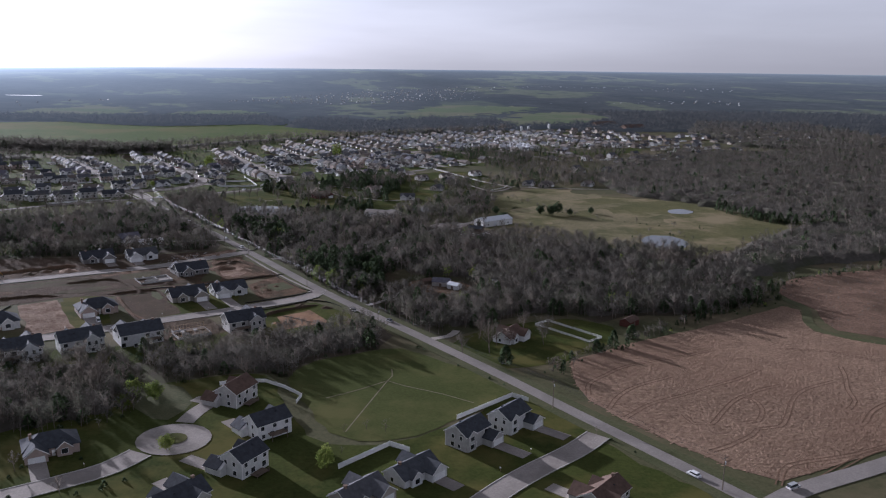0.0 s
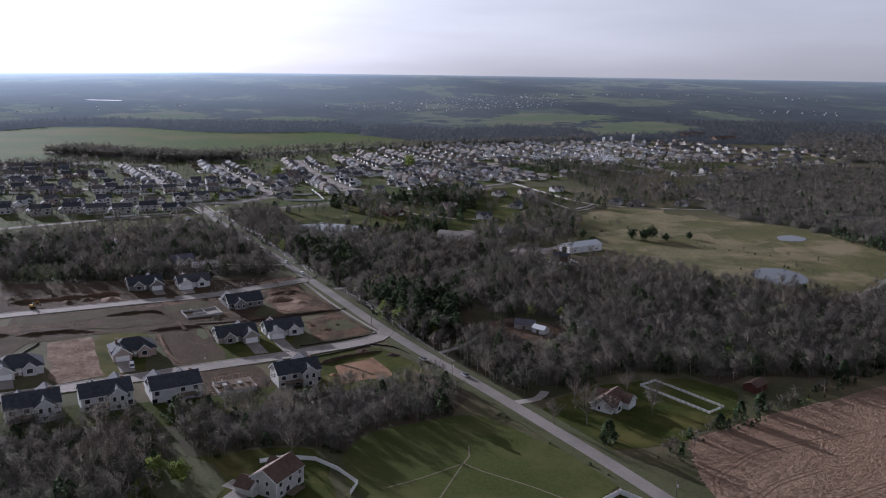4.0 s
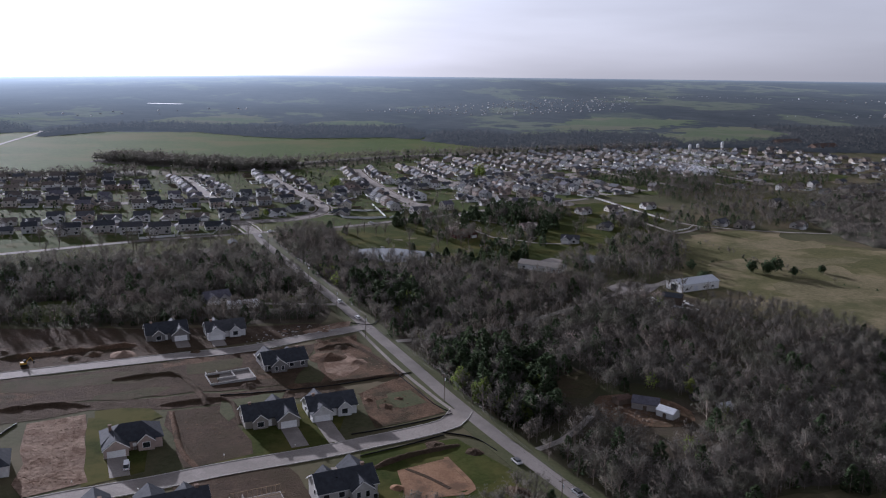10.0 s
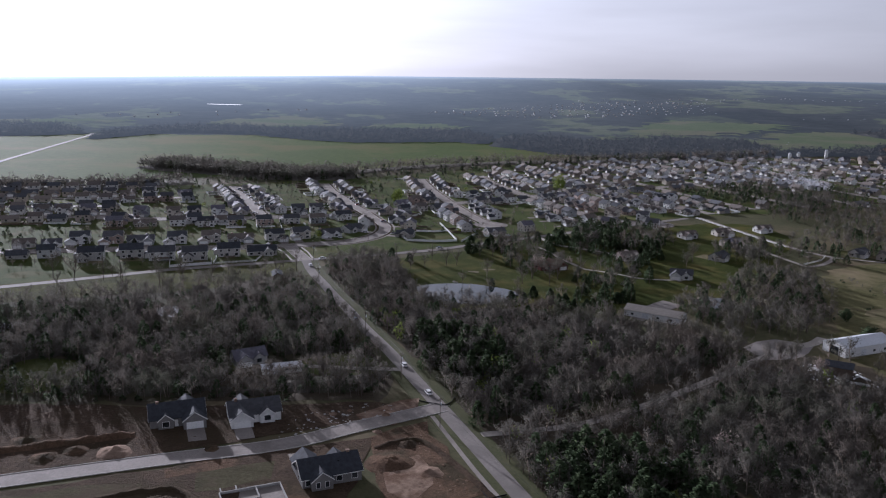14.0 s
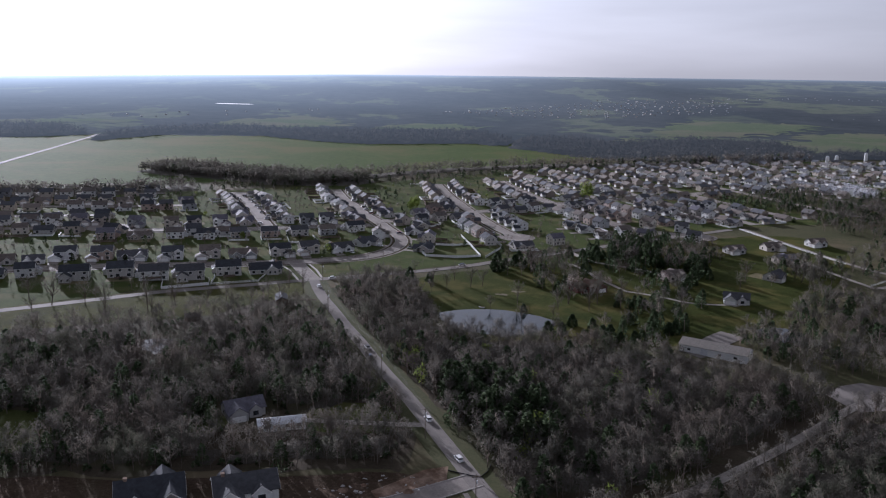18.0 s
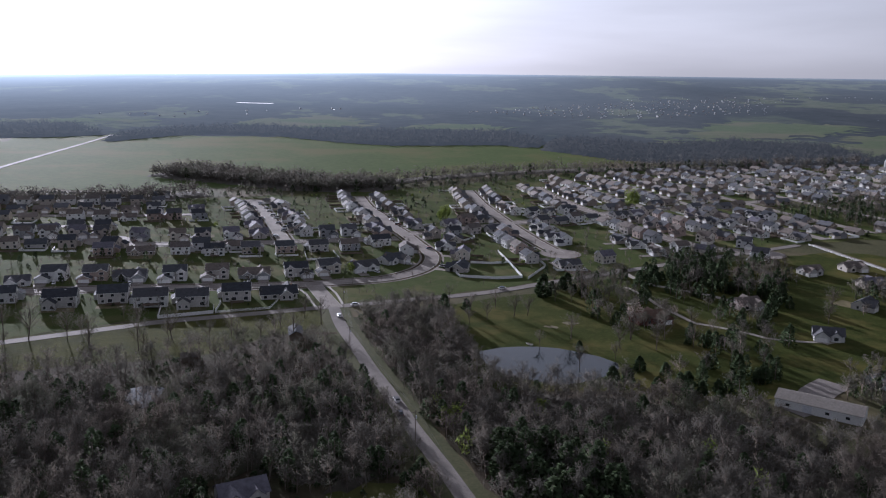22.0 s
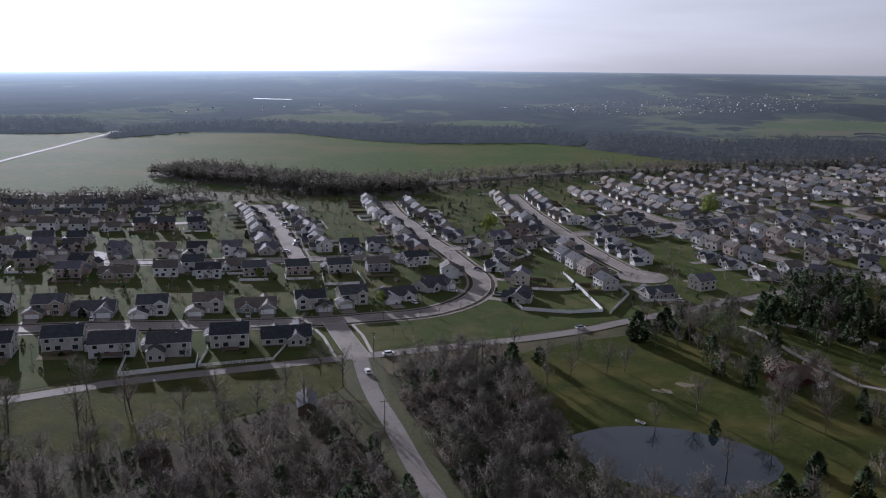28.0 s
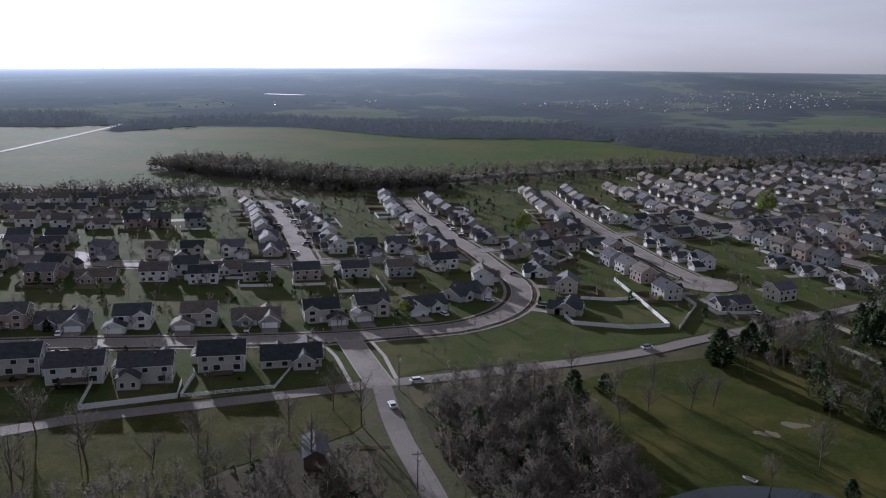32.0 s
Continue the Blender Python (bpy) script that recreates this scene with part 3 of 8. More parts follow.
STREETS = {
    "street_1": [(-330, 775), (-240, 797), (-147.7, 820.7), (-105.9, 828), (-72.9, 833.4), (-38.7, 840.5), (-19, 847.5), (1.6, 855), (14.8, 865.8), (25.9, 882), (32, 902), (32.2, 925), (24.9, 951), (15.4, 987), (4, 1022), (-5.9, 1064), (-17.3, 1102), (-28, 1160)],
    "street_2": [(-182.7, 940), (-153.7, 934), (-96.7, 944.7), (-66.9, 951.3), (-30, 961), (10, 972)],
    "street_3": [(-118.7, 1113), (-100.7, 1067), (-83.7, 1009.5), (-66.9, 951.3)],
    "street_4": [(15.4, 987), (60.5, 1011), (94, 1033), (166, 1076), (260, 1120), (380, 1165)],
    "street_5": [(78, 1210), (84, 1130), (90.9, 1077), (98, 1030), (108, 975), (119, 931)],
    "street_6": [(150, 1240), (158.7, 1173), (176, 1096), (200.6, 1014), (221, 964), (262, 935)],
    "street_7": [(-480, 862), (-330, 905), (-260, 925), (-182.7, 940)],
    "street_8": [(-480, 985), (-300, 1018), (-215, 1030), (-150, 1048)],
    "street_9": [(232, 1330), (250, 1250), (268, 1170), (290, 1095), (318, 1020), (330, 985)],
    "street_10": [(330, 1375), (360, 1270), (385, 1180), (410, 1100), (440, 1020)],
    "street_11": [(452, 1390), (480, 1290), (500, 1200), (525, 1110), (550, 1040)],
    "street_12": [(600, 1390), (620, 1310), (640, 1220), (670, 1120)],
    "street_13": [(190, 1300), (208, 1210), (230, 1120), (255, 1030), (270, 985)],
    "street_14": [(285, 1350), (308, 1250), (330, 1160), (355, 1075), (380, 1010)],
    "street_15": [(394, 1385), (422, 1280), (445, 1190), (470, 1105), (495, 1030)],
    "street_16": [(530, 1390), (552, 1300), (575, 1200), (600, 1110)],
    "street_17": [(-480, 1070), (-330, 1085), (-250, 1098), (-185, 1112)],
    "street_18": [(-480, 930), (-330, 965), (-262, 978), (-200, 990)],
}
SITE_S = smooth_line([(76, 449), (70, 438), (57, 431), (42.8, 425.6), (22.4, 417.7), (-5.6, 409), (-27.7, 400.8), (-46.7, 394.8), (-68.5, 387), (-150, 360), (-230, 335)], 5)
SITE_N = smooth_line([(48, 556), (39, 551), (17, 539), (-7.8, 525), (-44.6, 514), (-93.7, 498), (-170, 472), (-250, 446)], 5)
CUL_ST = smooth_line([(-14, 262), (-22, 254), (-34, 248), (-60, 239), (-120, 222), (-160, 210)], 4)
NEAR_ST = smooth_line([(137.5, 238), (127, 231), (118, 226), (104, 219), (89, 210), (70, 196), (50, 180)], 4)
FIELD_RD = smooth_line([(150, 174), (175, 185.4), (220.7, 193.6), (330, 214), (600, 262)], 8)


def road(name, line, half, mat, label, kerbs=False, lift=0.22):
    ob = tagged(new(name, strip_mesh(name, line, half, lift, mat, 0.2)), label, "road", kind="structure")
    if kerbs:
        for s in (-1, 1):
            k = new("kerb", strip_mesh("kerb", sides_of(line, s * (half + 0.15)), 0.15, lift + 0.13, "kerb", 0.3))
            k.parent = ob
    return ob


def disc(name, x, y, r, lift, mat, label, squash=1.0):
    return patch(name, [(x + r * math.cos(a * 0.3142), y + squash * r * math.sin(a * 0.3142)) for a in range(20)], lift, mat, label, category="road", cell=9.0)


road("road", MAIN, 2.95, "asphalt", "worn pale grey two-lane country road", lift=0.24)
road("road", CROSS, 3.0, "asphalt", "pale grey two-lane road along the housing estate", lift=0.20)
road("road", ENTRY, 4.3, "concrete", "pale concrete entry road of the housing estate", True, lift=0.22)
for i, (name, line) in enumerate(STREETS.items()):
    road("street", smooth_line(line, 6), 4.3, "concrete", "pale concrete residential street with low kerbs", i < 6, 0.20 + 0.012 * i)
for name in ("street_1", "street_2", "street_3", "street_4", "street_5", "street_6"):
    for s in (-1, 1):
        tagged(new("sidewalk", strip_mesh("sidewalk", sides_of(smooth_line(STREETS[name], 6), s * 7.2), 0.65, 0.17, "concrete", 0.1)), "narrow concrete footway along a residential street", "footway", kind="structure")
tagged(new("road", strip_mesh("road", smooth_line([(-396, 1120), (-414, 1285), (-434, 1623), (-441, 1710)], 20), 2.8, 0.6, "asphalt", 0.3)), "pale straight country road past a green field", "road", kind="structure")
road("street", SITE_S, 4.2, "concrete", "new pale concrete street between building lots", True, 0.22)
road("street", SITE_N, 3.9, "concrete", "new pale concrete street with bare earth beside it", True, 0.22)
road("street", CUL_ST, 4.2, "concrete", "pale concrete residential street", True, 0.22)
road("street", NEAR_ST, 4.2, "concrete", "pale concrete residential street", True, 0.22)
road("road", FIELD_RD, 3.6, "asphalt", "pale grey country road along a field", lift=0.20)
for line in ([(-47, 834), (-41, 828), (-37.5, 821), (-32, 804), (-29.5, 796.5)], [(-27, 837), (-23.5, 828), (-21.5, 823), (-16.5, 803)]):
    tagged(new("sidewalk", strip_mesh("sidewalk", smooth_line(line, 4), 0.65, 0.24, "kerb", 0.1)), "narrow pale footway beside the estate's entry road", "footway", kind="structure")
tagged(new("sidewalk", strip_mesh("sidewalk", smooth_line([(-29, 755.5), (-22, 754.8), (-15.5, 755.5)], 4), 1.0, 0.16, "dark_dirt", 0.05)), "short earth path off the road into the trees", "path", kind="structure")
disc("turning_circle", -3.6, 270, 12.2, 0.26, "concrete", "pale concrete turning circle round a planted island")
disc("turning_circle", -183, 941, 16, 0.30, "concrete", "pale concrete turning circle")
disc("turning_circle", -119, 1115, 13, 0.30, "concrete", "pale concrete turning circle")
disc("turning_circle", 120, 930, 14, 0.30, "concrete", "pale concrete turning circle")
disc("turning_circle", 263, 934, 13, 0.35, "concrete", "pale concrete turning circle")

# fields, lawns and floors of woods
FIELD = [(150, 268), (153, 285), (162, 309), (181, 316), (197, 324), (234, 333), (277, 346), (321, 360), (324, 352), (310, 333), (304, 319), (311, 304), (326, 289), (370, 268), (430, 262), (600, 280), (600, 272), (400, 238), (300, 216), (221, 200), (178, 193), (168, 205), (159, 228), (153, 248)]
patch("field", FIELD, 0.10, "stubble", "harvested field of brown crop stubble with wheel tracks", round_it=False, wobble=0.8)
WEEDS = [(336, 386), (359, 405), (397, 417), (520, 418), (700, 380), (620, 290), (434, 272), (374, 278), (332, 300), (316, 318), (333, 349)]
patch("field", WEEDS, 0.12, "weeds", "rough field of red-brown weeds and low brush", wobble=2, round_it=False)
tagged(new("grass_track", strip_mesh("grass_track", smooth_line([(345, 398), (334, 384), (331, 368), (328, 352), (313, 333), (308, 319), (314, 306), (328, 292), (372, 272), (432, 266)], 4), 2.6, 0.16, "grass_track", 0.05)), "dull green grass track between two fields", "track", kind="structure")
TRACKS = ([(178, 246), (177, 238), (183, 236), (191, 242), (206, 253), (218, 258), (224, 260), (236, 262)], [(155, 249), (171, 258), (189, 263), (206, 268), (221, 272), (240, 280)], [(278, 274), (271, 264), (260, 251), (253, 240), (244, 234)],
          [(191, 224), (197, 228), (207, 228), (217, 236), (231, 249), (244, 256), (262, 260)], [(169, 217), (178, 219), (191, 224)], [(152, 272), (158, 283), (169, 290), (185, 298), (214, 303), (235, 307)],
          [(175, 191), (185, 200), (194, 202), (212, 202), (232, 204.5), (262, 211)], [(190, 190.5), (202, 195), (219, 201), (230, 203)], [(212, 257), (214, 252), (211, 243), (202, 234), (196, 234)], [(153, 258), (163, 268), (176, 276), (196, 282)],
          [(240, 222), (256, 232), (284, 240), (320, 244)], [(270, 300), (290, 290), (300, 276), (330, 262)])
for line in TRACKS:
    for off in (-0.9, 0.9):
        tagged(new("wheel_track", strip_mesh("wheel_track", sides_of(smooth_line(line, 4), off), 0.24, 0.15, "track", 0.03)), "dark wheel track curving through crop stubble", "track", kind="structure")
GREEN = [(43.7, 283), (47, 262), (54, 255), (68, 252), (86, 257), (115, 277), (126, 288), (117, 306), (101, 334), (88, 344), (63, 338), (48, 330), (40, 314)]
MOUND = [(-17, 321), (-10, 325), (0, 317), (3.6, 303), (1, 293), (-6, 286), (-11, 288), (-16.5, 299)]
patch("lawn", GREEN, 0.11, "lawn_mown", "mown green meadow crossed by worn footpaths", 1.5, cell=7)
patch("lawn", MOUND, 0.13, "grass_track", "rough mound of yellow-green grass behind a turning circle", 1, cell=6)
patch("lawn", [(-160, 200), (-150, 290), (-60, 300), (-15, 320), (30, 322), (40, 262), (60, 250), (92, 258), (120, 280), (133, 250), (140, 215), (150, 180), (100, 130), (-60, 150)], 0.08, "dimmed_lawn", "lawns round suburban houses", 2, cell=7)
W_FAR = [(-310, 566), (-250, 572), (-80, 560), (-28, 562), (24, 565), (30, 590), (8, 670), (-18, 738), (-32, 756), (-52, 742), (-66, 726), (-110, 710), (-200, 678), (-310, 640)]
W_EAST = [(120, 350), (132, 360), (152, 366), (166, 376), (196, 372), (206, 362), (232, 362), (258, 356), (318, 372), (340, 420), (345, 480), (310, 505), (265, 540), (240, 575), (238, 598), (215, 620), (190, 640), (176, 656), (150, 668), (120, 676), (95, 690), (60, 690), (46, 700), (46, 735), (41, 750), (36, 772), (32, 798), (12, 799), (-9, 786), (-2, 748), (7, 715), (15, 690), (42, 600), (63, 520), (81, 455), (95, 410), (104, 385)]
W_FAR_N = [(-310, 640), (-200, 678), (-110, 710), (-66, 726), (-52, 742), (-32, 756), (-18, 738), (-6, 702), (-60, 694), (-120, 680), (-200, 650), (-310, 612)]
W_SOUTH = [(-170, 255), (-76, 262), (-58, 284), (-28, 287), (-14, 297), (-5, 308), (4, 324), (22, 328), (42, 316), (54, 328), (74, 332), (90, 352), (94, 366), (88, 386), (62, 378), (46, 376), (30, 368), (3, 366), (-15, 362), (-42, 356), (-75, 350), (-170, 340)]
W_RIGHT = [(342, 424), (420, 440), (560, 440), (800, 430), (1100, 600), (1100, 1000), (700, 1040), (560, 960), (470, 850), (445, 765), (450, 718), (478, 688), (496, 620), (522, 560), (468, 530), (394, 490), (342, 466)]
for poly in (W_FAR, W_EAST, W_SOUTH, W_RIGHT):
    patch("forest_floor", poly, 0.07, "forest_floor", "brown leaf litter under bare woodland", 4)
WOODLOTS = [[(404, 1115), (460, 1134), (496, 1107), (540, 1149), (543, 1080), (498, 1024), (429, 1012), (377, 1034)],
            [(387, 1014), (447, 1010), (528, 1021), (555, 949), (500, 868), (431, 790), (408, 814), (434, 872), (395, 888), (358, 877), (401, 922), (374, 957)],
            [(568, 1122), (668, 1113), (599, 1013), (539, 1039)], [(334, 1076), (360, 1123), (406, 1147), (479, 1162), (422, 1063), (358, 1051)]]
WOOD_MEADOW = [(470, 920), (497, 958), (530, 932), (494, 904)]
HILL = [[(640, 1560), (657, 1630), (803, 1776), (930, 1800), (940, 1640), (800, 1500), (640, 1480)], [(573, 1805), (604, 2001), (731, 2120), (795, 2049), (700, 1866)]]
ESTATE = [(40, 700), (48, 745), (30, 790), (50, 812), (95, 835), (142, 866), (230, 912), (330, 940), (350, 880), (300, 800), (250, 740), (215, 700), (180, 690), (150, 680), (120, 690), (90, 690), (60, 690)]
patch("lawn", ESTATE, 0.09, "dimmed_lawn", "broad lawn with long shadows of bare trees", 2)
PASTURE = [(240, 600), (268, 548), (300, 517), (327, 474), (391, 497), (465, 536), (517, 556), (486, 616), (469, 684), (440, 712), (417, 730), (395, 760), (400, 790), (330, 780), (290, 720), (262, 660)]
patch("pasture", PASTURE, 0.09, "pasture", "open pasture of dry pale grass", 3)
patch("lawn", [(-330, 650), (-200, 714), (-112, 764), (-30, 798), (-22, 772), (-34, 756), (-54, 742), (-66, 724), (-112, 708), (-200, 676), (-330, 628)], 0.10, "rough_grass", "rough green verge along the road", 1)
patch("lawn", [(-340, 650), (-110, 768), (-30, 800), (0, 812), (50, 832), (95, 856), (142, 884), (300, 968), (480, 1010), (690, 1110), (640, 1410), (300, 1390), (60, 1245), (-60, 1180), (-160, 1130), (-340, 1060)], 0.08, "lawn", "green lawns of a housing estate", 2, cell=40)
patch("field", [(-1300, 1180), (-500, 1090), (-300, 1150), (-140, 1200), (-20, 1270), (120, 1350), (250, 1420), (340, 1480), (300, 1640), (0, 1750), (-300, 1740), (-800, 1600), (-1300, 1500)], 0.25, "crop", "broad green field of young crop", 6, cell=60)

for poly in ([(-128, 578), (-108, 568), (-90, 580), (-94, 602), (-118, 606)], [(-4, 590), (24, 592), (22, 612), (0, 616), (-8, 604)], [(-46, 586), (-34, 590), (-36, 604), (-48, 602)]):
    patch("lawn", poly, 0.12, "lawn_mown", "small bright lawn in a woodland clearing", 1.5)
# building lots
M["dry_grass"] = two_scale("dry_grass", (0.088, 0.084, 0.040), (0.205, 0.170, 0.102), 0.03, 0.4, tint=(0.075, 0.078, 0.034), tint_scale=0.022)
for poly in ([(268, 560), (300, 540), (345, 520), (372, 540), (340, 556), (300, 575), (275, 590)], [(300, 610), (345, 590), (400, 600), (425, 625), (380, 622), (330, 632)], [(262, 565), (281, 551), (329, 551), (356, 579), (335, 606), (306, 602)], [(369, 668), (384, 640), (400, 592), (379, 590), (353, 630)], [(286, 670), (330, 660), (380, 672), (420, 690), (360, 692), (310, 690)], [(330, 730), (380, 720), (420, 735), (390, 752), (345, 748)]):
    patch("dry_grass", poly, 0.13, "dry_grass", "swath of pale dry grass in a pasture", 5)
random.seed(3)
patch("yard", [(197, 624), (206, 632), (218, 636), (232, 626), (224, 616), (212, 608), (200, 606)], 0.15, "asphalt", "open gravel farm yard among bare trees", 1.2, cell=6)
for poly in ([(x + r * random.uniform(0.5, 1.1) * math.cos(k * 0.6283), y + 0.6 * r * random.uniform(0.5, 1.1) * math.sin(k * 0.6283)) for k in range(10)] for x, y, r in ((86.7, 770.5, 3.6), (97.4, 775.8, 4.4), (83.6, 771.1, 2.2))):
    patch("dry_grass", poly, 0.13, "worn_path", "bare pale patch in a lawn", 1, cell=4)
for poly, mat in (([(-77, 448), (-59.5, 455), (-46, 403), (-63, 395)], "rubble"), ([(-32.5, 456), (-9.7, 460), (1.3, 419), (-18.7, 412)], "dark_dirt"),
                  ([(46.8, 404), (63.4, 411.5), (69.3, 389), (48, 381.8)], "sand"), ([(37, 468.9), (57.8, 487.9), (71, 446), (43.6, 435)], "dirt"),
                  ([(20, 530), (40, 543.4), (56, 491.7), (25.7, 479.8)], "dirt"), ([(-100, 462), (-14, 476), (14, 480), (22, 530), (-8, 520), (-44, 508), (-100, 490)], "dark_dirt"),
                  ([(-160, 478), (-94, 502), (-44, 519), (18, 545), (34, 556), (24, 562), (-28, 556), (-80, 558), (-200, 560)], "dark_dirt"),
                  ([(-14, 372), (24, 384), (12, 412), (-22, 402)], "dark_dirt")):
    patch("building_lot", poly, 0.13, mat, {"rubble": "bare lot strewn with pale rubble", "sand": "excavated pit of bare orange sand", "dirt": "bare brown earth of a building lot", "dark_dirt": "dark bare earth with sparse grass"}[mat], 1.6, round_it=False)
for poly, mat, label in (([(26.5, 513), (37, 517), (41, 497), (33, 487), (26, 494)], "rubble", "pale rubble at the bottom of a dug lot"), ([(-13, 464), (11, 471), (8, 461), (-6, 452), (-9, 445)], "grass_track", "strip of young grass behind new houses"),
                         ([(-56, 457), (-38, 459), (-32, 451), (-50, 439)], "dimmed_lawn", "young lawn behind a new house"), ([(16, 549), (33, 561), (41, 565), (38, 553), (30, 541), (20, 537)], "rubble", "pale rubble and slabs beside a new street"),
                         ([(50, 466), (60, 470), (64, 458), (54, 452)], "grass_track", "patch of weeds on a bare lot"), ([(130, 432), (128, 452), (142, 460), (162, 450), (162, 432), (146, 428)], "dirt", "bare brown yard full of clutter in the woods")):
    patch("building_lot", poly, 0.16, mat, label, 1.2, cell=6)
patch("building_lot", [(-170, 375), (-92, 404), (-84, 448), (-58, 458), (-34, 458), (2, 462), (36, 470), (30, 482), (-14, 474), (-100, 460), (-190, 440)], 0.095, "dark_dirt", "dark bare earth with sparse grass", 1.6, round_it=False)
for poly in ([(-47, 400), (-30, 408), (-36, 452), (-58, 452)], [(-10, 412), (28, 424), (36, 464), (2, 458)], [(40, 372), (84, 382), (84, 400), (70, 425), (36, 416), (34, 384)], [(-90, 370), (-10, 374), (22, 384), (14, 352), (-80, 340)]):
    patch("lawn", poly, 0.11, "dimmed_lawn", "young lawn of a building lot", 1.0, round_it=False)

# water
for poly, up, label in (([(48.4, 733), (58, 738.5), (74.7, 741), (91.9, 735), (106, 721), (100.5, 708), (79, 696), (58, 705.5), (50, 718)], 0.16, "still grey-blue garden pond with grassy banks"),
                        ([(332, 520), (340, 540), (356, 551), (368, 546), (370, 524), (356, 506), (340, 505)], 0.16, "round farm pond in dry pasture"),
                        ([(-90, 682), (-82, 688), (-74, 686), (-73, 675), (-76, 666), (-83, 671)], 0.16, "small pond among bare trees"),
                        ([(203, 703), (214, 712), (226, 704), (222, 690), (208, 688)], 0.16, "small pond beside a drive"),
                        ([(426, 632), (434, 647), (449, 649), (453, 635), (440, 626)], 0.2, "shallow pale pond in a pasture"),
                        ([(-398, 2486), (-322, 2495), (-318, 2480), (-394, 2472)], 12.0, "distant pale lake")):
    x, y = sum(p[0] for p in poly) / len(poly), sum(p[1] for p in poly) / len(poly)
    ob = patch("water", poly, up, "water", label, 0.4, category="pond")
    level = Z(x, y) + up
    for v in ob.data.vertices:
        v.co.z = Z(v.co.x, v.co.y) + up

# drives and yards
DRIVES = [
    ([(149, 890), (151, 877), (157, 855), (169, 844), (184, 832), (195, 818)], 1.8, "gravel", "pale gravel drive through the lawns"),
    ([(142, 846), (147, 832), (151, 808), (156, 791), (160, 778), (166, 775), (179.5, 764), (188, 755.5), (205, 751), (213, 752)], 1.2, "gravel", "narrow pale drive curving over the lawn"),
    ([(210, 750), (222, 756)], 2.6, "gravel", "short gravel drive"),
    ([(190, 700), (178, 690), (168, 678), (158, 672)], 6.5, "asphalt", "grey paved yard beside a long building"),
    ([(212, 616), (222, 624), (234, 630), (243, 638)], 2.6, "gravel", "pale farm track to the barn"),
    ([(60, 532), (90, 538), (111, 547), (131, 560), (155, 577), (175, 592), (193, 606), (204, 614)], 1.9, "gravel", "pale farm track through the woods"),
    ([(312, 968), (318, 930), (326, 885), (334, 844), (341, 824), (348, 812)], 2.0, "concrete", "pale straight lane through the pastures"),
    ([(348, 812), (338, 800), (326, 790), (314, 785)], 1.8, "concrete", "pale lane along a paddock"),
    ([(300, 880), (306, 850), (308, 820), (314, 785)], 1.6, "gravel", "narrow pale lane beside a paddock"),
    ([(348, 812), (400, 785), (470, 765)], 1.4, "gravel", "narrow track through the pastures"),
    ([(-25.5, 363), (-17, 343), (-9.5, 324)], 0.7, "grass_track", "narrow mown path between back gardens"),
    ([(0, 283), (4, 291), (9, 298)], 3.2, "concrete", "short concrete drive off the turning circle"),
    ([(110, 352), (122, 355), (128, 362)], 1.8, "gravel", "short gravel drive off the road"),
    ([(96, 414), (106, 420), (116, 430), (124, 440)], 1.3, "gravel", "narrow footpath into the woods"),
    ([(34, 596), (10, 598), (-8, 600)], 1.8, "gravel", "gravel drive to a house in the woods"),
]
for line, half, mat, label in DRIVES:
    tagged(new("drive", strip_mesh("drive", smooth_line(line, 4), half, 0.19, mat, 0.1)), label, "drive", kind="structure")
for line in ([(84, 318), (82, 310), (79, 305.7), (65.4, 283.4), (52.7, 262.3)], [(79, 305.7), (83.7, 299.2), (95.9, 287.2), (105, 275.8)], [(79, 305.7), (64.4, 298.4), (51.6, 293.5)]):
    tagged(new("footpath", strip_mesh("footpath", smooth_line(line, 3), 0.24, 0.15, "worn_path", 0.03)), "worn footpath of bare earth across the mown meadow", "path", kind="structure")
disc("island", -3.6, 270, 4.3, 0.42, "lawn", "round planted island inside a turning circle")

for off in (-5.2, 5.2):
    tagged(new("verge", strip_mesh("verge", sides_of(MAIN, off), 2.4, 0.14, "grass_track", 0.1)), "narrow grass verge along the country road", "grass", kind="structure")
for name in ("street_1", "street_3", "street_5", "street_6"):
    for side in (-1, 1):
        tagged(new("planting_strip", strip_mesh("planting_strip", sides_of(smooth_line(STREETS[name], 6), side * 5.7), 0.55, 0.19, "dark_dirt", 0.1)), "narrow strip of dark mulch between street and footway", "planting strip", kind="structure")
# The dark lawn colour stands in for shade from the trees here.
patch("lawn", [(118, 320), (140, 306), (190, 324), (206, 356), (172, 368), (126, 350)], 0.085, "dimmed_lawn", "lawn coloured dark for shade round a house at the wood's edge", 2)

# ---- trees ----
rng = np.random.default_rng(7)


def rods(p, q, r0, r1, sides):
    """Tapered rods from p to q as one set of corners and triangles."""
    n = len(p)
    d = q - p
    d = d / np.linalg.norm(d, axis=1, keepdims=True)
    s = np.cross(d, np.tile((0.31, 0.17, 0.93), (n, 1)))
    s /= np.linalg.norm(s, axis=1, keepdims=True) + 1e-9
    t = np.cross(d, s)
    k = np.arange(sides) * 2 * np.pi / sides
    ring = s[:, None] * np.cos(k)[None, :, None] + t[:, None] * np.sin(k)[None, :, None]
    v = np.concatenate([p[:, None] + ring * r0[:, None, None], q[:, None] + ring * r1[:, None, None]], 1).reshape(-1, 3)
    i = np.arange(sides)
    j = (i + 1) % sides
    tri = np.concatenate([np.stack([i, j, j + sides], 1), np.stack([i, j + sides, i + sides], 1)])
    return v, (tri[None] + (np.arange(n) * 2 * sides)[:, None, None]).reshape(-1, 3)


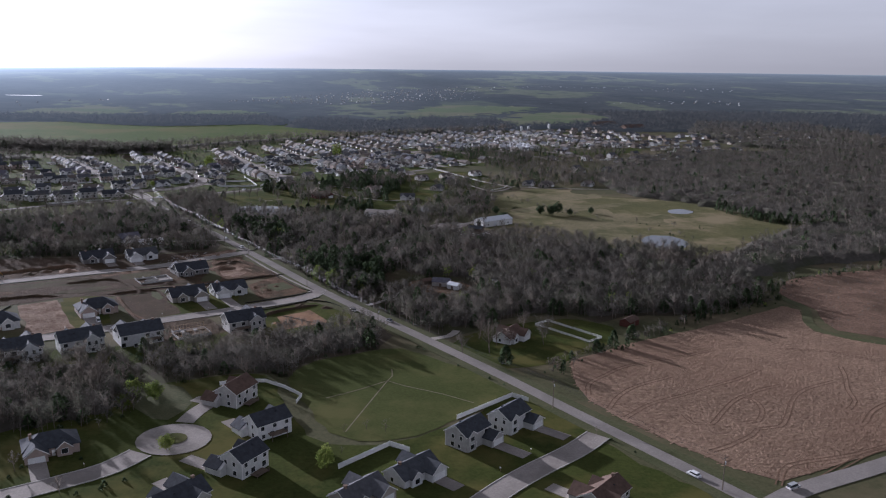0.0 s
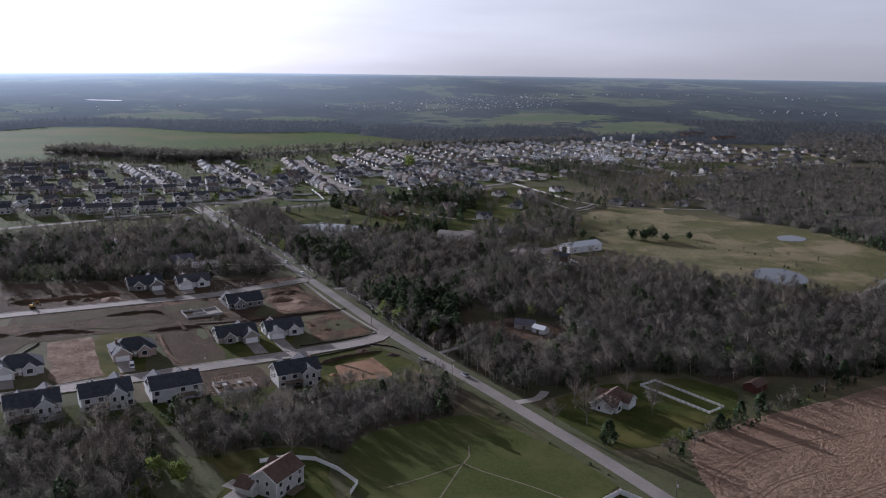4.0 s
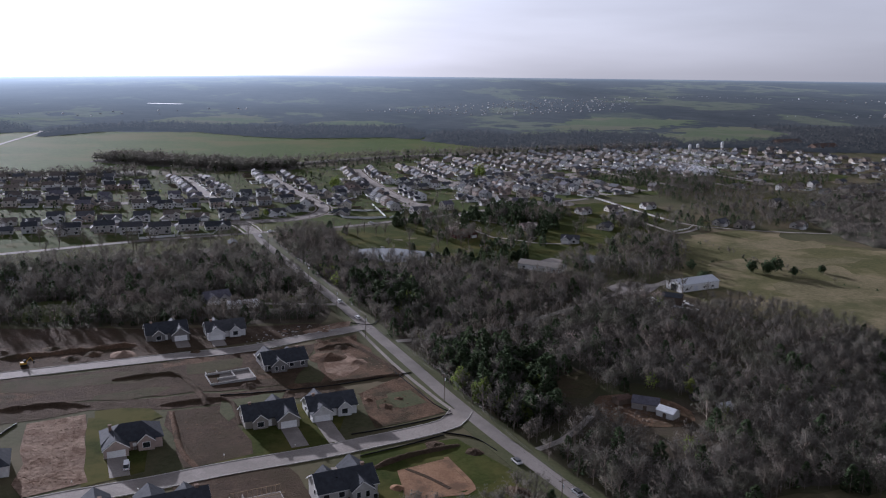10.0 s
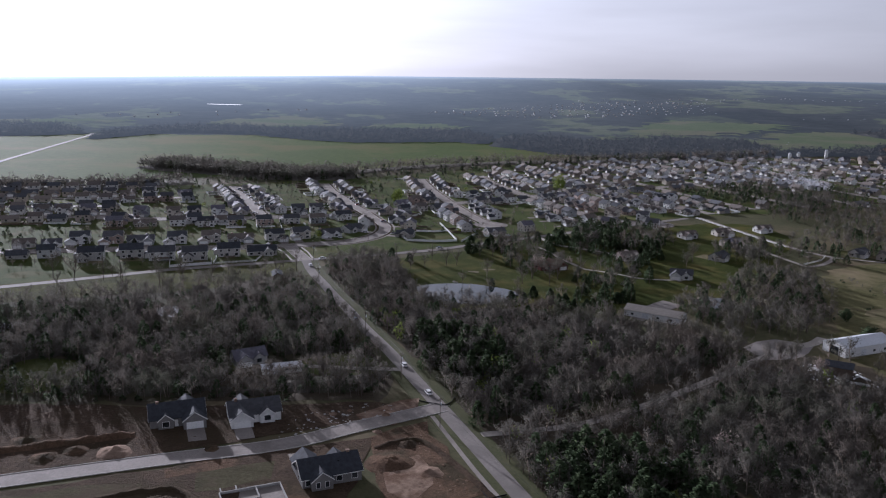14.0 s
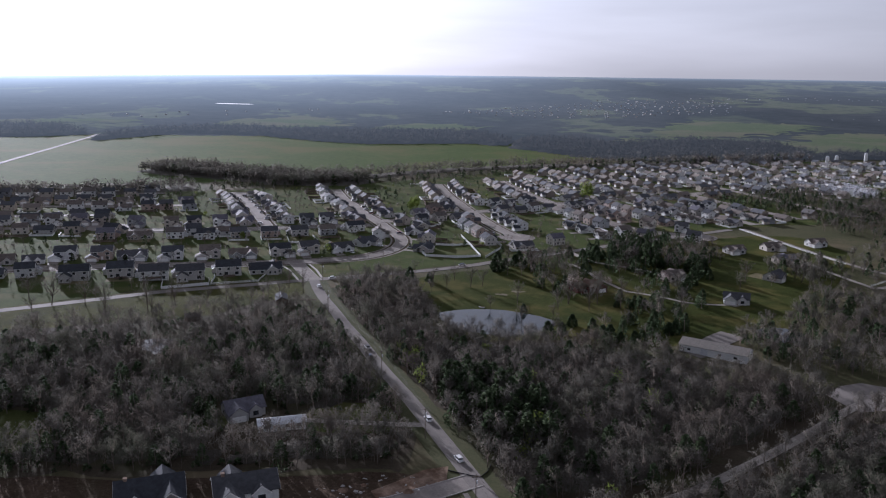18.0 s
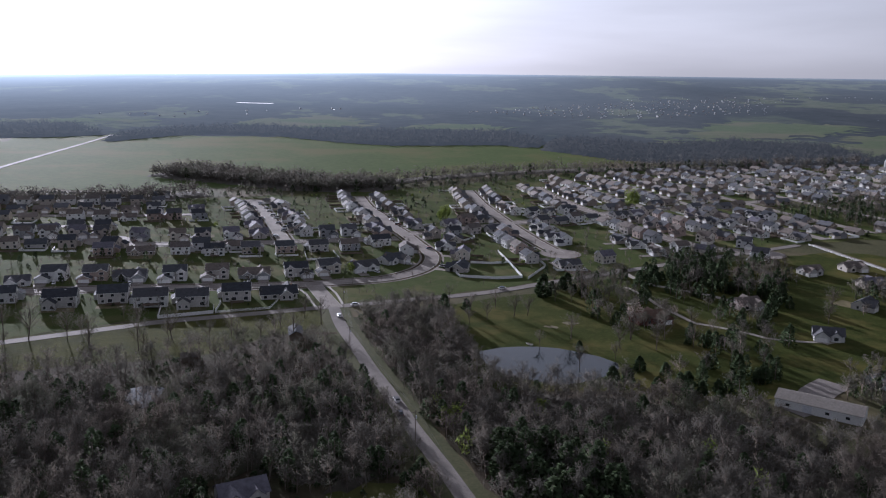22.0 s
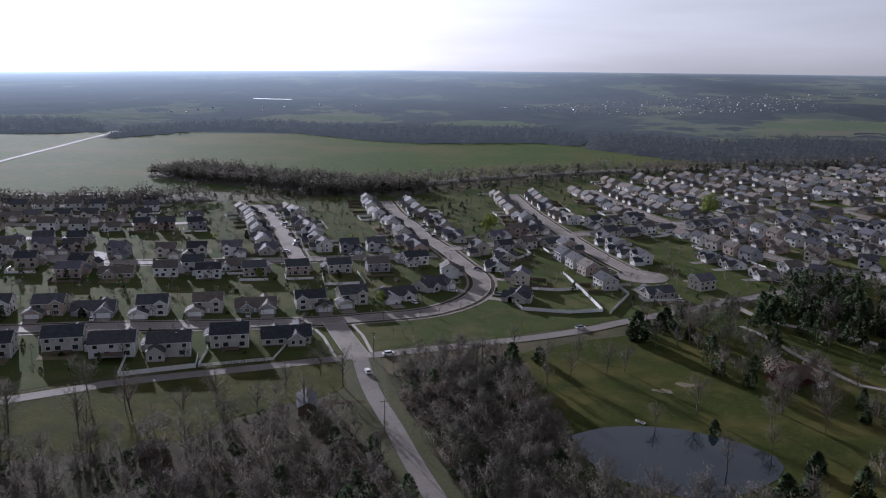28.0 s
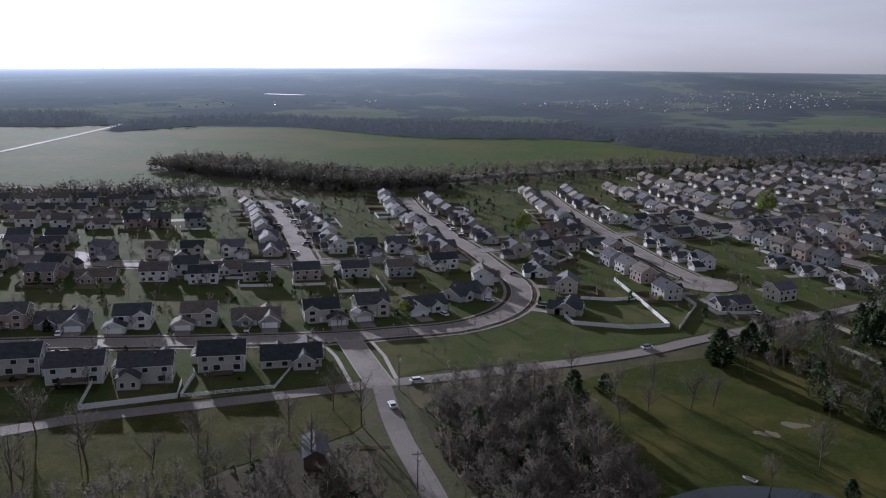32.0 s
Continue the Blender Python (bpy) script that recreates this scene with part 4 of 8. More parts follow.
def joined(pieces):
    v, f, n = [], [], 0
    for a, b in pieces:
        v.append(a), f.append(b + n)
        n += len(a)
    return np.concatenate(v), np.concatenate(f)


def slivers(p, d, w):
    """One thin triangle from each p along d, as wide as w at its foot."""
    s = np.cross(d, rng.normal(size=d.shape))
    s *= (w / (np.linalg.norm(s, axis=1) + 1e-9))[:, None]
    v = np.stack([p - s / 2, p + s / 2, p + d], 1).reshape(-1, 3)
    return v, np.arange(len(v)).reshape(-1, 3)


def bare_tree(h, spread, limbs, twigs, width, bushy=1.0):
    """A leafless tree: (wood corners, triangles), (twig corners, triangles)."""
    lean = rng.normal(0, 0.04, 2) * h
    top = np.array([lean[0], lean[1], h * 0.82])
    pieces = [rods(np.array([[0, 0, -0.3]]), top[None] * [1, 1, 0.55], np.array([0.014 * h]), np.array([0.011 * h]), 5),
              rods(top[None] * [1, 1, 0.55], top[None], np.array([0.011 * h]), np.array([0.003 * h]), 4)]
    z0 = rng.uniform(0.22, 0.7, limbs)
    base = top[None] * z0[:, None]
    ang = np.arange(limbs) * 2.4 + rng.uniform(0, 0.8, limbs)
    reach = spread * (1.15 - z0) * rng.uniform(0.7, 1.15, limbs)
    tip = base + np.stack([np.cos(ang) * reach, np.sin(ang) * reach, reach * rng.uniform(0.6, 1.3, limbs) * bushy + 0.06 * h], 1)
    tip[:, 2] = np.minimum(tip[:, 2], h * 0.98)
    pieces.append(rods(base, tip, np.full(limbs, 0.007 * h), np.full(limbs, 0.002 * h), 3))
    a = rng.integers(0, limbs + 2, twigs)
    ends = np.concatenate([tip, top[None], top[None]])
    starts = np.concatenate([base, top[None] * 0.5, top[None] * 0.7])
    u = rng.uniform(0.2, 1.0, twigs) ** 0.75
    p = starts[a] + (ends[a] - starts[a]) * u[:, None]
    out = (ends[a] - starts[a])
    out /= np.linalg.norm(out, axis=1, keepdims=True)
    p += rng.normal(0, 0.042, (twigs, 3)) * h
    d = out * 0.4 + rng.normal(0, 0.55, (twigs, 3)) + [0, 0, 0.12]
    d *= (rng.uniform(0.05, 0.105, twigs) * h / np.linalg.norm(d, axis=1))[:, None]
    p[:, 2] = np.maximum(p[:, 2], 0.15 * h)
    return joined(pieces), slivers(p, d, np.full(twigs, width))


def cedar_tree(h, spread, sprays, size):
    """A dense evergreen: trunk, and sprays of needles in an uneven cone."""
    wood = rods(np.array([[0, 0, -0.3]]), np.array([[0, 0, h * 0.9]]), np.array([0.02 * h]), np.array([0.004 * h]), 5)
    z = rng.uniform(0.02, 1.0, sprays) ** 0.9
    ang = rng.uniform(0, 6.283, sprays)
    ph = rng.uniform(0, 6.283, 4)
    lump = 0.84 + 0.13 * np.sin(3 * ang + 7 * z + ph[0]) + 0.11 * np.sin(5 * ang - 12 * z + ph[1]) + 0.09 * np.sin(ang + 17 * z + ph[2])
    r = spread * np.minimum(1.0, 0.75 + 1.3 * z) * (1.02 - z) ** 0.55 * lump * rng.uniform(0.35, 1.0, sprays) ** 0.4
    p = np.stack([np.cos(ang) * r, np.sin(ang) * r, z * h], 1)
    d = np.stack([np.cos(ang), np.sin(ang), rng.uniform(-0.3, 0.7, sprays)], 1) * (size * rng.uniform(0.7, 1.4, sprays))[:, None]
    return wood, slivers(p - d * 0.5, d, np.full(sprays, size * 0.9))


def leafy_tree(h, spread, leaves, size):
    (wv, wf), _ = bare_tree(h, spread, 4, 4, 0.1)
    q = rng.normal(0, 1, (leaves, 3))
    q /= np.linalg.norm(q, axis=1, keepdims=True)
    lump = 1 + 0.25 * np.sin(q[:, 0] * 5 + 1) + 0.2 * np.sin(q[:, 1] * 6 + q[:, 2] * 4)
    p = q * (spread * lump * rng.uniform(0.35, 1, leaves) ** 0.5)[:, None] * [1, 1, 0.42 * h / spread] + [0, 0, h * 0.6]
    d = rng.normal(0, 1, (leaves, 3)) * size
    return (wv, wf), slivers(p, d, np.full(leaves, size))


def crown(wv, tv, tf):
    """The pieces of a crown turned outwards, and the normals of a rounded crown for all corners of the tree."""
    high = tv[:, 2].max()
    mid = np.array([0, 0, 0.42 * high])
    face = np.cross(tv[tf[:, 1]] - tv[tf[:, 0]], tv[tf[:, 2]] - tv[tf[:, 0]])
    away = tv[tf].mean(1) - mid
    tf = np.where((np.einsum("ij,ij->i", face, away) < 0)[:, None], tf[:, ::-1], tf)
    n = tv - mid
    n = n / (np.linalg.norm(n, axis=1, keepdims=True) + 1e-9) + [0, 0, 0.35] + rng.normal(0, 0.22, tv.shape)
    w = wv * [1, 1, 0.1] + [1e-3, 0, 0]
    n = np.concatenate([w, n])
    return tf, n / (np.linalg.norm(n, axis=1, keepdims=True) + 1e-9)


def set_normals(me, n):
    """Gives every corner point of a mesh its own normal."""
    me.polygons.foreach_set("use_smooth", np.ones(len(me.polygons), bool))
    me.attributes.new("custom_normal", "FLOAT_VECTOR", "POINT").data.foreach_set("vector", np.asarray(n, np.float32).ravel())
    me.update()


def forest(name, label, places, kinds, weights, scale=(0.75, 1.25), mats=("bark", "twigs", "needles", "new_leaves")):
    """Woods as one mass of stuff: trees of a few kinds, turned and sized one by one."""
    n = len(places)
    kind = rng.choice(len(kinds), n, p=np.array(weights) / sum(weights))
    V, F, I, N, off = [], [], [], [], 0
    for k, ((wv, wf), (tv, tf), mat) in enumerate(kinds):
        sel = places[kind == k]
        if not len(sel):
            continue
        s = rng.uniform(*scale, len(sel))
        a = rng.uniform(0, 6.283, len(sel))
        c, si = np.cos(a) * s, np.sin(a) * s
        tf, n0 = crown(wv, tv, tf)
        v0 = np.concatenate([wv, tv])
        f0 = np.concatenate([wf, tf + len(wv)])
        x = v0[None, :, 0] * c[:, None] - v0[None, :, 1] * si[:, None] + sel[:, 0:1]
        y = v0[None, :, 0] * si[:, None] + v0[None, :, 1] * c[:, None] + sel[:, 1:2]
        z = v0[None, :, 2] * s[:, None] + Zn(sel[:, 0], sel[:, 1])[:, None]
        V.append(np.stack([x, y, z], -1).reshape(-1, 3))
        ca, sa = np.cos(a)[:, None], np.sin(a)[:, None]
        N.append(np.stack([n0[:, 0] * ca - n0[:, 1] * sa, n0[:, 0] * sa + n0[:, 1] * ca, np.broadcast_to(n0[:, 2], x.shape)], -1).reshape(-1, 3))
        F.append((f0[None] + (np.arange(len(sel)) * len(v0))[:, None, None]).reshape(-1, 3) + off)
        I.append(np.tile(np.concatenate([np.zeros(len(wf)), np.full(len(tf), mat)]), len(sel)))
        off += len(V[-1])
    me = tri_mesh(name, np.concatenate(V), np.concatenate(F), mats, np.concatenate(I))
    set_normals(me, np.concatenate(N))
    return tagged(new(name, me), label, "woods", kind="stuff")


def scatter(poly, step, holes=(), clear=(), jitter=0.48):
    xs, ys = [p[0] for p in poly], [p[1] for p in poly]
    gx, gy = np.meshgrid(np.arange(min(xs), max(xs), step), np.arange(min(ys), max(ys), step))
    x = gx.ravel() + rng.uniform(-jitter, jitter, gx.size) * step
    y = gy.ravel() + rng.uniform(-jitter, jitter, gx.size) * step
    keep = inside(poly, x, y)
    for hole in holes:
        keep &= ~inside(hole, x, y)
    for line, gap in clear:
        q = np.array(line)
        for i in range(0, len(q), 400):
            keep &= np.min((x[:, None] - q[None, i:i + 400, 0]) ** 2 + (y[:, None] - q[None, i:i + 400, 1]) ** 2, 1) > gap * gap
    return np.stack([x[keep], y[keep]], 1)


def circle(x, y, r):
    return [(x + r * math.cos(a * 0.5236), y + r * math.sin(a * 0.5236)) for a in range(12)]


def canopy(name, label, poly, step, high, mat="brush", ragged=0.35, holes=(), clear=()):
    """A closed, lumpy roof of tree crowns or brush seen from afar, as one sheet that reaches the ground at its rim."""
    xs, ys = [p[0] for p in poly], [p[1] for p in poly]
    nx, ny = int((max(xs) - min(xs)) / step) + 4, int((max(ys) - min(ys)) / step) + 4
    gx, gy = np.meshgrid(min(xs) + (np.arange(nx) - 1.5) * step, min(ys) + (np.arange(ny) - 1.5) * step)
    x = gx + rng.uniform(-0.45, 0.45, gx.shape) * step
    y = gy + rng.uniform(-0.45, 0.45, gx.shape) * step
    into = inside(poly, x.ravel(), y.ravel()).reshape(x.shape)
    for hole in holes:
        into &= ~inside(hole, x.ravel(), y.ravel()).reshape(x.shape)
    for line, gap in clear:
        for px, py in line[::2]:
            into &= (x - px) ** 2 + (y - py) ** 2 > (gap + 2.0) ** 2
    for _ in range(2 if step < 4 else 0):
        core = into.copy()
        core[1:] &= into[:-1]
        core[:-1] &= into[1:]
        core[:, 1:] &= into[:, :-1]
        core[:, :-1] &= into[:, 1:]
        into = core
    broad = 0.3 * (0.16 * np.sin(x * 0.021 + 1.3 * np.sin(y * 0.017)) + 0.12 * np.sin(y * 0.031 + x * 0.013))
    up = np.where(into, high * (0.86 + broad + rng.uniform(-ragged, ragged, x.shape)), -0.6)
    v = np.stack([x, y, Zn(x.ravel(), y.ravel()).reshape(x.shape) + up], -1).reshape(-1, 3)
    i, j = np.meshgrid(np.arange(nx - 1), np.arange(ny - 1))
    a = (j * nx + i).ravel()
    flag = into.ravel()
    a = a[flag[a] | flag[a + 1] | flag[a + nx] | flag[a + nx + 1]]
    tri = np.concatenate([np.stack([a, a + 1, a + nx + 1], 1), np.stack([a, a + nx + 1, a + nx], 1)])
    me = tri_mesh(name, v, tri, [mat])
    me.polygons.foreach_set("use_smooth", np.ones(len(me.polygons), bool))
    return tagged(new(name, me), label, "woods", kind="stuff")


BARE = [(*bare_tree(h, s, 9, n, 0.15), 1) for h, s, n in ((10.8, 5.0, 370), (9.3, 4.8, 340), (12.0, 5.4, 390), (8, 4.4, 300), (10.0, 4.4, 340))]
CEDAR = [(*cedar_tree(h, s, 340, 0.72), 2) for h, s in ((8, 3.4), (6, 3.1), (9.5, 3.7), (7.2, 3.7))]
FRESH = [(*leafy_tree(7, 2.4, 110, 0.55), 3)]
WIDE = [(*bare_tree(h, s, 4, 72, 0.36), 1) for h, s in ((12.0, 4.8), (10.0, 4.6))] + [(*cedar_tree(8, 3.2, 60, 1.4), 2)]
FAR = [(*leafy_tree(h, s, 46, 1.0), 1) for h, s in ((11.5, 4.0), (9.5, 3.6))] + [(*cedar_tree(9, 3.0, 26, 2.4), 2)]
# Far crowns all take the material with haze in its emission.
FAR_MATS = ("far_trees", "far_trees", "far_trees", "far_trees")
DRIVE_LINES = [(smooth_line(l, 4), h + 3.0) for l, h, *_ in DRIVES]
CLEARING = [(116, 460), (118, 472), (137, 488), (136, 468), (125, 454)]
SPARSE = [(222, 566), (250, 585), (275, 579), (300, 540), (240, 510), (206, 476), (190, 481), (204, 526)]
POND_W = [(-89, 681), (-82, 687), (-75, 685), (-74, 675), (-77, 667), (-83, 672)]
HOLES = [circle(-27, 601, 13), circle(-24, 587, 9), circle(-8, 597, 9), circle(12, 604, 8), circle(150, 342, 17), circle(180, 348, 26), circle(126, 452, 16), circle(149, 443, 20), circle(142, 424, 17), circle(150, 426, 12), circle(226, 590, 13), circle(221, 576, 12), POND_W, circle(-108, 588, 15), circle(-33, 750, 9), circle(164, 660, 18), circle(214, 618, 19), circle(224, 588, 14), SPARSE, CLEARING, circle(112, 520, 8), circle(118, 505, 6), circle(178, 440, 5)]
near_clear = [(MAIN, 5.6), (CROSS, 7.0), (SITE_N, 8.0)] + DRIVE_LINES
forest("bare_woodland", "dense bare grey-brown woodland with scattered dark cedars", scatter(W_EAST, 4.7, HOLES, near_clear), BARE + CEDAR + FRESH, [3, 3, 2, 3, 2, 0.4, 0.4, 0.3, 0.3, 0.12])
forest("bare_woodland", "dark bare woodland with many cedars on the slope", scatter(W_FAR, 5.0, HOLES + [W_FAR_N], near_clear), BARE + CEDAR, [3, 3, 2, 3, 2, 1.1, 0.9, 0.9, 0.9])
forest("bare_woodland", "thicket of bare trees behind the new houses", scatter(W_SOUTH, 4.8, [MOUND, circle(19, 299, 15), GREEN], [(MAIN, 9)] + DRIVE_LINES), BARE + CEDAR, [2, 3, 1, 4, 2, 0.3, 0.3, 0.1, 0.2], (0.7, 1.1))
patch("rough_ground", CLEARING, 0.13, "thin_weeds", "small clearing of thin weeds in the woods", 3, cell=6)
forest("bare_woodland", "open stand of bare trees beside the road", scatter(W_FAR_N, 7.6, HOLES, near_clear), BARE + CEDAR[:1], [3, 2, 3, 2, 2, 0.4], (0.8, 1.25))
forest("scattered_trees", "close stand of slender bare saplings", scatter(SPARSE, 4.4), BARE[2:] + FRESH, [2, 2, 3, 0.05], (0.55, 0.9))
for label, poly in (("brush and saplings under the bare woods", W_EAST), ("brush and saplings under the woods on the slope", W_FAR), ("brush under the thicket", W_SOUTH)):
    canopy("underbrush", label, poly, 3.9, 1.9, "brush", 0.5, HOLES + [MOUND, GREEN, W_FAR_N, circle(19, 299, 16)], near_clear)
BRUSH = [(*cedar_tree(1.8, 1.5, 50, 0.6), 2), (*bare_tree(3.0, 1.8, 5, 70, 0.10), 1), (*bare_tree(4.2, 2.2, 5, 80, 0.10), 1)]
for wood in (W_FAR, W_SOUTH, [(-9, 786), (-2, 748), (7, 715), (15, 690), (30, 645), (42, 600), (50, 600), (40, 690), (44, 735), (32, 798), (12, 799)]):
    forest("underbrush", "low shrubs and saplings under the bare trees", scatter(wood, 4.6, HOLES + [MOUND, GREEN], near_clear), BRUSH, [2, 2, 2], (0.7, 1.3))
GROVE = [[(70, 515), (78, 480), (86, 452), (92, 432), (112, 436), (116, 460), (118, 474), (119, 495), (106, 507), (89, 514)], [(56, 572), (48, 600), (40, 628), (58, 640), (78, 622), (84, 590), (74, 572)]]
for grove in GROVE:
    forest("cedar_grove", "dense grove of dark green cedars beside the road", scatter(grove, 4.2, HOLES, near_clear), CEDAR + FRESH, [3, 2, 3.5, 3, 0.12], (0.95, 1.55))
CLEARED = [[(520, 680), (552, 676), (566, 702), (536, 716)], [(446, 858), (457, 897), (520, 900), (490, 866)]]
forest("far_woodland", "wide bare woods beyond the pasture", scatter(W_RIGHT, 8.6, CLEARED), WIDE, [4, 4, 0.5], (0.7, 1.3))
forest("cedar_row", "dark row of cedars at the end of the pasture", scatter([(474, 634), (484, 571), (509, 546), (545, 556), (520, 562), (496, 580), (484, 638)], 6.0), CEDAR, [1, 1, 1, 1], (0.8, 1.3))
canopy("underbrush", "brush under the wide bare woods", W_RIGHT, 8.0, 4.2, "brush", 0.3)

# ---- houses ----
def gable_body(f, x0, x1, y0, y1, eave, pitch, axis):
    """Walls with gable ends; the ridge runs along the axis."""
    if axis == "x":
        mid, top = (y0 + y1) / 2, eave + (y1 - y0) / 2 * pitch
        return f.prism([(y0, -0.6), (y1, -0.6), (y1, eave), (mid, top), (y0, eave)], "x", x0, x1)
    mid, top = (x0 + x1) / 2, eave + (x1 - x0) / 2 * pitch
    return f.prism([(x0, -0.6), (x1, -0.6), (x1, eave), (mid, top), (x0, eave)], "y", y0, y1)


def gable_roof(f, x0, x1, y0, y1, eave, pitch, axis, over=0.45, thick=0.22):
    """A roof of two slopes with overhangs and thickness."""
    a0, a1, b0, b1 = (y0, y1, x0, x1) if axis == "x" else (x0, x1, y0, y1)
    mid, half = (a0 + a1) / 2, (a1 - a0) / 2 + over
    low, top = eave - over * pitch + 0.03, eave + (a1 - a0) / 2 * pitch + 0.03
    outline = [(mid - half, low), (mid, top), (mid + half, low), (mid + half, low + thick), (mid, top + thick * 1.15), (mid - half, low + thick)]
    return f.prism(outline, axis, b0 - over, b1 + over)


def hip_roof(f, x0, x1, y0, y1, eave, pitch, over=0.5, thick=0.2):
    a0, a1, b0, b1 = x0 - over, x1 + over, y0 - over, y1 + over
    run = (b1 - b0) / 2
    top, z = eave + run * pitch, eave - 0.05
    m = (b0 + b1) / 2
    v = [(a0, b0, z), (a1, b0, z), (a1, b1, z), (a0, b1, z), (a0, b0, z + thick), (a1, b0, z + thick), (a1, b1, z + thick), (a0, b1, z + thick), (a0 + run, m, top + thick), (a1 - run, m, top + thick)]
    return f.add(v, [(3, 2, 1, 0), (0, 1, 5, 4), (1, 2, 6, 5), (2, 3, 7, 6), (3, 0, 4, 7), (4, 5, 9, 8), (5, 6, 9), (6, 7, 8, 9), (7, 4, 8)])


def rakes(x0, x1, y0, y1, eave, pitch, axis, over=0.45):
    """Boards along the sloping edges of a gable roof."""
    a0, a1, b0, b1 = (y0, y1, x0, x1) if axis == "x" else (x0, x1, y0, y1)
    mid, half = (a0 + a1) / 2, (a1 - a0) / 2 + over
    low, top = eave - over * pitch, eave + (a1 - a0) / 2 * pitch
    outline = [(mid - half, low - 0.2), (mid, top - 0.2), (mid + half, low - 0.2), (mid + half, low + 0.14), (mid, top + 0.14), (mid - half, low + 0.14)]
    for end, way in ((b0 - over, -1), (b1 + over, 1)):
        p, q = sorted((end + way * 0.05, end - way * 0.04))
        yield Form().prism(outline, axis, p, q)


def roof_vent(house, x, y, z):
    """A box vent on a roof slope."""
    part("roof_vent", Form().box(x - 0.25, y - 0.25, z - 0.5, x + 0.25, y + 0.25, z + 0.22), "black_metal", house)


SIDE = {"s": (0, -1), "n": (0, 1), "e": (1, 0), "w": (-1, 0)}


def wall_box(f, side, at_wall, along, z, wide, high, out0, out1):
    """A box on a wall: at_wall is the wall's plane, along the centre along it."""
    dx, dy = SIDE[side]
    if dx:
        a, b = sorted((at_wall + dx * out0, at_wall + dx * out1))
        return f.box(a, along - wide / 2, z, b, along + wide / 2, z + high)
    a, b = sorted((at_wall + dy * out0, at_wall + dy * out1))
    return f.box(along - wide / 2, a, z, along + wide / 2, b, z + high)


def add_window(house, side, plane, along, z, wide=1.1, high=1.4, fine=True):
    f = Form()
    if not fine:
        return part("window", wall_box(f, side, plane, along, z, wide, high, -0.05, 0.05), "glass", house)
    wall_box(f, side, plane, along, z - 0.1, wide + 0.24, high + 0.2, -0.05, 0.05)
    w = part("window", f, "trim", house)
    part("pane", wall_box(Form(), side, plane, along, z, wide, high, 0.0, 0.065), "glass", w)
    return w


def add_door(house, side, plane, along, z=0.0, wide=1.0, high=2.1, mat="trim"):
    f = Form()
    wall_box(f, side, plane, along, z, wide, high, -0.05, 0.06)
    d = part("door", f, mat, house)
    k = Form()
    wall_box(k, side, plane, along + wide * 0.36, z + 0.95, 0.08, 0.08, 0.05, 0.14)
    part("door_handle", k, "black_metal", d)
    return d


def add_garage_door(house, side, plane, along, wide=4.9, high=2.2):
    y, step = plane, high / 4
    outline = [(y + 0.05, 0.0)]
    for i in range(4):
        outline += [(y - 0.07, i * step + 0.02), (y - 0.07, (i + 1) * step - 0.05), (y - 0.02, (i + 1) * step - 0.05), (y - 0.02, (i + 1) * step + 0.02)]
    outline.append((y + 0.05, high + 0.02))
    return part("garage_door", Form().prism(outline[::-1], "x", along - wide / 2, along + wide / 2), "vinyl", house, "white panelled garage door")


def deck(house, x0, x1, y0, y1, z, stairs=True):
    d = part("deck", Form().box(x0, y0, z - 0.18, x1, y1, z), "old_timber", house, "raised timber deck")
    for x in (x0 + 0.15, x1 - 0.15):
        part("post", Form().box(x - 0.08, y1 - 0.25, -0.6, x + 0.08, y1 - 0.09, z + 1.0), "old_timber", d)
    rail = Form().box(x0, y1 - 0.08, z + 0.9, x1, y1, z + 1.0)
    n = int((x1 - x0) / 0.5)
    for i in range(n + 1):
        x = x0 + (x1 - x0) * i / n
        rail.box(x - 0.025, y1 - 0.07, z, x + 0.025, y1 - 0.02, z + 0.95)
    part("railing", rail, "old_timber", d)
    return d


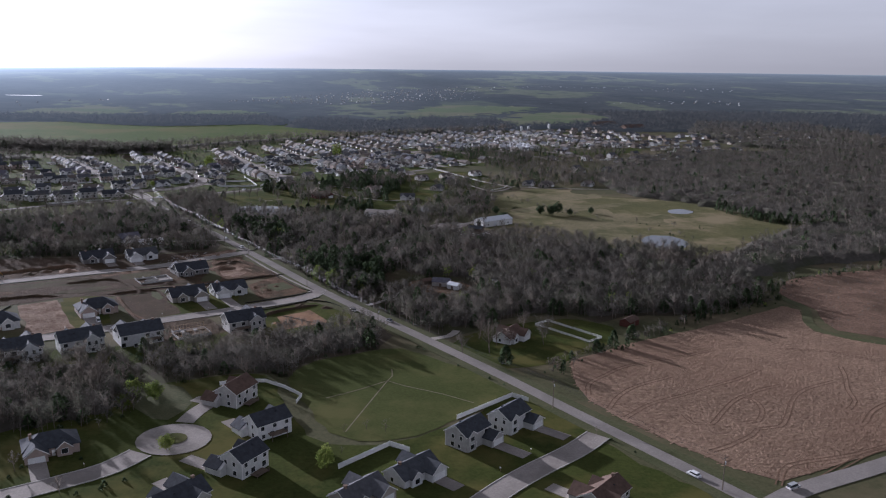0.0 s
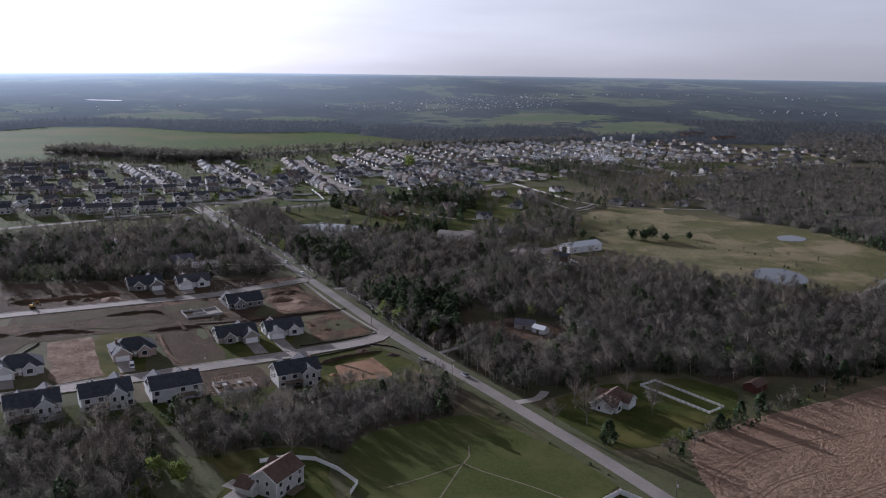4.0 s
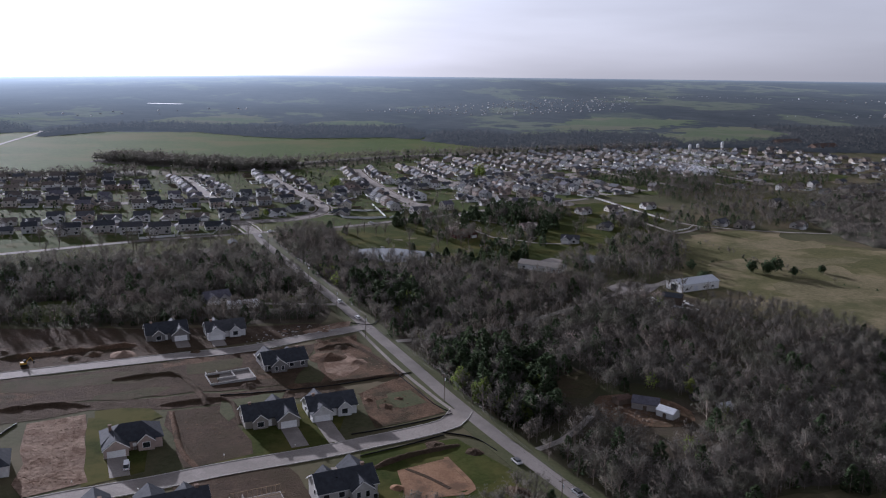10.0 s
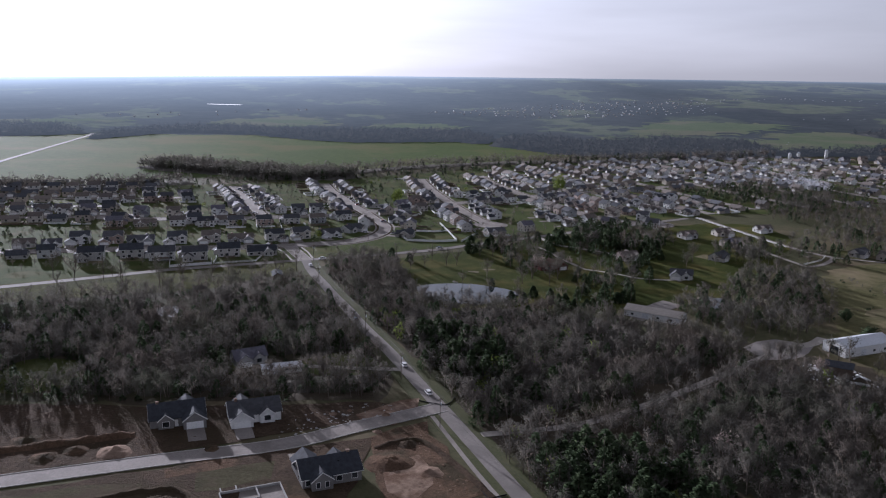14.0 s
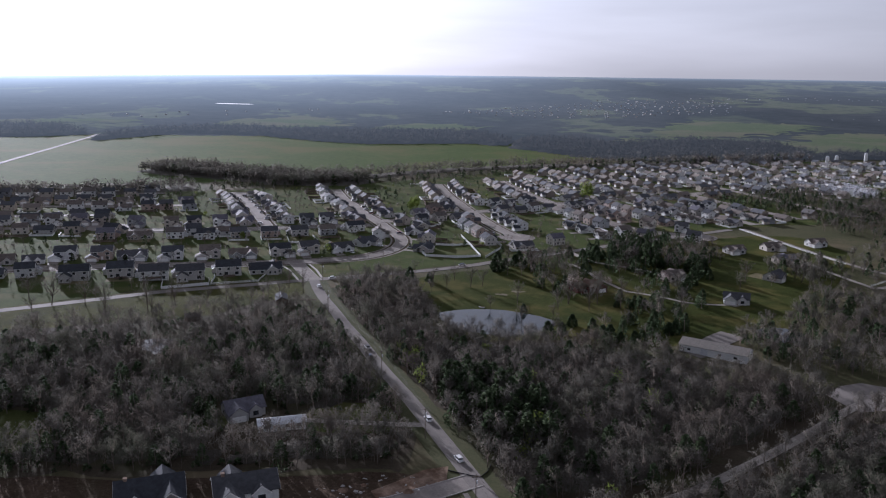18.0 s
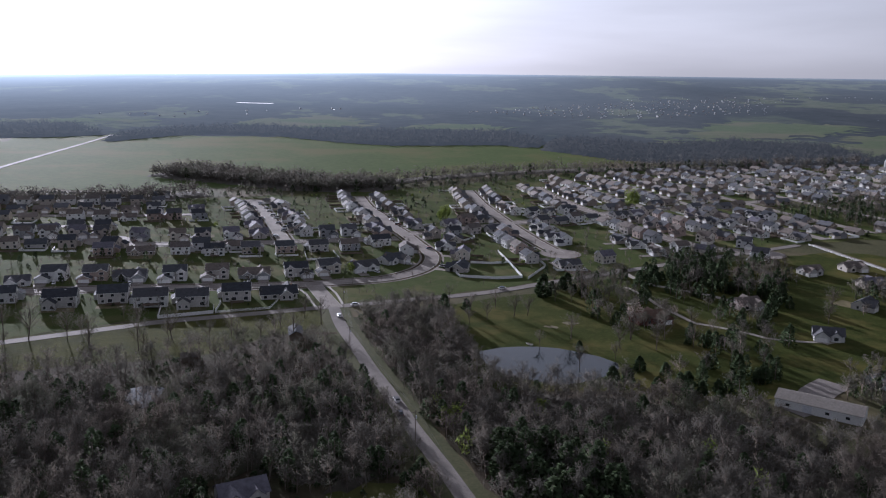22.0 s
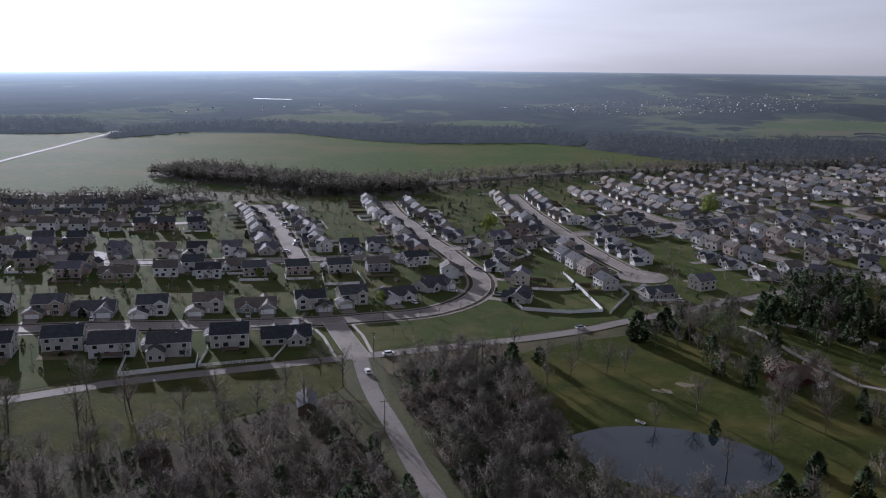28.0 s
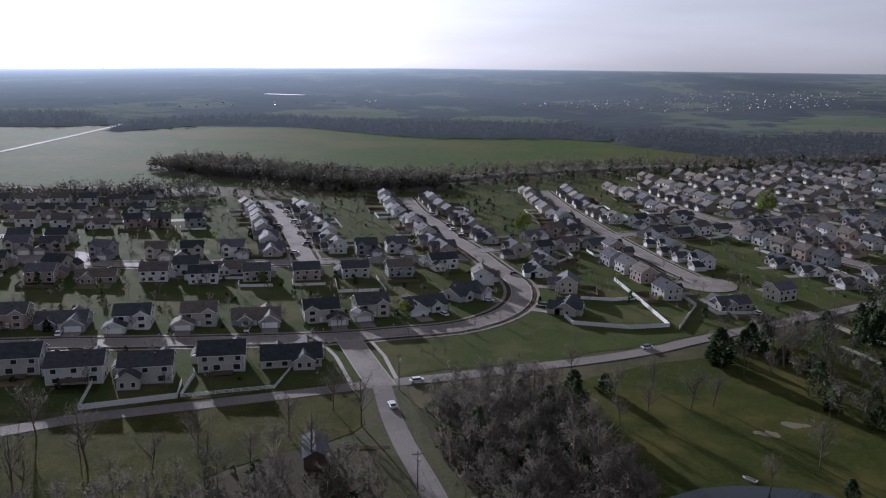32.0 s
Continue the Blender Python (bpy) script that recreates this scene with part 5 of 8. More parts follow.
def two_storey(label, wall, roof, w=11.5, d=9.0, wing=1, near=True, rear_gable=False, with_deck=False):
    """A two-storey house with a garage wing in front; the front looks to -y."""
    h = thing("house", label, "house")
    eave, pitch = 5.7, 0.62
    x0, x1, y0, y1 = -w / 2, w / 2, -d / 2, d / 2
    gx = wing * (w / 2 - 1.2)
    g0, g1 = sorted((gx - wing * 3.0, gx + wing * 3.6))
    f = gable_body(Form(), x0, x1, y0, y1, eave, pitch, "x")
    gable_body(f, g0, g1, y0 - 4.2, y0 + 2.5, 2.75, 0.6, "y")
    px = -wing * (w / 2 - 2.4)
    gable_body(f, px - 2.1, px + 2.1, y0 - 0.7, y0 + 1.5, eave + 0.1, 0.75, "y")
    if rear_gable:
        gable_body(f, wing * w / 2 - wing * 2.6 - 2.6, wing * w / 2 - wing * 2.6 + 2.6, y1 - 1, y1 + 3.5, 3.6, 0.85, "y")
    part("wall", f, wall, h)
    f = gable_roof(Form(), x0, x1, y0, y1, eave, pitch, "x")
    gable_roof(f, g0, g1, y0 - 4.2, y0 + 1.0, 2.75, 0.6, "y")
    gable_roof(f, px - 2.1, px + 2.1, y0 - 0.7, y0 + 2.4, eave + 0.1, 0.75, "y", 0.35)
    if rear_gable:
        gable_roof(f, wing * w / 2 - wing * 2.6 - 2.6, wing * w / 2 - wing * 2.6 + 2.6, y1, y1 + 3.5, 3.6, 0.85, "y", 0.35)
    f.box(x0 + w * 0.3, 0.3 * y1, eave + 1.7, x0 + w * 0.3 + 0.5, 0.3 * y1 + 0.5, eave + 2.6)
    part("roof", f, roof, h)
    add_garage_door(h, "s", y0 - 4.2, (g0 + g1) / 2) if near else part("garage_door", wall_box(Form(), "s", y0 - 4.2, (g0 + g1) / 2, 0, 4.9, 2.2, -0.05, 0.07), "trim", h)
    if near:
        add_door(h, "s", y0, px + 2.9 * wing, 0.2)
    for z in (0.9, 3.7):
        add_window(h, "s", y0 - 0.7, px, z, 1.9, 1.5, near)
    add_window(h, "s", y0, gx - wing * 1.2, 3.8, 1.6, 1.3, near)
    for x in ((-0.36, 0.0, 0.36) if near else (-0.3, 0.3)):
        add_window(h, "n", y1, x * w, 3.7, 1.3, 1.35, near)
    for x in ((-0.33, 0.1) if not rear_gable else (-0.3 * wing,)):
        add_window(h, "n", y1, x * w, 0.8, 1.7, 1.7, near)
    if rear_gable:
        for s in (-1, 1):
            add_window(h, "n", y1 + 3.5, wing * (w / 2 - 2.6) + s * 1.3, 1.0, 0.9, 1.4, near)
    for s in ("e", "w"):
        add_window(h, s, x1 if s == "e" else x0, 1.2, 3.8, 1.0, 1.3, near)
    if near:
        for f in (*rakes(x0, x1, y0, y1, eave, pitch, "x"), next(rakes(g0, g1, y0 - 4.2, y0 + 1.0, 2.75, 0.6, "y")), next(rakes(px - 2.1, px + 2.1, y0 - 0.7, y0 + 2.4, eave + 0.1, 0.75, "y", 0.35))):
            part("rake_board", f, "trim", h)
        roof_vent(h, w * 0.12, -d * 0.2, eave + pitch * d * 0.3 + 0.1)
        for x in (x0, x1):
            part("corner_board", Form().box(x - 0.09, y1 - 0.09, 0, x + 0.09, y1 + 0.05, eave - 0.3), "trim", h)
            add_window(h, "e" if x > 0 else "w", x, -2.2, 3.8, 1.0, 1.3)
            add_window(h, "e" if x > 0 else "w", x, 1.4, 0.9, 1.3, 1.4)
        add_window(h, "n", y1, w * 0.34, 0.9, 1.2, 1.3)
        add_window(h, "e" if wing < 0 else "w", x1 if wing < 0 else x0, -1.5, 0.9, 1.0, 1.3)
        part("gutter", Form().box(x0 - 0.4, y1 + 0.38, eave - 0.32, x1 + 0.4, y1 + 0.5, eave - 0.16), "trim", h)
        part("gutter", Form().box(x0 - 0.4, y0 - 0.5, eave - 0.32, x1 + 0.4, y0 - 0.38, eave - 0.16), "trim", h)
    if with_deck:
        deck(h, -w * 0.25, w * 0.22, y1, y1 + 3.0, 2.2 if with_deck > 1 else 0.6)
    return h


def ranch(label, wall, roof, w=16.0, d=9.0, wing=1, near=True, hip=False, rear=True, brick=False, eave=3.0):
    """A single-storey house with a broad roof, a garage gable and a porch gable in front."""
    h = thing("house", label, "house")
    pitch, lift = 0.62, eave - 3.0
    x0, x1, y0, y1 = -w / 2, w / 2, -d / 2, d / 2
    g0, g1 = sorted((wing * (w / 2), wing * (w / 2 - 6.6)))
    f = Form()
    f.box(x0, y0, -0.6, x1, y1, eave) if hip else gable_body(f, x0, x1, y0, y1, eave, pitch, "x")
    gable_body(f, g0, g1, y0 - 3.2, y0 + 2.2, 2.9 + lift, 0.75, "y")
    px = -wing * w * 0.22
    gable_body(f, px - 2.2, px + 2.2, y0 - 1.2, y0 + 2.0, 2.95 + lift, 0.85, "y")
    if rear:
        gable_body(f, wing * w * 0.2 - 2.8, wing * w * 0.2 + 2.8, y1 - 2, y1 + 2.2, eave, 0.8, "y")
    part("wall", f, wall, h)
    f = hip_roof(Form(), x0, x1, y0, y1, eave, pitch) if hip else gable_roof(Form(), x0, x1, y0, y1, eave, pitch, "x")
    gable_roof(f, g0, g1, y0 - 3.2, y0 + 3.0, 2.9 + lift, 0.75, "y", 0.4)
    gable_roof(f, px - 2.2, px + 2.2, y0 - 1.2, y0 + 3.0, 2.95 + lift, 0.85, "y", 0.35)
    if rear:
        gable_roof(f, wing * w * 0.2 - 2.8, wing * w * 0.2 + 2.8, y1 - 2.5, y1 + 2.2, eave, 0.8, "y", 0.35)
    part("roof", f, roof, h)
    if brick:
        part("brick_facing", Form().box(x0 + 0.2, y0 - 0.06, -0.5, px - 2.25, y0 - 0.003, 1.2), "brick_wall", h)
    add_garage_door(h, "s", y0 - 3.2, (g0 + g1) / 2) if near else part("garage_door", wall_box(Form(), "s", y0 - 3.2, (g0 + g1) / 2, 0, 4.9, 2.2, -0.05, 0.07), "trim", h)
    if near:
        add_door(h, "s", y0, px + wing * 3.1, 0.15)
    add_window(h, "s", y0 - 1.2, px, 0.8, 1.9, 1.6, near)
    for x in ((-0.38, -0.12, 0.4) if near else (-0.3, 0.4)):
        add_window(h, "n", y1, x * w * wing, 0.9 + lift, 1.5, 1.4, near)
    if rear:
        for s in (-1, 1):
            add_window(h, "n", y1 + 2.2, wing * w * 0.2 + s * 1.2, 0.9 + lift, 1.0, 1.5, near)
    if lift:
        for x in (-0.4, -0.05, 0.45):
            add_window(h, "n", y1, x * w * wing, 0.35, 1.6, 1.5, near)
        add_window(h, "n", y1 + 2.2, wing * w * 0.2, 0.4, 1.3, 1.3, near)
        d0, d1 = sorted((-wing * w * 0.36, wing * w * 0.01))
        deck(h, d0, d1, y1, y1 + 3.2, lift + 0.4)
    add_window(h, "e", x1, 0.8, 0.9 + lift, 1.1, 1.3, near)
    add_window(h, "w", x0, 0.8, 0.9, 1.1, 1.3, near)
    if near:
        boards = [] if hip else list(rakes(x0, x1, y0, y1, eave, pitch, "x"))
        boards += [next(rakes(g0, g1, y0 - 3.2, y0 + 3.0, 2.9 + lift, 0.75, "y", 0.4)), next(rakes(px - 2.2, px + 2.2, y0 - 1.2, y0 + 3.0, 2.95 + lift, 0.85, "y", 0.35))]
        if rear:
            boards.append(list(rakes(wing * w * 0.2 - 2.8, wing * w * 0.2 + 2.8, y1 - 2.5, y1 + 2.2, eave, 0.8, "y", 0.35))[1])
        for f in boards:
            part("rake_board", f, "trim", h)
        roof_vent(h, -wing * w * 0.15, d * 0.2, eave + pitch * d * 0.3 + 0.15)
        part("gutter", Form().box(x0 - 0.4, y1 + 0.4, eave - 0.34, x1 + 0.4, y1 + 0.52, eave - 0.18), "trim", h)
        part("chimney", Form().box(x0 + 2.0, -0.5, eave, x0 + 2.8, 0.3, eave + 3.6).box(x0 + 1.9, -0.6, eave + 3.6, x0 + 2.9, 0.4, eave + 3.8), "brick_wall", h)
    return h


def drop_proto(h):
    for o in list(h.children_recursive) + [h]:
        bpy.data.objects.remove(o)


PROTO = {
    "a": two_storey("two-storey house with pale siding and dark shingle roof", "white_siding", "shingles_dark", 11.5, 9, 1, True, False, 1),
    "b": two_storey("two-storey house with white siding and a rear gable", "white_siding", "shingles_dark", 12.5, 8.6, 1, True, True),
    "c": two_storey("two-storey house with muted siding and shingle roof", "siding", "shingles", 11, 9.4, -1, True),
    "d": ranch("single-storey house with muted siding and broad shingle roof", "siding", "shingles", 15.5, 9, 1, True),
    "e": ranch("single-storey house with grey hipped roof and brick trim", "siding", "shingles_dark", 16, 10, -1, True, True, False, True),
    "f": two_storey("two-storey house with white gable walls and dark roof", "white_siding", "shingles_dark", 13, 9, 1, True, False, 2),
    "g": ranch("new single-storey house with white siding, dark roof and porch", "white_siding", "shingles_dark", 15.5, 9.4, -1, True, False, True),
    "m": ranch("new house with white siding, dark roof and a raised rear deck", "white_siding", "shingles_dark", 15.5, 9.6, -1, True, False, True, False, 5.0),
    "n": ranch("new house with beige siding, dark roof and a raised rear deck", "siding", "shingles_dark", 16, 9.6, 1, True, False, False, False, 5.0),
    "y": ranch("new single-storey house with grey-brown siding and dark roof", "muted_siding", "shingles_dark", 16, 10, 1, True),
    "h": ranch("single-storey house with brown shingle roof and white walls", "white_siding", "shingles_brown", 15, 9, 1, True),
    "x": ranch("low dark red-brown house with a broad brown roof", "red_barn", "shingles_brown", 18, 9, 1, False),
    "k": two_storey("two-storey house with red-brown roof and white siding", "white_siding", "shingles_brown", 13, 9.5, 1, True, False, 1),
    "p": two_storey("two-storey estate house with muted siding", "siding", "shingles", 11, 9, 1, False),
    "q": two_storey("two-storey estate house with pale walls and grey roof", "siding", "shingles_dark", 10.5, 8.6, -1, False),
    "r": ranch("single-storey estate house with shingle roof", "siding", "shingles", 14, 8.8, 1, False),
    "s": ranch("single-storey estate house with pale walls", "white_siding", "shingles", 13.5, 8.6, -1, False, False, False),
}
HOUSES = []
FAR_HOUSES = []
TURNS = []


def put_house(kind, x, y, turn, group, size=1.0, up=0.0):
    h = copy_thing(PROTO[kind], at(x, y, turn, up) @ Matrix.Diagonal((size, size, size * (0.84 if size > 1.0 and y > 700 else 1.0), 1)))
    tagged(h, group=group)
    HOUSES.append((x, y))
    TURNS.append((x, y, turn, size))
    return h


def driveway(x, y, turn, gx, y_front, length, wide=5.2):
    """A concrete drive from a garage to the street, in the house's own frame."""
    c, s = math.cos(radians(turn)), math.sin(radians(turn))
    line = [(x + gx * c - (y_front - length * k / 4) * s, y + gx * s + (y_front - length * k / 4) * c) for k in range(5)]
    tagged(new("driveway", strip_mesh("driveway", line, wide / 2, 0.17, "concrete", 0.1)), "pale concrete driveway to a garage", "driveway", kind="structure")


GARAGE = {"y": (4.7, -8.2), "a": (4.55 + 0.3, -8.7), "b": (5.05 + 0.3, -8.5), "c": (-4.6, -8.9), "d": (4.45, -7.7), "e": (-4.7, -8.2), "f": (5.6, -8.7), "g": (-4.45, -7.9), "h": (4.2, -7.7), "k": (5.6, -8.95), "m": (-4.45, -8.0), "n": (4.7, -8.0), "p": (4.6, -8.7), "q": (-4.35, -8.5), "r": (3.7, -7.6), "s": (-3.45, -7.5)}


def lot(kind, x, y, turn, group, length=9.0, size=1.0):
    if group == "houses of the estate":
        size *= 0.93
        if any(inside(wood, [x], [y])[0] for wood in WOODLOTS):
            return None
    if kind in "tuvw":
        FAR_HOUSES.append((kind, x, y, turn, size))
        HOUSES.append((x, y))
        TURNS.append((x, y, turn, size))
        return None
    h = put_house(kind, x, y, turn, group, size)
    gx, gy = GARAGE[kind]
    driveway(x, y, turn, gx * size, (gy + 0.1) * size, length, 5.2 * size)
    return h


# the houses beside the near streets
for kind, x, y, turn, length in (("e", -41, 271, 12, 14), ("k", 19, 299, 230, 6), ("f", 27, 268, 205, 9), ("a", 17, 243, 222, 12), ("g", -3, 226, 214, 8),
                                 ("f", 91, 244, 32, 12), ("f", 110, 253, 33, 12), ("d", 66, 226, 30, 8), ("d", 47, 216, 32, 8), ("h", 117, 197, 212, 9)):
    lot(kind, x, y, turn, "houses beside the near streets", length)
# new houses on the building lots
for kind, x, y, turn, length in (("e", -38.5, 430, 16, 14), ("y", 5, 446, 15, 16), ("g", 27, 453, 15, 18), ("m", 29.5, 388, 196, 10), ("n", -17, 378, 197, 10), ("m", -41, 373, 197, 9), ("m", -64, 365, 197, 9),
                                 ("e", -80, 412, 16, 10), ("n", -90, 356, 197, 9), ("y", 8.5, 503, 198, 9), ("y", -46, 545, 16, 10), ("g", -20, 548, 16, 9)):
    lot(kind, x, y, turn, "new houses on building lots", length, 1.14)
# the front rows of the housing estate
for kind, x, y, turn in (("b", -153, 790, 192), ("a", -131, 800, 192), ("f", -111, 795, 192), ("b", -91, 797, 192), ("a", -71.5, 809, 190), ("g", -51, 815, 192)):
    lot(kind, x, y, turn, "houses of the estate", 8, 1.3)
for kind, x, y, turn in (("c", -176, 840, 10), ("c", -155, 843, 10), ("d", -137, 844, 10), ("c", -113, 847, 10), ("c", -91, 853, 10), ("d", -71, 856, 10), ("a", -48, 862, 14), ("c", -30, 871, 20), ("g", -10, 879, 26), ("d", 7, 899, 50)):
    lot(kind, x, y, turn, "houses of the estate", 7, 1.2)
for kind, x, y, turn in (("c", -172, 903, 190), ("d", -150, 906, 190), ("c", -127, 911, 190), ("a", -105.5, 910, 191), ("c", -84, 917, 192), ("c", -63, 922, 193), ("a", -42, 928, 194), ("c", -22, 933, 194), ("b", -2, 950, 200)):
    lot(kind, x, y, turn, "houses of the estate", 9, 1.12)
for kind, x, y, turn in (("d", 49, 882, 250), ("c", 53, 913, 262), ("d", 49, 966, 285), ("d", 43, 942, 275), ("c", 84, 966, 104), ("c", 88, 950, 104), ("c", 92, 934, 104), ("a", 95, 906, 104), ("d", 118, 892, 196), ("c", 145, 908, 205), ("c", 205, 941, 200), ("d", 187, 934, 285), ("d", 178, 956, 285), ("d", 171, 972, 285)):
    lot(kind, x, y, turn, "houses of the estate", 8)


def row(line, first, step, kinds, gap=16.5, stop=1e9, both=True):
    """Houses along a street, on both sides, wherever there is room."""
    open_lawn = [(-46, 795), (-46, 838), (-15, 846), (4, 852), (18, 864), (30, 884), (48, 872), (100, 860), (60, 826), (0, 804)]
    line = smooth_line(line, 3.0)
    run, n = 0.0, 0
    for i in range(1, len(line)):
        run += math.dist(line[i - 1], line[i])
        if run < first + n * step:
            continue
        n += 1
        (xa, ya), (xb, yb) = line[max(0, i - 4)], line[min(len(line) - 1, i + 3)]
        ang = math.degrees(math.atan2(yb - ya, xb - xa))
        for side in (1, -1):
            off = gap + random.uniform(-1.0, 1.5)
            x, y = line[i][0] - side * off * math.sin(radians(ang)), line[i][1] + side * off * math.cos(radians(ang))
            if any((x - a) ** 2 + (y - b) ** 2 < (16.5 if y < 870 else 14.6) ** 2 for a, b in HOUSES) or inside(open_lawn, [x], [y])[0] or (y < 826 and -170 < x < -40):
                continue
            if any(min((x - a) ** 2 + (y - b) ** 2 for a, b in other) < 13.0 ** 2 for other in ROW_LINES):
                continue
            lot(random.choice("ttuuvvvww" if y > 1090 or x < -250 or x > 320 else kinds), x, y, ang + (0 if side > 0 else 180) + random.uniform(-3, 3), "houses of the estate", 8.0, random.uniform(0.94, 1.05))


ROW_LINES = [smooth_line(l, 4) for l in STREETS.values()] + [CROSS]
random.seed(11)
for name in ("street_3", "street_1", "street_2", "street_4", "street_5", "street_6", "street_7", "street_8", "street_9", "street_10", "street_11", "street_12", "street_13", "street_14", "street_15", "street_16", "street_17", "street_18"):
    near_ones = name in ("street_3", "street_5")
    row(STREETS[name], 12, 24.0 if name in ("street_14", "street_15", "street_16") else 17.0, "accd" if near_ones else "ppqrs")
# a further quarter of houses in even rows
for gx, gy, nx, ny, turn in ((-196, 1010, 2, 4, 15), (560, 930, 5, 3, 20), (720, 1010, 5, 4, 22), (430, 960, 4, 2, 18), (665, 1120, 7, 5, 14), (870, 1130, 8, 4, 10), (640, 1290, 6, 3, 8)):
    for i in range(nx):
        for j in range(ny):
            c, s = math.cos(radians(turn)), math.sin(radians(turn))
            x, y = gx + i * 27 * c - j * 38 * s + random.uniform(-4, 4), gy + i * 27 * s + j * 38 * c + random.uniform(-4, 4)
            if all((x - a) ** 2 + (y - b) ** 2 > 17 ** 2 for a, b in HOUSES):
                lot(random.choice("tuvw"), x, y, turn + random.choice((0, 180)) + random.uniform(-8, 8), "houses of the estate")
# scattered houses in the lawns and woods
for kind, x, y, turn in (("s", -30, 606, 25), ("h", 148, 344, 40), ("x", 137, 781, 20), ("r", 197, 808, 15), ("s", 216, 757, -20), ("r", 290, 852, 10), ("s", 268, 882, 15), ("r", 300, 892, 12), ("s", 370, 818, 30), ("r", 384, 806, 30), ("s", 432, 800, 25), ("p", 470, 900, 20), ("q", 500, 880, 25), ("s", 340, 905, 10), ("s", 542, 692, 30), ("s", 262, 808, 40)):
    put_house(kind, x, y, turn, "scattered country houses")
for h in PROTO.values():
    drop_proto(h)


# ---- the far rows of the estate, as one mass ----
def far_rows():
    walls, roofs, doors, panes, drives = Form(), Form(), Form(), Form(), Form()
    for kind, x, y, turn, size in FAR_HOUSES:
        w, d, eave, wing = {"t": (11, 9, 5.0, 1), "u": (10.5, 8.8, 4.8, -1), "v": (14, 9, 3.0, 1), "w": (13, 8.6, 3.0, -1)}[kind]
        x0, x1, y0, y1 = -w / 2, w / 2, -d / 2, d / 2
        g0, g1 = sorted((wing * (w / 2 - 6.2), wing * (w / 2 + 0.4)))
        m = at(x, y, turn) @ Matrix.Scale(size, 4)
        for whole, one in ((walls, gable_body(gable_body(Form(), x0, x1, y0, y1, eave, 0.6, "x"), g0, g1, y0 - 4.0, y0 + 2.0, 2.8, 0.6, "y")),
                           (roofs, gable_roof(gable_roof(Form(), x0, x1, y0, y1, eave, 0.6, "x"), g0, g1, y0 - 4.0, y0 + 1.0, 2.8, 0.6, "y")),
                           (doors, wall_box(Form(), "s", y0 - 4.0, (g0 + g1) / 2, 0, 4.9, 2.2, -0.05, 0.07)),
                           (panes, wall_box(wall_box(wall_box(Form(), "n", y1, -0.28 * w, eave - 1.9, 1.7, 1.4, -0.05, 0.06), "n", y1, 0.22 * w, eave - 1.9, 1.7, 1.4, -0.05, 0.06), "s", y0, -wing * 0.3 * w, eave - 1.9, 1.7, 1.4, -0.05, 0.06)),
                           (drives, Form().box((g0 + g1) / 2 - 2.6, y0 - 12.0, -0.3, (g0 + g1) / 2 + 2.6, y0 - 4.1, 0.2))):
            whole.add([m @ Vector(p) for p in one.v], one.f)
    for name, form, mat, label in (("far_houses", walls, "far_siding", "close rows of far estate houses with pale and muted walls"), ("far_roofs", roofs, "far_shingles", "shingle roofs of the far rows of houses"),
                                   ("far_garage_doors", doors, "trim", "white garage doors of the far rows of houses"), ("far_windows", panes, "glass", "dark windows of the far rows of houses"), ("far_driveways", drives, "concrete", "pale concrete drives of the far rows of houses")):
        tagged(new(name, form.mesh(name, mat)), label, "houses", kind="stuff")


far_rows()


# ---- low fences round back gardens of the estate ----
def garden_fences():
    white, brown = Form(), Form()
    random.seed(21)
    for x, y, turn, size in TURNS:
        if y < 890 or random.random() < 0.5:
            continue
        m = at(x, y, turn)
        a, b, back = -random.uniform(6.5, 8.0), random.uniform(6.5, 8.0), random.uniform(12, 17)
        form = white if random.random() < 0.55 else brown
        pts = [(a, 4.5), (a, back), (b, back), (b, 4.5)]
        for (xa, ya), (xb, yb) in zip(pts, pts[1:]):
            p, q = m @ Vector((xa, ya, 0)), m @ Vector((xb, yb, 0))
            if random.random() < 0.15:
                continue
            d = Vector((q.x - p.x, q.y - p.y, 0)).normalized() * 0.06
            n = Vector((-d.y, d.x, 0))
            za, zb = Z(p.x, p.y), Z(q.x, q.y)
            v = [(e.x + s * n.x, e.y + s * n.y, z + h) for s in (-1, 1) for e, z in ((p, za), (q, zb)) for h in (0.0, 1.35)]
            form.add(v, [(0, 2, 3, 1), (4, 5, 7, 6), (1, 3, 7, 5), (0, 4, 6, 2), (0, 1, 5, 4), (2, 6, 7, 3)])
    tagged(new("garden_fences", white.mesh("garden_fences", "vinyl")), "low white fences round the estate's back gardens", "fence", kind="stuff")
    tagged(new("garden_fences", brown.mesh("garden_fences", "old_timber")), "low weathered timber fences round the estate's back gardens", "fence", kind="stuff")


garden_fences()


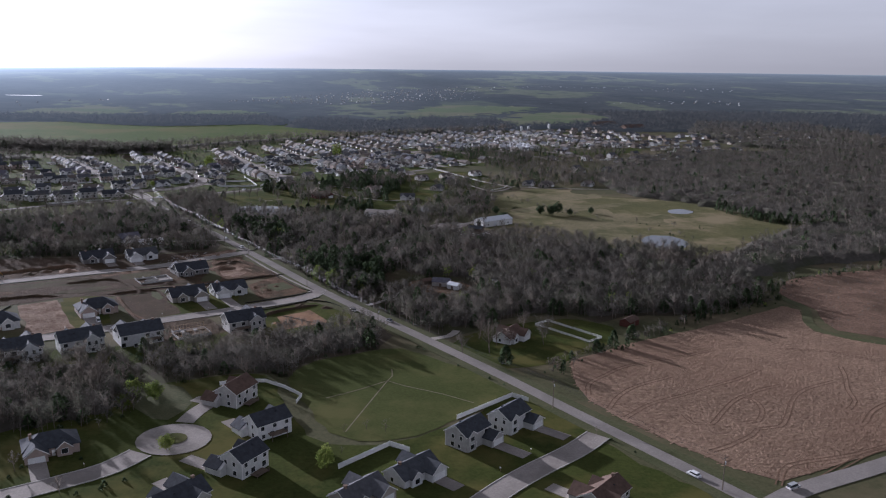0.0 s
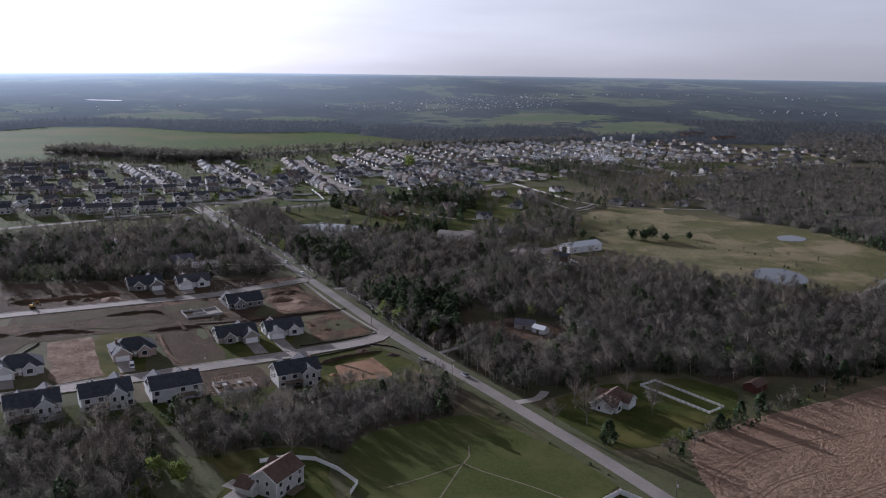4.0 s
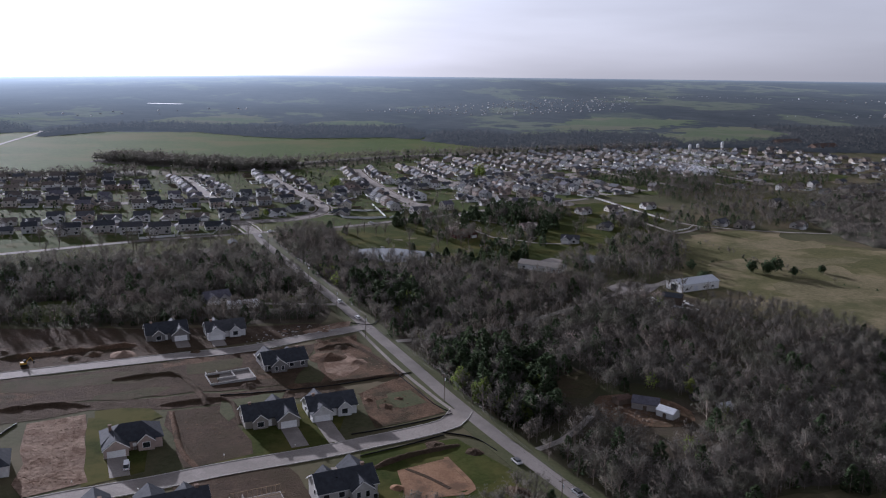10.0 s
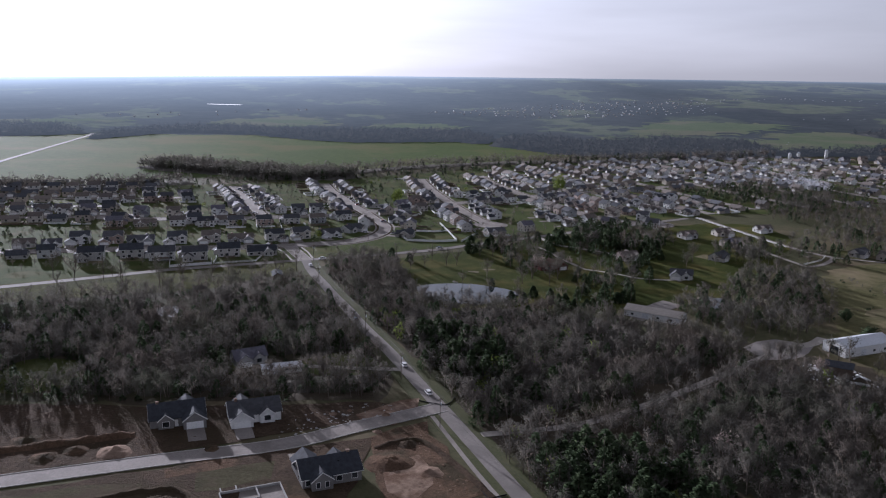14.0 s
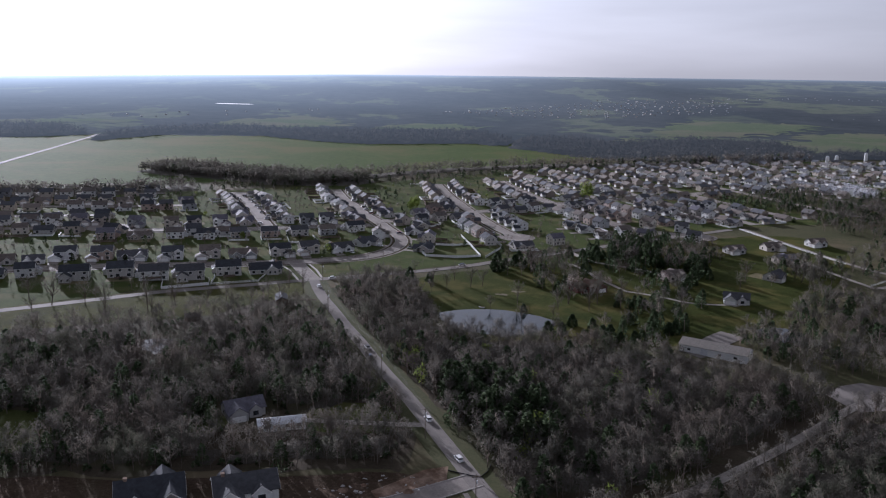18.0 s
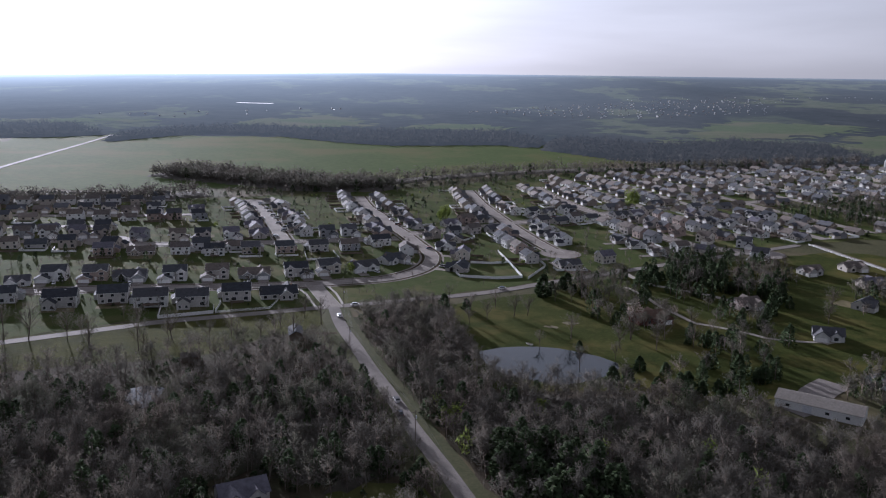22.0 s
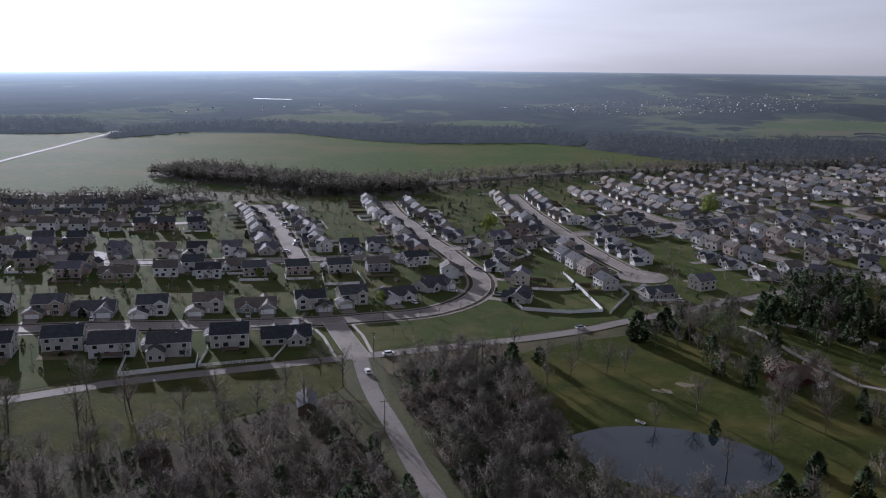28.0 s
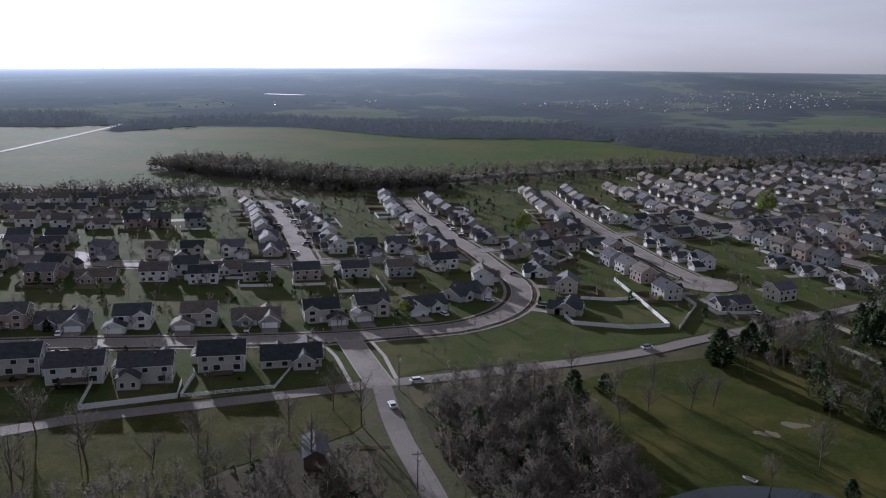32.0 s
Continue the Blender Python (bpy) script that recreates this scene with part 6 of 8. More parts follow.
# ---- the back gardens differ in their grass ----
random.seed(33)
plots = {"dimmed_lawn": Form(), "lawn_mown": Form(), "dry_grass": Form()}
for x, y, turn, size in TURNS:
    if y < 780 or random.random() < 0.3:
        continue
    m = at(x, y, turn)
    a, b, back = -random.uniform(6, 8), random.uniform(6, 8), random.uniform(11, 16)
    corners = [m @ Vector((u, v, 0)) for u, v in ((a, 4.7), (b, 4.7), (b, back), (a, back))]
    plots[random.choice(("dimmed_lawn", "dimmed_lawn", "lawn_mown", "lawn_mown", "dry_grass"))].add([(p.x, p.y, Z(p.x, p.y) + 0.15) for p in corners], [(0, 1, 2, 3)])
for mat, label in (("dimmed_lawn", "back gardens of dark green grass"), ("lawn_mown", "back gardens of mown light green grass"), ("dry_grass", "back gardens of dry thin grass")):
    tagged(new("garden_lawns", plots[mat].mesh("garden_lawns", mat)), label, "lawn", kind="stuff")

# ---- barns, sheds, building works ----
def barn(x, y, turn, length, deep, eave, label, open_front=True, cover="steel_roof"):
    h = thing("barn", label, "barn")
    part("wall", gable_body(Form(), -length / 2, length / 2, -deep / 2, deep / 2, eave, 0.35, "x"), "vinyl", h)
    roof = part("roof", gable_roof(Form(), -length / 2, length / 2, -deep / 2, deep / 2, eave, 0.35, "x", 0.4, 0.16), cover, h)
    for i in range(int(length / 2.0)):
        xx = -length / 2 + 1 + 2.0 * i
        f = Form()
        for s in (-1, 1):
            f.add([(xx, 0, eave + deep / 2 * 0.35 + 0.24), (xx + 0.12, 0, eave + deep / 2 * 0.35 + 0.24), (xx + 0.12, s * (deep / 2 + 0.4), eave - 0.14 + 0.2), (xx, s * (deep / 2 + 0.4), eave - 0.14 + 0.2)], [(0, 1, 2, 3)])
        part("seam", f, cover, roof)
    if open_front:
        # No opening: a dark panel on the wall imitates the bay's shaded inside.
        part("open_bay", wall_box(Form(), "w", -length / 2, 0, 0, 5.0, eave - 0.5, -0.02, 0.05), "glass", h, "flat dark panel standing in for the shade of an open bay")
    for i in range(4):
        xx = -length * 0.35 + i * length * 0.23
        part("sliding_door" if i == 1 else "window", wall_box(Form(), "s", -deep / 2, xx, 0.1 if i == 1 else 1.3, 3.2 if i == 1 else 1.4, 3.0 if i == 1 else 1.0, -0.02, 0.06), "steel_roof" if i == 1 else "glass", h)
    h.matrix_world = at(x, y, turn)
    return h


barn(250, 620, 18, 30, 13, 4.6, "white steel barn with pale ribbed roof at the pasture")
barn(170, 672, -38, 30, 11, 3.6, "long white building with a grey-brown roof beside a paved yard", False, "gravel")
barn(-15, 594, 12, 16, 6, 2.6, "low white outbuilding with flat pale roof", False)


def shed(x, y, turn, w, d, eave, wall, roof, label):
    h = thing("shed", label, "shed")
    part("wall", gable_body(Form(), -w / 2, w / 2, -d / 2, d / 2, eave, 0.5, "x"), wall, h)
    part("roof", gable_roof(Form(), -w / 2, w / 2, -d / 2, d / 2, eave, 0.5, "x", 0.3, 0.12), roof, h)
    add_door(h, "s", -d / 2, 0, 0.05, 1.4, 2.0, "old_timber")
    h.matrix_world = at(x, y, turn)


shed(217, 351, 30, 9, 6, 2.8, "red_barn", "shingles_brown", "dark red timber shed at the wood's edge")
shed(148, 446, -30, 10, 7, 2.8, "siding", "shingles", "weathered outbuilding in a cluttered clearing")
shed(153, 437, -55, 7, 5, 2.6, "vinyl", "steel_roof", "small pale shed in a cluttered clearing")
shed(140, 451, 20, 6, 4, 2.4, "old_timber", "shingles_brown", "low dark shed in a cluttered clearing")
shed(-33.5, 749, 100, 12, 6.0, 3.0, "old_timber", "shingles_dark", "dilapidated dark shed among bare trees")
shed(-72, 716, 10, 7, 5, 2.4, "old_timber", "shingles", "low dark shed among bare trees")
shed(178, 441, 15, 5, 4, 2.2, "vinyl", "steel_roof", "small pale shed in the woods")
shed(118, 505, 25, 5, 3.5, 2.2, "vinyl", "steel_roof", "small pale shed among cedars")
shed(223, 589, -35, 11, 7, 4.2, "old_timber", "shingles", "weathered open farm building with white railings")


def foundation(x, y, turn, w, d, high, label, framed):
    """A house begun: poured walls, inner walls, and where framed the studs above."""
    h = thing("house_foundation", label, "foundation")
    t = 0.3
    for name, b in (("wall", (-w / 2, -d / 2, w / 2, -d / 2 + t)), ("wall", (-w / 2, d / 2 - t, w / 2, d / 2)), ("wall", (-w / 2, -d / 2 + t, -w / 2 + t, d / 2 - t)), ("wall", (w / 2 - t, -d / 2 + t, w / 2, d / 2 - t)),
                    ("inner_wall", (-w * 0.1, -d / 2 + t, -w * 0.1 + t, d * 0.1)), ("inner_wall", (-w * 0.1 + t, d * 0.05, w * 0.3, d * 0.05 + t)), ("bay_wall", (w * 0.2, -d / 2 - 2.5, w * 0.2 + t, -d / 2)), ("bay_wall", (w * 0.45, -d / 2 - 2.5, w * 0.45 + t, -d / 2))):
        part(name, Form().box(b[0], b[1], -0.4, b[2], b[3], high), "poured_wall", h)
    part("slab", Form().box(-w / 2 + t, -d / 2 + t, -0.3, w / 2 - t, d / 2 - t, 0.25), "concrete", h)
    if framed:
        for i in range(12):
            xx = -w / 2 + w * i / 11
            for yy in (-d / 2 + 0.1, d / 2 - 0.25):
                part("stud", Form().box(xx - 0.06, yy, high, xx + 0.06, yy + 0.12, high + 2.3), "timber", h)
        for yy in (-d / 2 + 0.1, 0.0, d / 2 - 0.25):
            part("plate", Form().box(-w / 2, yy, high + 2.3, w / 2, yy + 0.14, high + 2.45), "timber", h)
        part("floor_deck", Form().box(-w / 2 + 0.3, -d / 2 + 0.3, high - 0.1, w * 0.1, d / 2 - 0.3, high + 0.05), "old_timber", h)
        for i in range(5):
            xx = -w * 0.4 + i * w * 0.2
            part("lumber_stack", Form().box(xx, -d * 0.2, high + 0.05, xx + 1.6, d * 0.05, high + 0.6), "poured_wall" if i % 2 else "old_timber", h)
    h.matrix_world = at(x, y, turn)


foundation(-12, 489, 198, 18, 12, 1.1, "poured pale concrete foundation walls of a new house", False)
foundation(5.5, 383, 196, 15, 11, 1.4, "half-built house with timber studs on concrete walls", True)


# ---- fences ----
def fence(points, high, label, mat="vinyl", solid=True, step=2.4):
    h = thing("fence", label, "fence")
    for (xa, ya), (xb, yb) in zip(points, points[1:]):
        n = max(1, round(math.dist((xa, ya), (xb, yb)) / step))
        for i in range(n):
            p = [(xa + (xb - xa) * k / n, ya + (yb - ya) * k / n) for k in (i, i + 1)]
            za, zb = Z(*p[0]), Z(*p[1])
            part("post", Form().box(p[0][0] - 0.08, p[0][1] - 0.08, za - 0.2, p[0][0] + 0.08, p[0][1] + 0.08, za + high + 0.12), mat, h)
            d = math.dist(*p)
            nx, ny = -(p[1][1] - p[0][1]) / d * 0.03, (p[1][0] - p[0][0]) / d * 0.03
            f = Form()
            for lo, hi in ([(0.06, high)] if solid else [(high * 0.2, high * 0.36), (high * 0.52, high * 0.68), (high * 0.84, high)]):
                v = [(q[0] + s * nx, q[1] + s * ny, z + zz) for s in (-1, 1) for q, z in ((p[0], za), (p[1], zb)) for zz in (lo, hi)]
                f.add(v, [(0, 2, 3, 1), (4, 5, 7, 6), (1, 3, 7, 5), (0, 4, 6, 2), (0, 1, 5, 4), (2, 6, 7, 3)])
            part("panel", f, mat, h)
    return h


fence([(-107, 800), (-101.4, 772), (-77.8, 782.5), (-80, 794)], 1.7, "white vinyl privacy fence round a back garden")
fence([(-77, 783), (-77.8, 800), (-79, 803)], 1.5, "white vinyl fence between gardens")
fence([(-77, 783), (-52, 792), (-50, 808)], 1.2, "low white fence round a back garden", solid=False)
fence([(46, 873), (48, 864), (69, 860), (85, 864)], 1.7, "white vinyl privacy fence round a back garden")
fence([(88, 861), (104, 893), (102, 909)], 1.7, "white vinyl fence round a garden")
fence([(85, 864), (82, 897), (78, 933)], 1.8, "tall white vinyl fence between gardens")
fence([(57, 900), (70, 898), (81, 902)], 1.5, "white vinyl fence across the lawn")
fence([(50, 1004), (63, 1000), (66, 978), (54, 962)], 1.5, "white vinyl fence round a garden")
fence([(-51, 926), (-46, 899), (-26, 904), (-32, 926)], 1.4, "low white fence round a small garden")
fence([(108, 889), (109, 882), (127, 884), (128, 891)], 1.5, "white vinyl fence behind a house")
fence([(93.8, 263), (121.7, 278), (126, 272)], 1.8, "tall pale fence behind two houses")
fence([(45, 236), (64.7, 248), (70, 242)], 1.8, "tall pale fence round a back garden")
fence([(14, 316), (22, 318), (31.6, 315), (38, 307), (43, 297), (40, 291)], 1.5, "tall pale fence round a back garden")
fence([(170, 361.6), (179, 365.7), (192.5, 335), (183.5, 330.7), (170, 361.6)], 1.2, "white rail fence round a paddock", solid=False)
fence([(214, 598), (220, 580), (228, 574)], 1.2, "white rail fence beside a farm building", solid=False)


# ---- poles and wires ----
POLES = [(155.7, 193), (132.5, 264), (91.5, 372), (71.0, 458), (46, 538), (34.0, 585), (19.2, 643), (-8, 731), (-15.2, 794)]


def utility_pole():
    h = thing("utility_pole", "grey weathered timber utility pole with a crossarm", "utility pole", "poles along the road")
    part("pole", Form().tube((0, 0, -0.5), (0, 0, 11.5), 0.17, 0.11, 8), "pole_wood", h)
    arm = part("crossarm", Form().box(-1.3, -0.07, 10.6, 1.3, 0.07, 10.76), "pole_wood", h)
    for x in (-1.2, -0.5, 0.5, 1.2):
        part("insulator", Form().tube((x, 0, 10.76), (x, 0, 11.0), 0.06, 0.04, 6), "black_metal", arm)
    part("transformer", Form().tube((0.3, 0, 8.6), (0.3, 0, 9.5), 0.26, 0.26, 8), "steel_roof", h)
    return h


pole = utility_pole()
for i, (x, y) in enumerate(POLES):
    m = at(x, y, 15)
    if i:
        copy_thing(pole, m)
    else:
        pole.matrix_world = m
for (xa, ya), (xb, yb) in zip(POLES, POLES[1:]):
    for off in (-1.2, 0.5, 1.2):
        f = Form()
        for k in range(9):
            t = k / 8
            x, y = xa + (xb - xa) * t + off * 0.96, ya + (yb - ya) * t + off * 0.26
            z = Z(xa, ya) * (1 - t) + Z(xb, yb) * t + 11.0 - 4 * 1.3 * t * (1 - t)
            f.v += [(x - 0.02, y, z), (x + 0.02, y, z), (x, y, z + 0.035)]
        f.f = [(3 * k + i, 3 * k + (i + 1) % 3, 3 * k + 3 + (i + 1) % 3, 3 * k + 3 + i) for k in range(8) for i in range(3)]
        tagged(new("power_line", f.mesh("power_line", "black_metal")), "thin dark overhead wire between utility poles", "wire", "wires along the road")


# ---- vehicles ----
def car(label, paint, long=4.6, tall=1.5, van=False, fine=True):
    h = thing("car", label, "car")
    w = 0.9
    L = long / 2
    body = Form().prism([(-L, 0.35), (L, 0.35), (L, 0.72), (L - 0.15, 0.85), (-L + 0.1, 0.9), (-L, 0.75)], "y", -w, w)
    part("body", body, paint, h)
    a, b = (-L + 0.1, L * 0.45) if van else (-L * 0.75, L * 0.42)
    cabin = Form().prism([(a, 0.86), (b + 0.45, 0.86), (b, tall - 0.08), (a + 0.35, tall - 0.08)], "y", -w + 0.12, w - 0.12)
    part("window_band", cabin, "glass", h)
    part("roof", Form().box(a + 0.32, -w + 0.14, tall - 0.1, b + 0.05, w - 0.14, tall), paint, h)
    for x in (-L * 0.62, L * 0.62):
        for y in (-w, w):
            wheel = part("wheel", Form().tube((x, y - 0.1, 0.33), (x, y + 0.1, 0.33), 0.33, 0.33, 12), "tyre", h)
            fine and part("rim", Form().tube((x, y - 0.11, 0.33), (x, y + 0.11, 0.33), 0.18, 0.18, 8), "steel_roof", wheel)
    for y in (-0.6, 0.6) if fine else ():
        part("headlight", Form().box(L - 0.04, y - 0.16, 0.6, L + 0.02, y + 0.16, 0.74), "trim", h)
        part("tail_light", Form().box(-L - 0.02, y - 0.14, 0.62, -L + 0.04, y + 0.14, 0.78), "red_paint", h)
    return h


CARS = [car("clean white saloon car on the road", "white_paint"), car("dark saloon car on the road", "car_paint"), car("tall estate car on the road", "car_paint", 4.7, 1.75, True), car("white van parked by a house", "white_paint", 5.3, 2.1, True)]
PARKED = [car("white saloon car parked on a drive", "white_paint", fine=False), car("saloon car parked on a drive", "car_paint", fine=False), car("tall estate car parked on a drive", "car_paint", 4.7, 1.75, True, False)]
for k, x, y, turn in ((0, -10, 800.5, 20), (0, -16.5, 781, 106), (1, 12.8, 677, 106), (0, 35.8, 600, 106), (1, 14, 665, 106), (1, 86.5, 405, 107), (0, 44, 569, 107), (3, -36.5, 412, 100), (2, 178, 188, 12), (0, 152.5, 203, 107),
                      (1, 70, 838, 25), (1, 100, 383, 106)):
    copy_thing(CARS[k], at(x, y, turn, 0.24))
random.seed(5)
for x, y in HOUSES[22:150]:
    if random.random() < 0.35:
        street = min((q for l in ROW_LINES for q in l), key=lambda q: math.dist(q, (x, y)))
        d = math.dist(street, (x, y))
        ang = math.degrees(math.atan2(street[1] - y, street[0] - x))
        t = min(0.9, 11.5 / max(d, 1))
        side = random.uniform(-4, 4)
        px, py = x + (street[0] - x) * t - side * math.sin(radians(ang)), y + (street[1] - y) * t + side * math.cos(radians(ang))
        copy_thing(random.choice(PARKED), at(px, py, ang + random.choice((0, 180)), 0.2))
for c in CARS + PARKED:
    drop_proto(c)


# ---- single trees ----
def tree_thing(name, label, wood, top, mat):
    h = thing(name, label, "tree")
    part("trunk", tri_mesh("trunk", *wood, ["bark"]), "bark", h)
    faces, n = crown(wood[0], *top)
    leaves = tri_mesh("crown", top[0], faces, [mat])
    set_normals(leaves, n[len(wood[0]):])
    part("crown", leaves, mat, h)
    return h


TREES = {
    "bare": [tree_thing("bare_tree", "tall bare deciduous tree with fine grey twigs", *bare_tree(h, s, 13, 420, 0.09), "twigs") for h, s in ((14, 5.5), (12, 5.0), (16, 6.0))],
    "small": [tree_thing("young_tree", "small bare garden tree", *bare_tree(5, 1.8, 7, 90, 0.05), "twigs")],
    "cedar": [tree_thing("cedar_tree", "dense dark green cedar", *cedar_tree(h, s, 760, 0.72), "needles") for h, s in ((6.5, 3.3), (9.0, 4.0), (6, 3.3))],
    "round": [tree_thing("cedar_tree", "broad rounded dark evergreen in the pasture", *leafy_tree(h, s, 1100, 0.5), "needles") for h, s in ((7, 3.4), (8, 3.8))],
    "fresh": [tree_thing("leafing_tree", "small tree in fresh yellow-green leaf", *leafy_tree(h, s, 1500, 0.36), "new_leaves") for h, s in ((8, 3.2), (7, 3.0))],
    "pale": [tree_thing("flowering_tree", "bare tree in pale pinkish blossom", *leafy_tree(8, 3.4, 520, 0.3), "blossom")],
}


def plant(kind, x, y, size=1.0):
    t = copy_thing(random.choice(TREES[kind]), at(x, y, random.uniform(0, 360)) @ Matrix.Scale(size * random.uniform(0.7, 1.3), 4))
    return t


for kind, spots in {
    "fresh": [(41, 237), (84.8, 453), (79, 468), (106.7, 457), (94, 440), (97, 434), (109, 477), (171.7, 457.5), (181, 479), (-6, 262), (-20, 300), (-10, 306), (-17, 310), (64, 664), (30, 655)],
    "cedar": [(146, 866), (154, 858), (160, 848), (165, 838), (150, 846), (172, 840), (178, 830), (150, 826), (145, 818), (196, 856), (205, 860), (212, 846), (217, 836), (222, 820), (220, 806), (206, 796), (199, 786), (188, 816), (184, 822), (145, 746), (152, 742), (168, 706), (161, 700), (114, 692), (122, 688), (130, 686), (138, 690), (91, 826), (97, 832), (104, 838), (110, 835), (47, 797), (93, 737), (105, 699), (98, 697), (157, 753), (160, 745), (150, 758), (158, 699), (152, 705), (143, 716), (165, 710), (181, 319), (192, 323), (207, 332), (134, 314), (274, 358), (305, 373), (336, 390), (290, 366), (262, 354), (120, 700), (113, 712), (127, 693), (190, 770), (184, 782), (200, 835), (206, 842), (212, 850), (196, 848), (174, 850), (182, 858), (190, 862), (200, 868), (208, 874), (168, 862), (176, 870), (160, 868), (186, 872), (216, 866)],
    "bare": [(105, 815), (120, 831), (101, 850), (125, 817), (120, 752), (140, 767), (106, 725), (37, 777), (-146, 737), (-116, 726), (-95, 728), (-86, 741), (-59, 743), (-34, 744), (-99, 710), (-61, 712), (-160, 745), (-128, 748), (-75, 728), (116, 842), (132, 836), (140, 848), (136, 752), (146, 784), (156, 772), (47, 774), (56, 780), (70, 786), (62, 800), (39, 810), (76, 741), (92, 751), (77, 788), (48, 790), (120, 752), (133, 770), (112, 740), (128, 738), (96, 815), (112, 822), (146, 742), (88, 712), (72, 690), (60, 688), (50, 700), (285, 541), (-24, 768), (-33, 778), (-105, 756), (-48, 742), (-62, 748), (-88, 742), (-130, 738), (-118, 730), (-150, 722), (-42, 760), (-70, 738), (-96, 726), (248, 596), (262, 586), (240, 648), (174, 800), (166, 815), (228, 780), (240, 800), (36, 742), (24, 318), (30, 335), (-60, 300), (-30, 318), (120, 330), (132, 328), (192, 370), (139, 337), (159, 353), (135, 349), (161, 333), (166, 342)],
    "round": [(316, 649), (332, 644), (355, 649), (309, 656), (324, 653), (270, 664), (262, 630)],
    "small": [(-36, 806), (-41, 806), (-14, 842), (-6, 846), (2, 850), (10, 856), (20, 862), (30, 846), (45, 840), (60, 846), (-9, 823), (-5, 824), (-1, 826), (-60, 835), (-90, 831), (-120, 827), (-140, 824), (40, 330), (60, 262), (66, 258), (52, 262), (48, 246)],
    "pale": [(145, 336), (152, 790), (186, 790), (138, 511), (200, 380), (215, 590), (130, 780)],
}.items():
    for x, y in spots:
        plant(kind, x, y)
for x, y, size in ((91, 825, 1.5), (114, 844, 1.4), (114, 828, 1.3), (107, 840, 1.2), (162, 858, 1.5), (173, 855, 1.5), (35, 782, 1.2), (155, 850, 1.2)):
    plant("cedar", x, y, size)
random.seed(9)
WILLOWS = [(48, 1050, 1.5), (218, 1113, 1.9), (44, 1044, 1.1)]
for x, y in HOUSES[22:]:
    if random.random() < 0.3 and 780 < y < 1000:
        plant(random.choice(("small", "small", "small", "bare", "fresh", "cedar")), x + random.uniform(-11, 11), y + random.choice((-9, 9)) + random.uniform(-2, 2), 0.6)
for x, y, size in WILLOWS:
    plant("fresh", x, y, size)
for group in TREES.values():
    for t in group:
        drop_proto(t)


# ---- woods and hedges of the distance ----
def band(points, half, step, kinds, weights, label, scale=(0.8, 1.3)):
    line = smooth_line(points, 20)
    poly = sides_of(line, half) + sides_of(line, -half)[::-1]
    forest("far_woodland", label, scatter(poly, step), kinds, weights, scale)
    canopy("underbrush", "brush under " + label.replace("dark ", ""), poly, max(4.0, half * 0.2), (1.8 if half < 20 else 2.4) * scale[0], "hazed_brush")


FARMIX = [4, 4, 0.3]
STREET_LINES = [(smooth_line(l, 4), 6.0) for l in STREETS.values()] + [(CROSS, 7.0), (MAIN, 8.0), (ENTRY, 7.0)]
YARDS = [(-480, 800), (-330, 700), (-112, 770), (-30, 810), (50, 845), (142, 892), (300, 975), (480, 1015), (690, 1115), (640, 1405), (300, 1385), (60, 1240), (-60, 1190), (-160, 1140), (-480, 1090)]
YARD_HOLES = [circle(x, y, 8.5) for x, y in HOUSES]
LAWN_OPEN = [(-46, 795), (-46, 838), (-15, 846), (4, 852), (18, 864), (30, 884), (60, 890), (100, 880), (100, 860), (60, 826), (0, 804)]
YARD = [(*bare_tree(h, s, 5, 74, 0.26), 1) for h, s in ((6, 2.4), (8, 3.2))] + [(*cedar_tree(h, s, 90, 0.9), 2) for h, s in ((4, 1.8), (6.5, 2.2))] + [(*leafy_tree(3.0, 1.6, 70, 0.5), 3), (*cedar_tree(1.6, 1.3, 60, 0.6), 2)]
forest("garden_plants", "small bare trees, evergreens and shrubs in the gardens of the estate", scatter(YARDS, 11.0, YARD_HOLES + [LAWN_OPEN] + WOODLOTS, STREET_LINES), YARD, [4, 5, 0.8, 0.5, 0.4, 2.5], (0.6, 1.15))
NORTH = [(-480, 1100), (-330, 1108), (-250, 1122), (-160, 1150), (-60, 1200), (60, 1255), (190, 1330), (330, 1400), (470, 1420), (470, 1402), (330, 1385), (190, 1315), (60, 1240), (-60, 1185), (-160, 1135), (-250, 1108), (-480, 1085)]
forest("garden_plants", "belt of evergreens and bare trees behind the estate", scatter(NORTH, 8.5, YARD_HOLES), CEDAR[:2] + FAR, [3, 3, 3, 2, 1], (0.6, 1.1))
